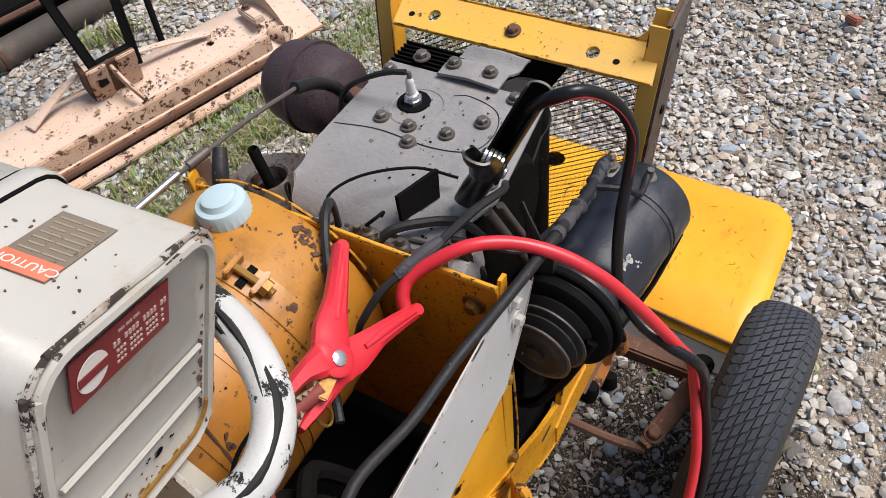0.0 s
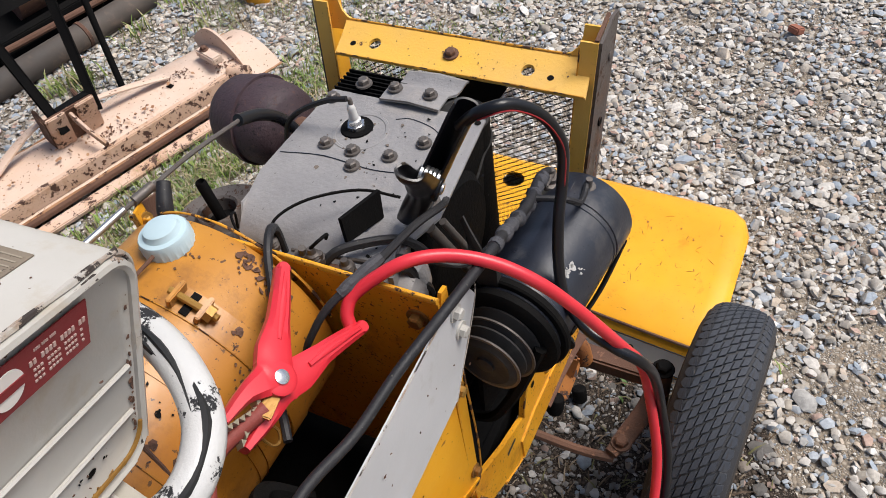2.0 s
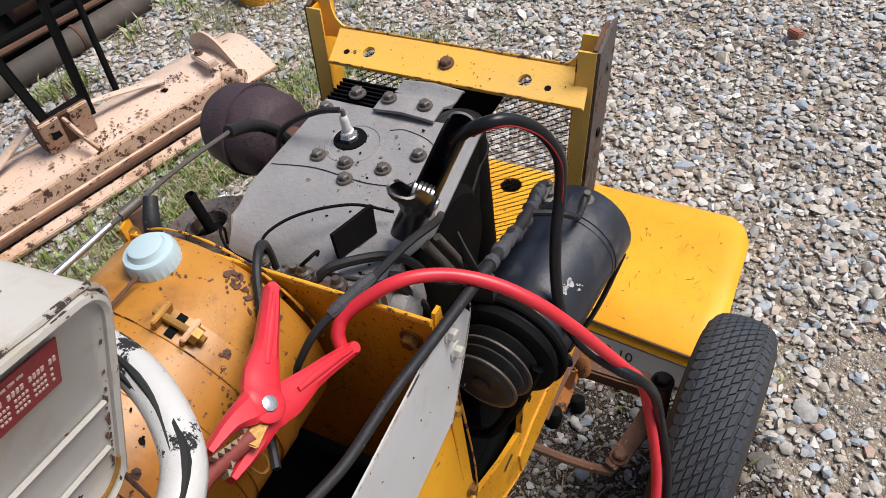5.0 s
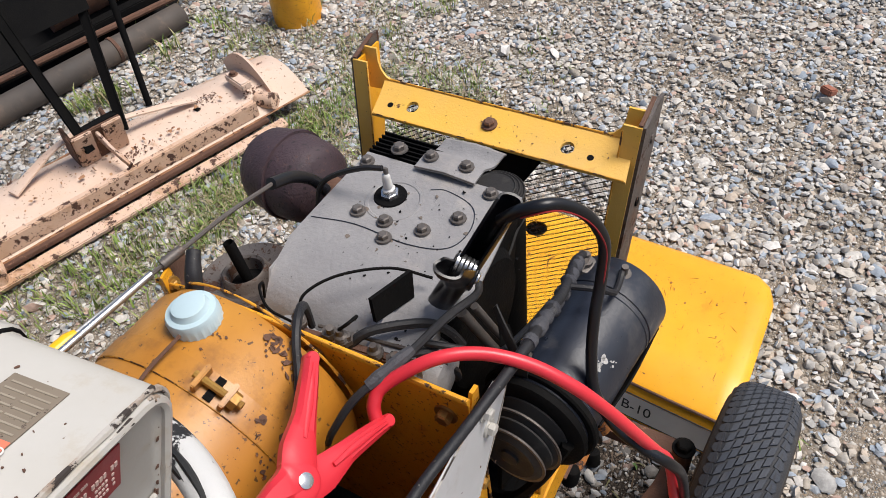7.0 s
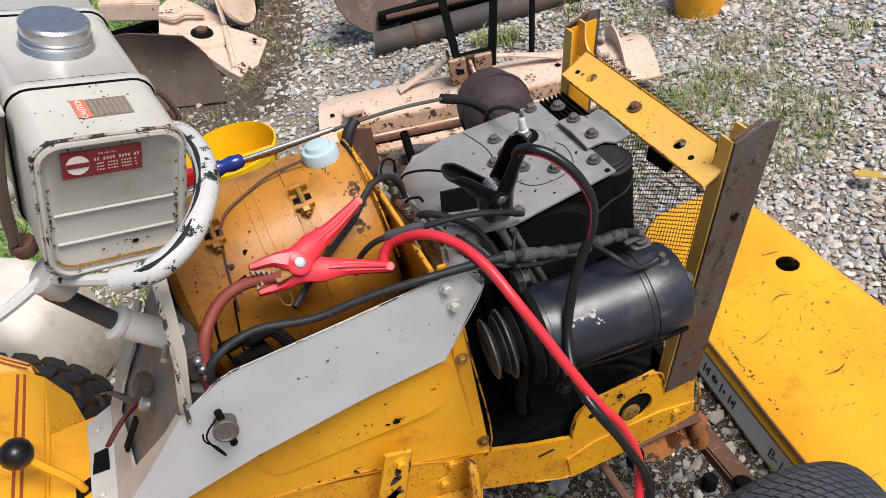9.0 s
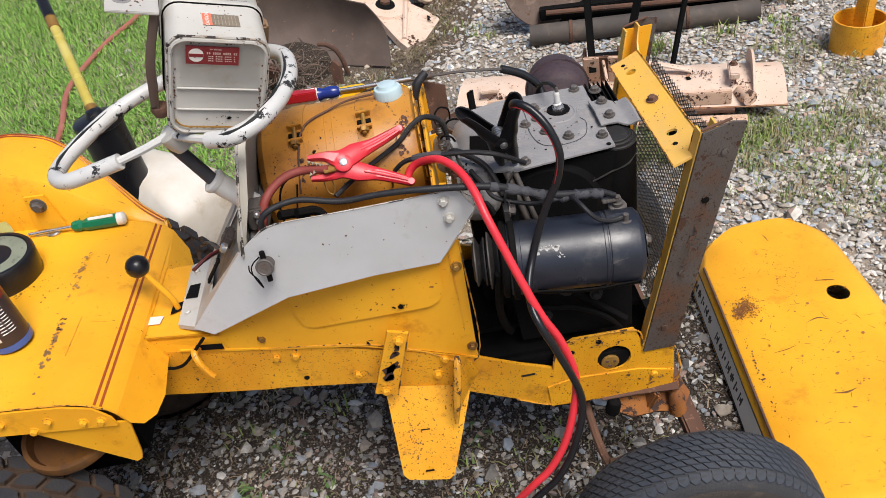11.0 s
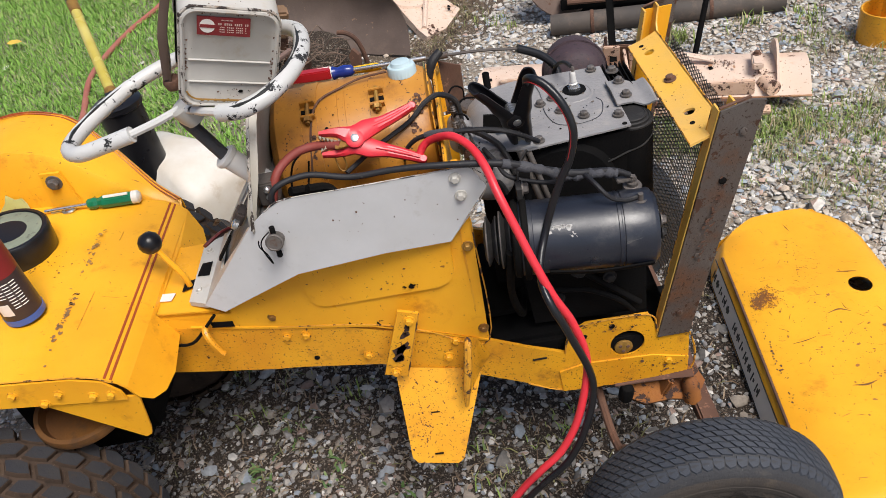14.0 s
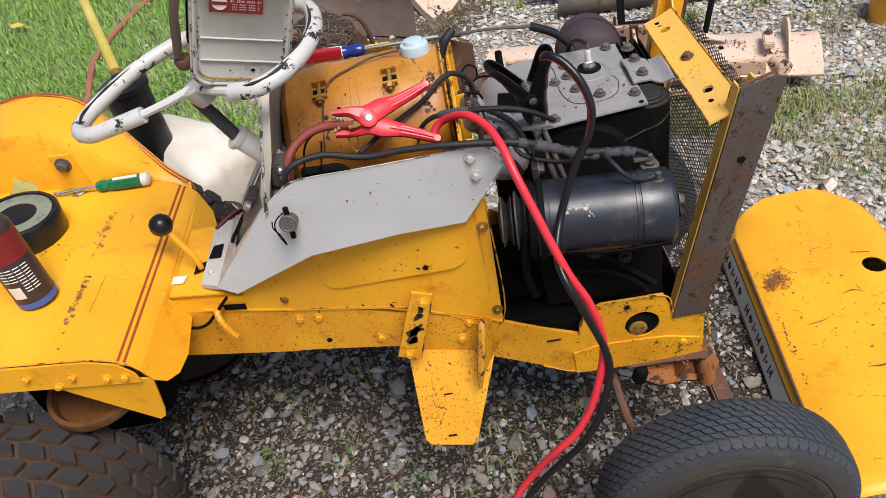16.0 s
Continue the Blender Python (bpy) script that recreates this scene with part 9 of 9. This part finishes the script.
part("rusty_block", box(bmesh.new(), (-1.10, 2.2, 0.16), (0.06, 0.10, 0.14), Euler((0.3, 0.2, 0.3)).to_matrix(), 0.01), RUSTM, sh)
part("rusty_bracket", box(bmesh.new(), (-1.02, 2.08, 0.10), (0.12, 0.03, 0.06), Euler((0.2, 0.3, -0.3)).to_matrix(), 0.008), RUSTM, sh)
part("wooden_block", box(bmesh.new(), (-1.06, 2.14, 0.27), (0.07, 0.07, 0.14), Euler((0.35, 0.25, 0.3)).to_matrix(), 0.010), surf("weathered_brown_wood", (0.22, 0.13, 0.07), (0.13, 0.075, 0.04), 0.8, dirt=(0.07, 0.045, 0.03), dirt_at=0.55, bump=0.4), sh)
part("rusty_blade", slab(bmesh.new(), [(-0.79, 2.06, 0.0), (-0.755, 2.05, 0.0), (-0.745, 2.05, 0.09), (-0.77, 2.055, 0.12), (-0.79, 2.06, 0.09)], (0.01, 0.012, 0)), RUSTM, sh)
part("dark_horn", tube(bmesh.new(), [(-1.20, 2.16, 0.20), (-1.26, 2.10, 0.20), (-1.30, 2.06, 0.13), (-1.33, 2.02, 0.03)], [0.022, 0.020, 0.017, 0.010], 10), surf("dark_brown_horn", (0.05, 0.032, 0.022), (0.10, 0.06, 0.035), 0.7), sh)
part("pale_root", tube(bmesh.new(), [(-1.18, 2.05, 0.10), (-1.10, 2.02, 0.15), (-1.02, 2.01, 0.19)], [0.018, 0.014, 0.010], 8), surf("pink_grey_root", (0.26, 0.17, 0.15), (0.19, 0.12, 0.10), 0.85), sh)
# Added mound in dark soil colours, in place of the shaded void here.
part("soil_mound", lathe(bmesh.new(), (-0.98, 2.28, 0.0), (0, -0.2, 1), [(0, 0.20), (0.06, 0.17), (0.11, 0.09), (0.12, 0)], 14), HUMUS, sh)
bm = bmesh.new()
for _ in range(120):
    x, y, z = rng.uniform(-1.24, -0.86), rng.uniform(1.98, 2.22), rng.uniform(0.01, 0.17)
    a = rng.uniform(0, 6.28)
    l = rng.uniform(0.05, 0.14)
    tube(bm, [(x, y, z), (x + l * math.cos(a) * 0.5, y + l * math.sin(a) * 0.5, z + rng.uniform(-0.02, 0.05)), (x + l * math.cos(a + 0.6), y + l * math.sin(a + 0.6), max(0.006, z + rng.uniform(-0.05, 0.03)))], rng.uniform(0.001, 0.003), 5, 3)
tagged(new("brushwood", finish("brushwood", bm, surf("dry_brown_roots", (0.12, 0.08, 0.06), (0.19, 0.135, 0.10), 0.9, vary=0.3, island=True))), "tangle of dry brown roots and twigs", "twigs", kind="stuff")

# ---- buckets, jug, pump, hose ----
bk = thing("bucket", (-0.57, 1.27, 0), "bright yellow plastic bucket standing on the gravel", "bucket")
part("shell", lathe(bmesh.new(), (-0.572, 1.262, 0), (0, 0, 1), [(0, 0.0), (0, 0.112), (0.255, 0.136), (0.257, 0.142), (0.284, 0.144), (0.286, 0.139), (0.255, 0.133), (0.01, 0.108), (0.008, 0)], 44), BUCK, bk)
part("handle", tube(bmesh.new(), [(-0.71, 1.28, 0.27), (-0.66, 1.14, 0.21), (-0.57, 1.10, 0.17), (-0.48, 1.13, 0.21), (-0.435, 1.25, 0.27)], 0.003, 6), BOLT, bk)
yb = thing("yellow_pipe_base", (1.26, 1.48, 0), "yellow-painted cut steel pipe base with a square post", "pipe base")
part("ring", lathe(bmesh.new(), (1.262, 1.475, 0), (0, 0, 1), [(0, 0.092), (0.122, 0.092), (0.124, 0.089), (0.122, 0.085), (0.02, 0.085), (0.02, 0)], 36), YELW, yb, "yellow pipe ring with chipped edge")
part("post", box(bmesh.new(), (1.285, 1.49, 0.25), (0.05, 0.05, 0.48), Euler((0, 0, 0.4)).to_matrix(), 0.004), YELW, yb, "square yellow post")
jg = thing("plastic_jug", (-1.25, 0.98, 0), "milky plastic jug stained tan near its base", "jug")
jrot = Euler((0, 0, math.atan2(-0.60, 0.80))).to_matrix()


def jring(w, d, r, z, dx=0.0):
    out = []
    for cx, cy, a0 in ((w - r, d - r, 0), (-w + r, d - r, 90), (-w + r, -d + r, 180), (w - r, -d + r, 270)):
        for i in range(5):
            a = radians(a0 + 90 * i / 4)
            out.append(V((-1.262, 0.985, z)) + jrot @ V((cx + dx + r * math.cos(a), cy + r * math.sin(a), 0)))
    return out


part("body", shell(bmesh.new(), [jring(0.20, 0.115, 0.04, 0.0), jring(0.215, 0.125, 0.05, 0.015), jring(0.215, 0.125, 0.05, 0.26), jring(0.205, 0.118, 0.05, 0.29), jring(0.15, 0.09, 0.05, 0.345, -0.04), jring(0.13, 0.075, 0.05, 0.355, -0.05), jring(0.05, 0.045, 0.03, 0.37, -0.11)]), JUGM, jg, "", 75)
part("neck", lathe(bmesh.new(), V((-1.262, 0.985, 0.365)) + jrot @ V((-0.11, 0, 0)), (0, 0, 1), [(0, 0.03), (0.03, 0.03), (0.031, 0.034), (0.055, 0.034), (0.057, 0.03)], 22), WHT, jg)
pp = thing("hand_pump", (-1.33, 0.95, 0), "black pump body with a clear yellow tube and black grip", "pump")
TUBE = 0.42
p0_, pd_ = V((-1.325, 0.925, 0.572)), V((-0.39, 0.90, 0.42)).normalized()
part("pump_body", lathe(bmesh.new(), (-1.33, 0.94, 0.0), (0, 0, 1), [(0, 0.066), (0.48, 0.064), (0.545, 0.066), (0.55, 0.072), (0.565, 0.072), (0.57, 0.064), (0.575, 0.03), (0.585, 0.024), (0.595, 0.02), (0.6, 0.0)], 32), BPVC, pp, "dull black pump body")
part("ferrule", cyl(bmesh.new(), p0_, p0_ + pd_ * 0.05, 0.018, 16), GOLD, pp, "brass ferrule")
part("tube", cyl(bmesh.new(), p0_ + pd_ * 0.045, p0_ + pd_ * TUBE, 0.0155, 18), surf("amber_tube", (0.42, 0.33, 0.045), (0.50, 0.42, 0.12), 0.22), pp, "amber yellow tube")
part("ring", cyl(bmesh.new(), p0_ + pd_ * (TUBE - 0.005), p0_ + pd_ * (TUBE + 0.05), 0.0175, 16), GOLD, pp)
part("grip", cyl(bmesh.new(), p0_ + pd_ * (TUBE + 0.045), p0_ + pd_ * (TUBE + 0.41), 0.0175, 16), BPVC, pp, "black rubber grip")
solo("garden_hose", tube(bmesh.new(), [(-1.95, 1.5, 0.014), (-2.05, 1.85, 0.016), (-2.086, 2.135, 0.02), (-2.182, 2.528, 0.02), (-2.188, 2.802, 0.022), (-2.143, 3.164, 0.02), (-2.06, 3.45, 0.02), (-1.995, 3.727, 0.02), (-1.8, 4.3, 0.02), (-1.5, 5.0, 0.02)], 0.015, 10), surf("faded_red_rubber", (0.30, 0.085, 0.06), (0.36, 0.14, 0.10), 0.6), "faded red rubber hose lying across the lawn", "hose")
for p, a in (((-2.85, 3.25, 0.06), 0.3), ((1.75, 0.72, 0.04), 1.0), ((0.95, 0.35, 0.035), 2.0)):
    solo("fallen_leaf", slab(bmesh.new(), [V(p) + Euler((0.2, 0.15, a)).to_matrix() @ V(q) for q in ((-0.04, 0, 0), (-0.015, -0.022, 0.004), (0.025, -0.018, 0.006), (0.045, 0.004, 0), (0.015, 0.024, 0.004), (-0.02, 0.02, 0.006))], (0, 0, 0.001)), surf("yellow_leaf", (0.62, 0.42, 0.05), (0.5, 0.32, 0.06), 0.6), "yellow fallen leaf lying on the ground", "leaf", group="fallen leaves")
for p, s, c in (((0.62, -0.11, 0.02), 0.030, (0.30, 0.10, 0.06)), ((1.45, -0.35, 0.02), 0.03, (0.34, 0.13, 0.08)), ((1.9, 0.35, 0.02), 0.035, (0.33, 0.12, 0.07))):
    solo("brick_chip", box(bmesh.new(), p, (s * 1.4, s, s * 0.7), Euler((0.2, 0.1, s * 30)).to_matrix(), s * 0.12), surf("brick_red", c, tuple(v * 0.7 for v in c), 0.9), "small broken piece of red brick in the gravel", "brick chip", group="brick chips")
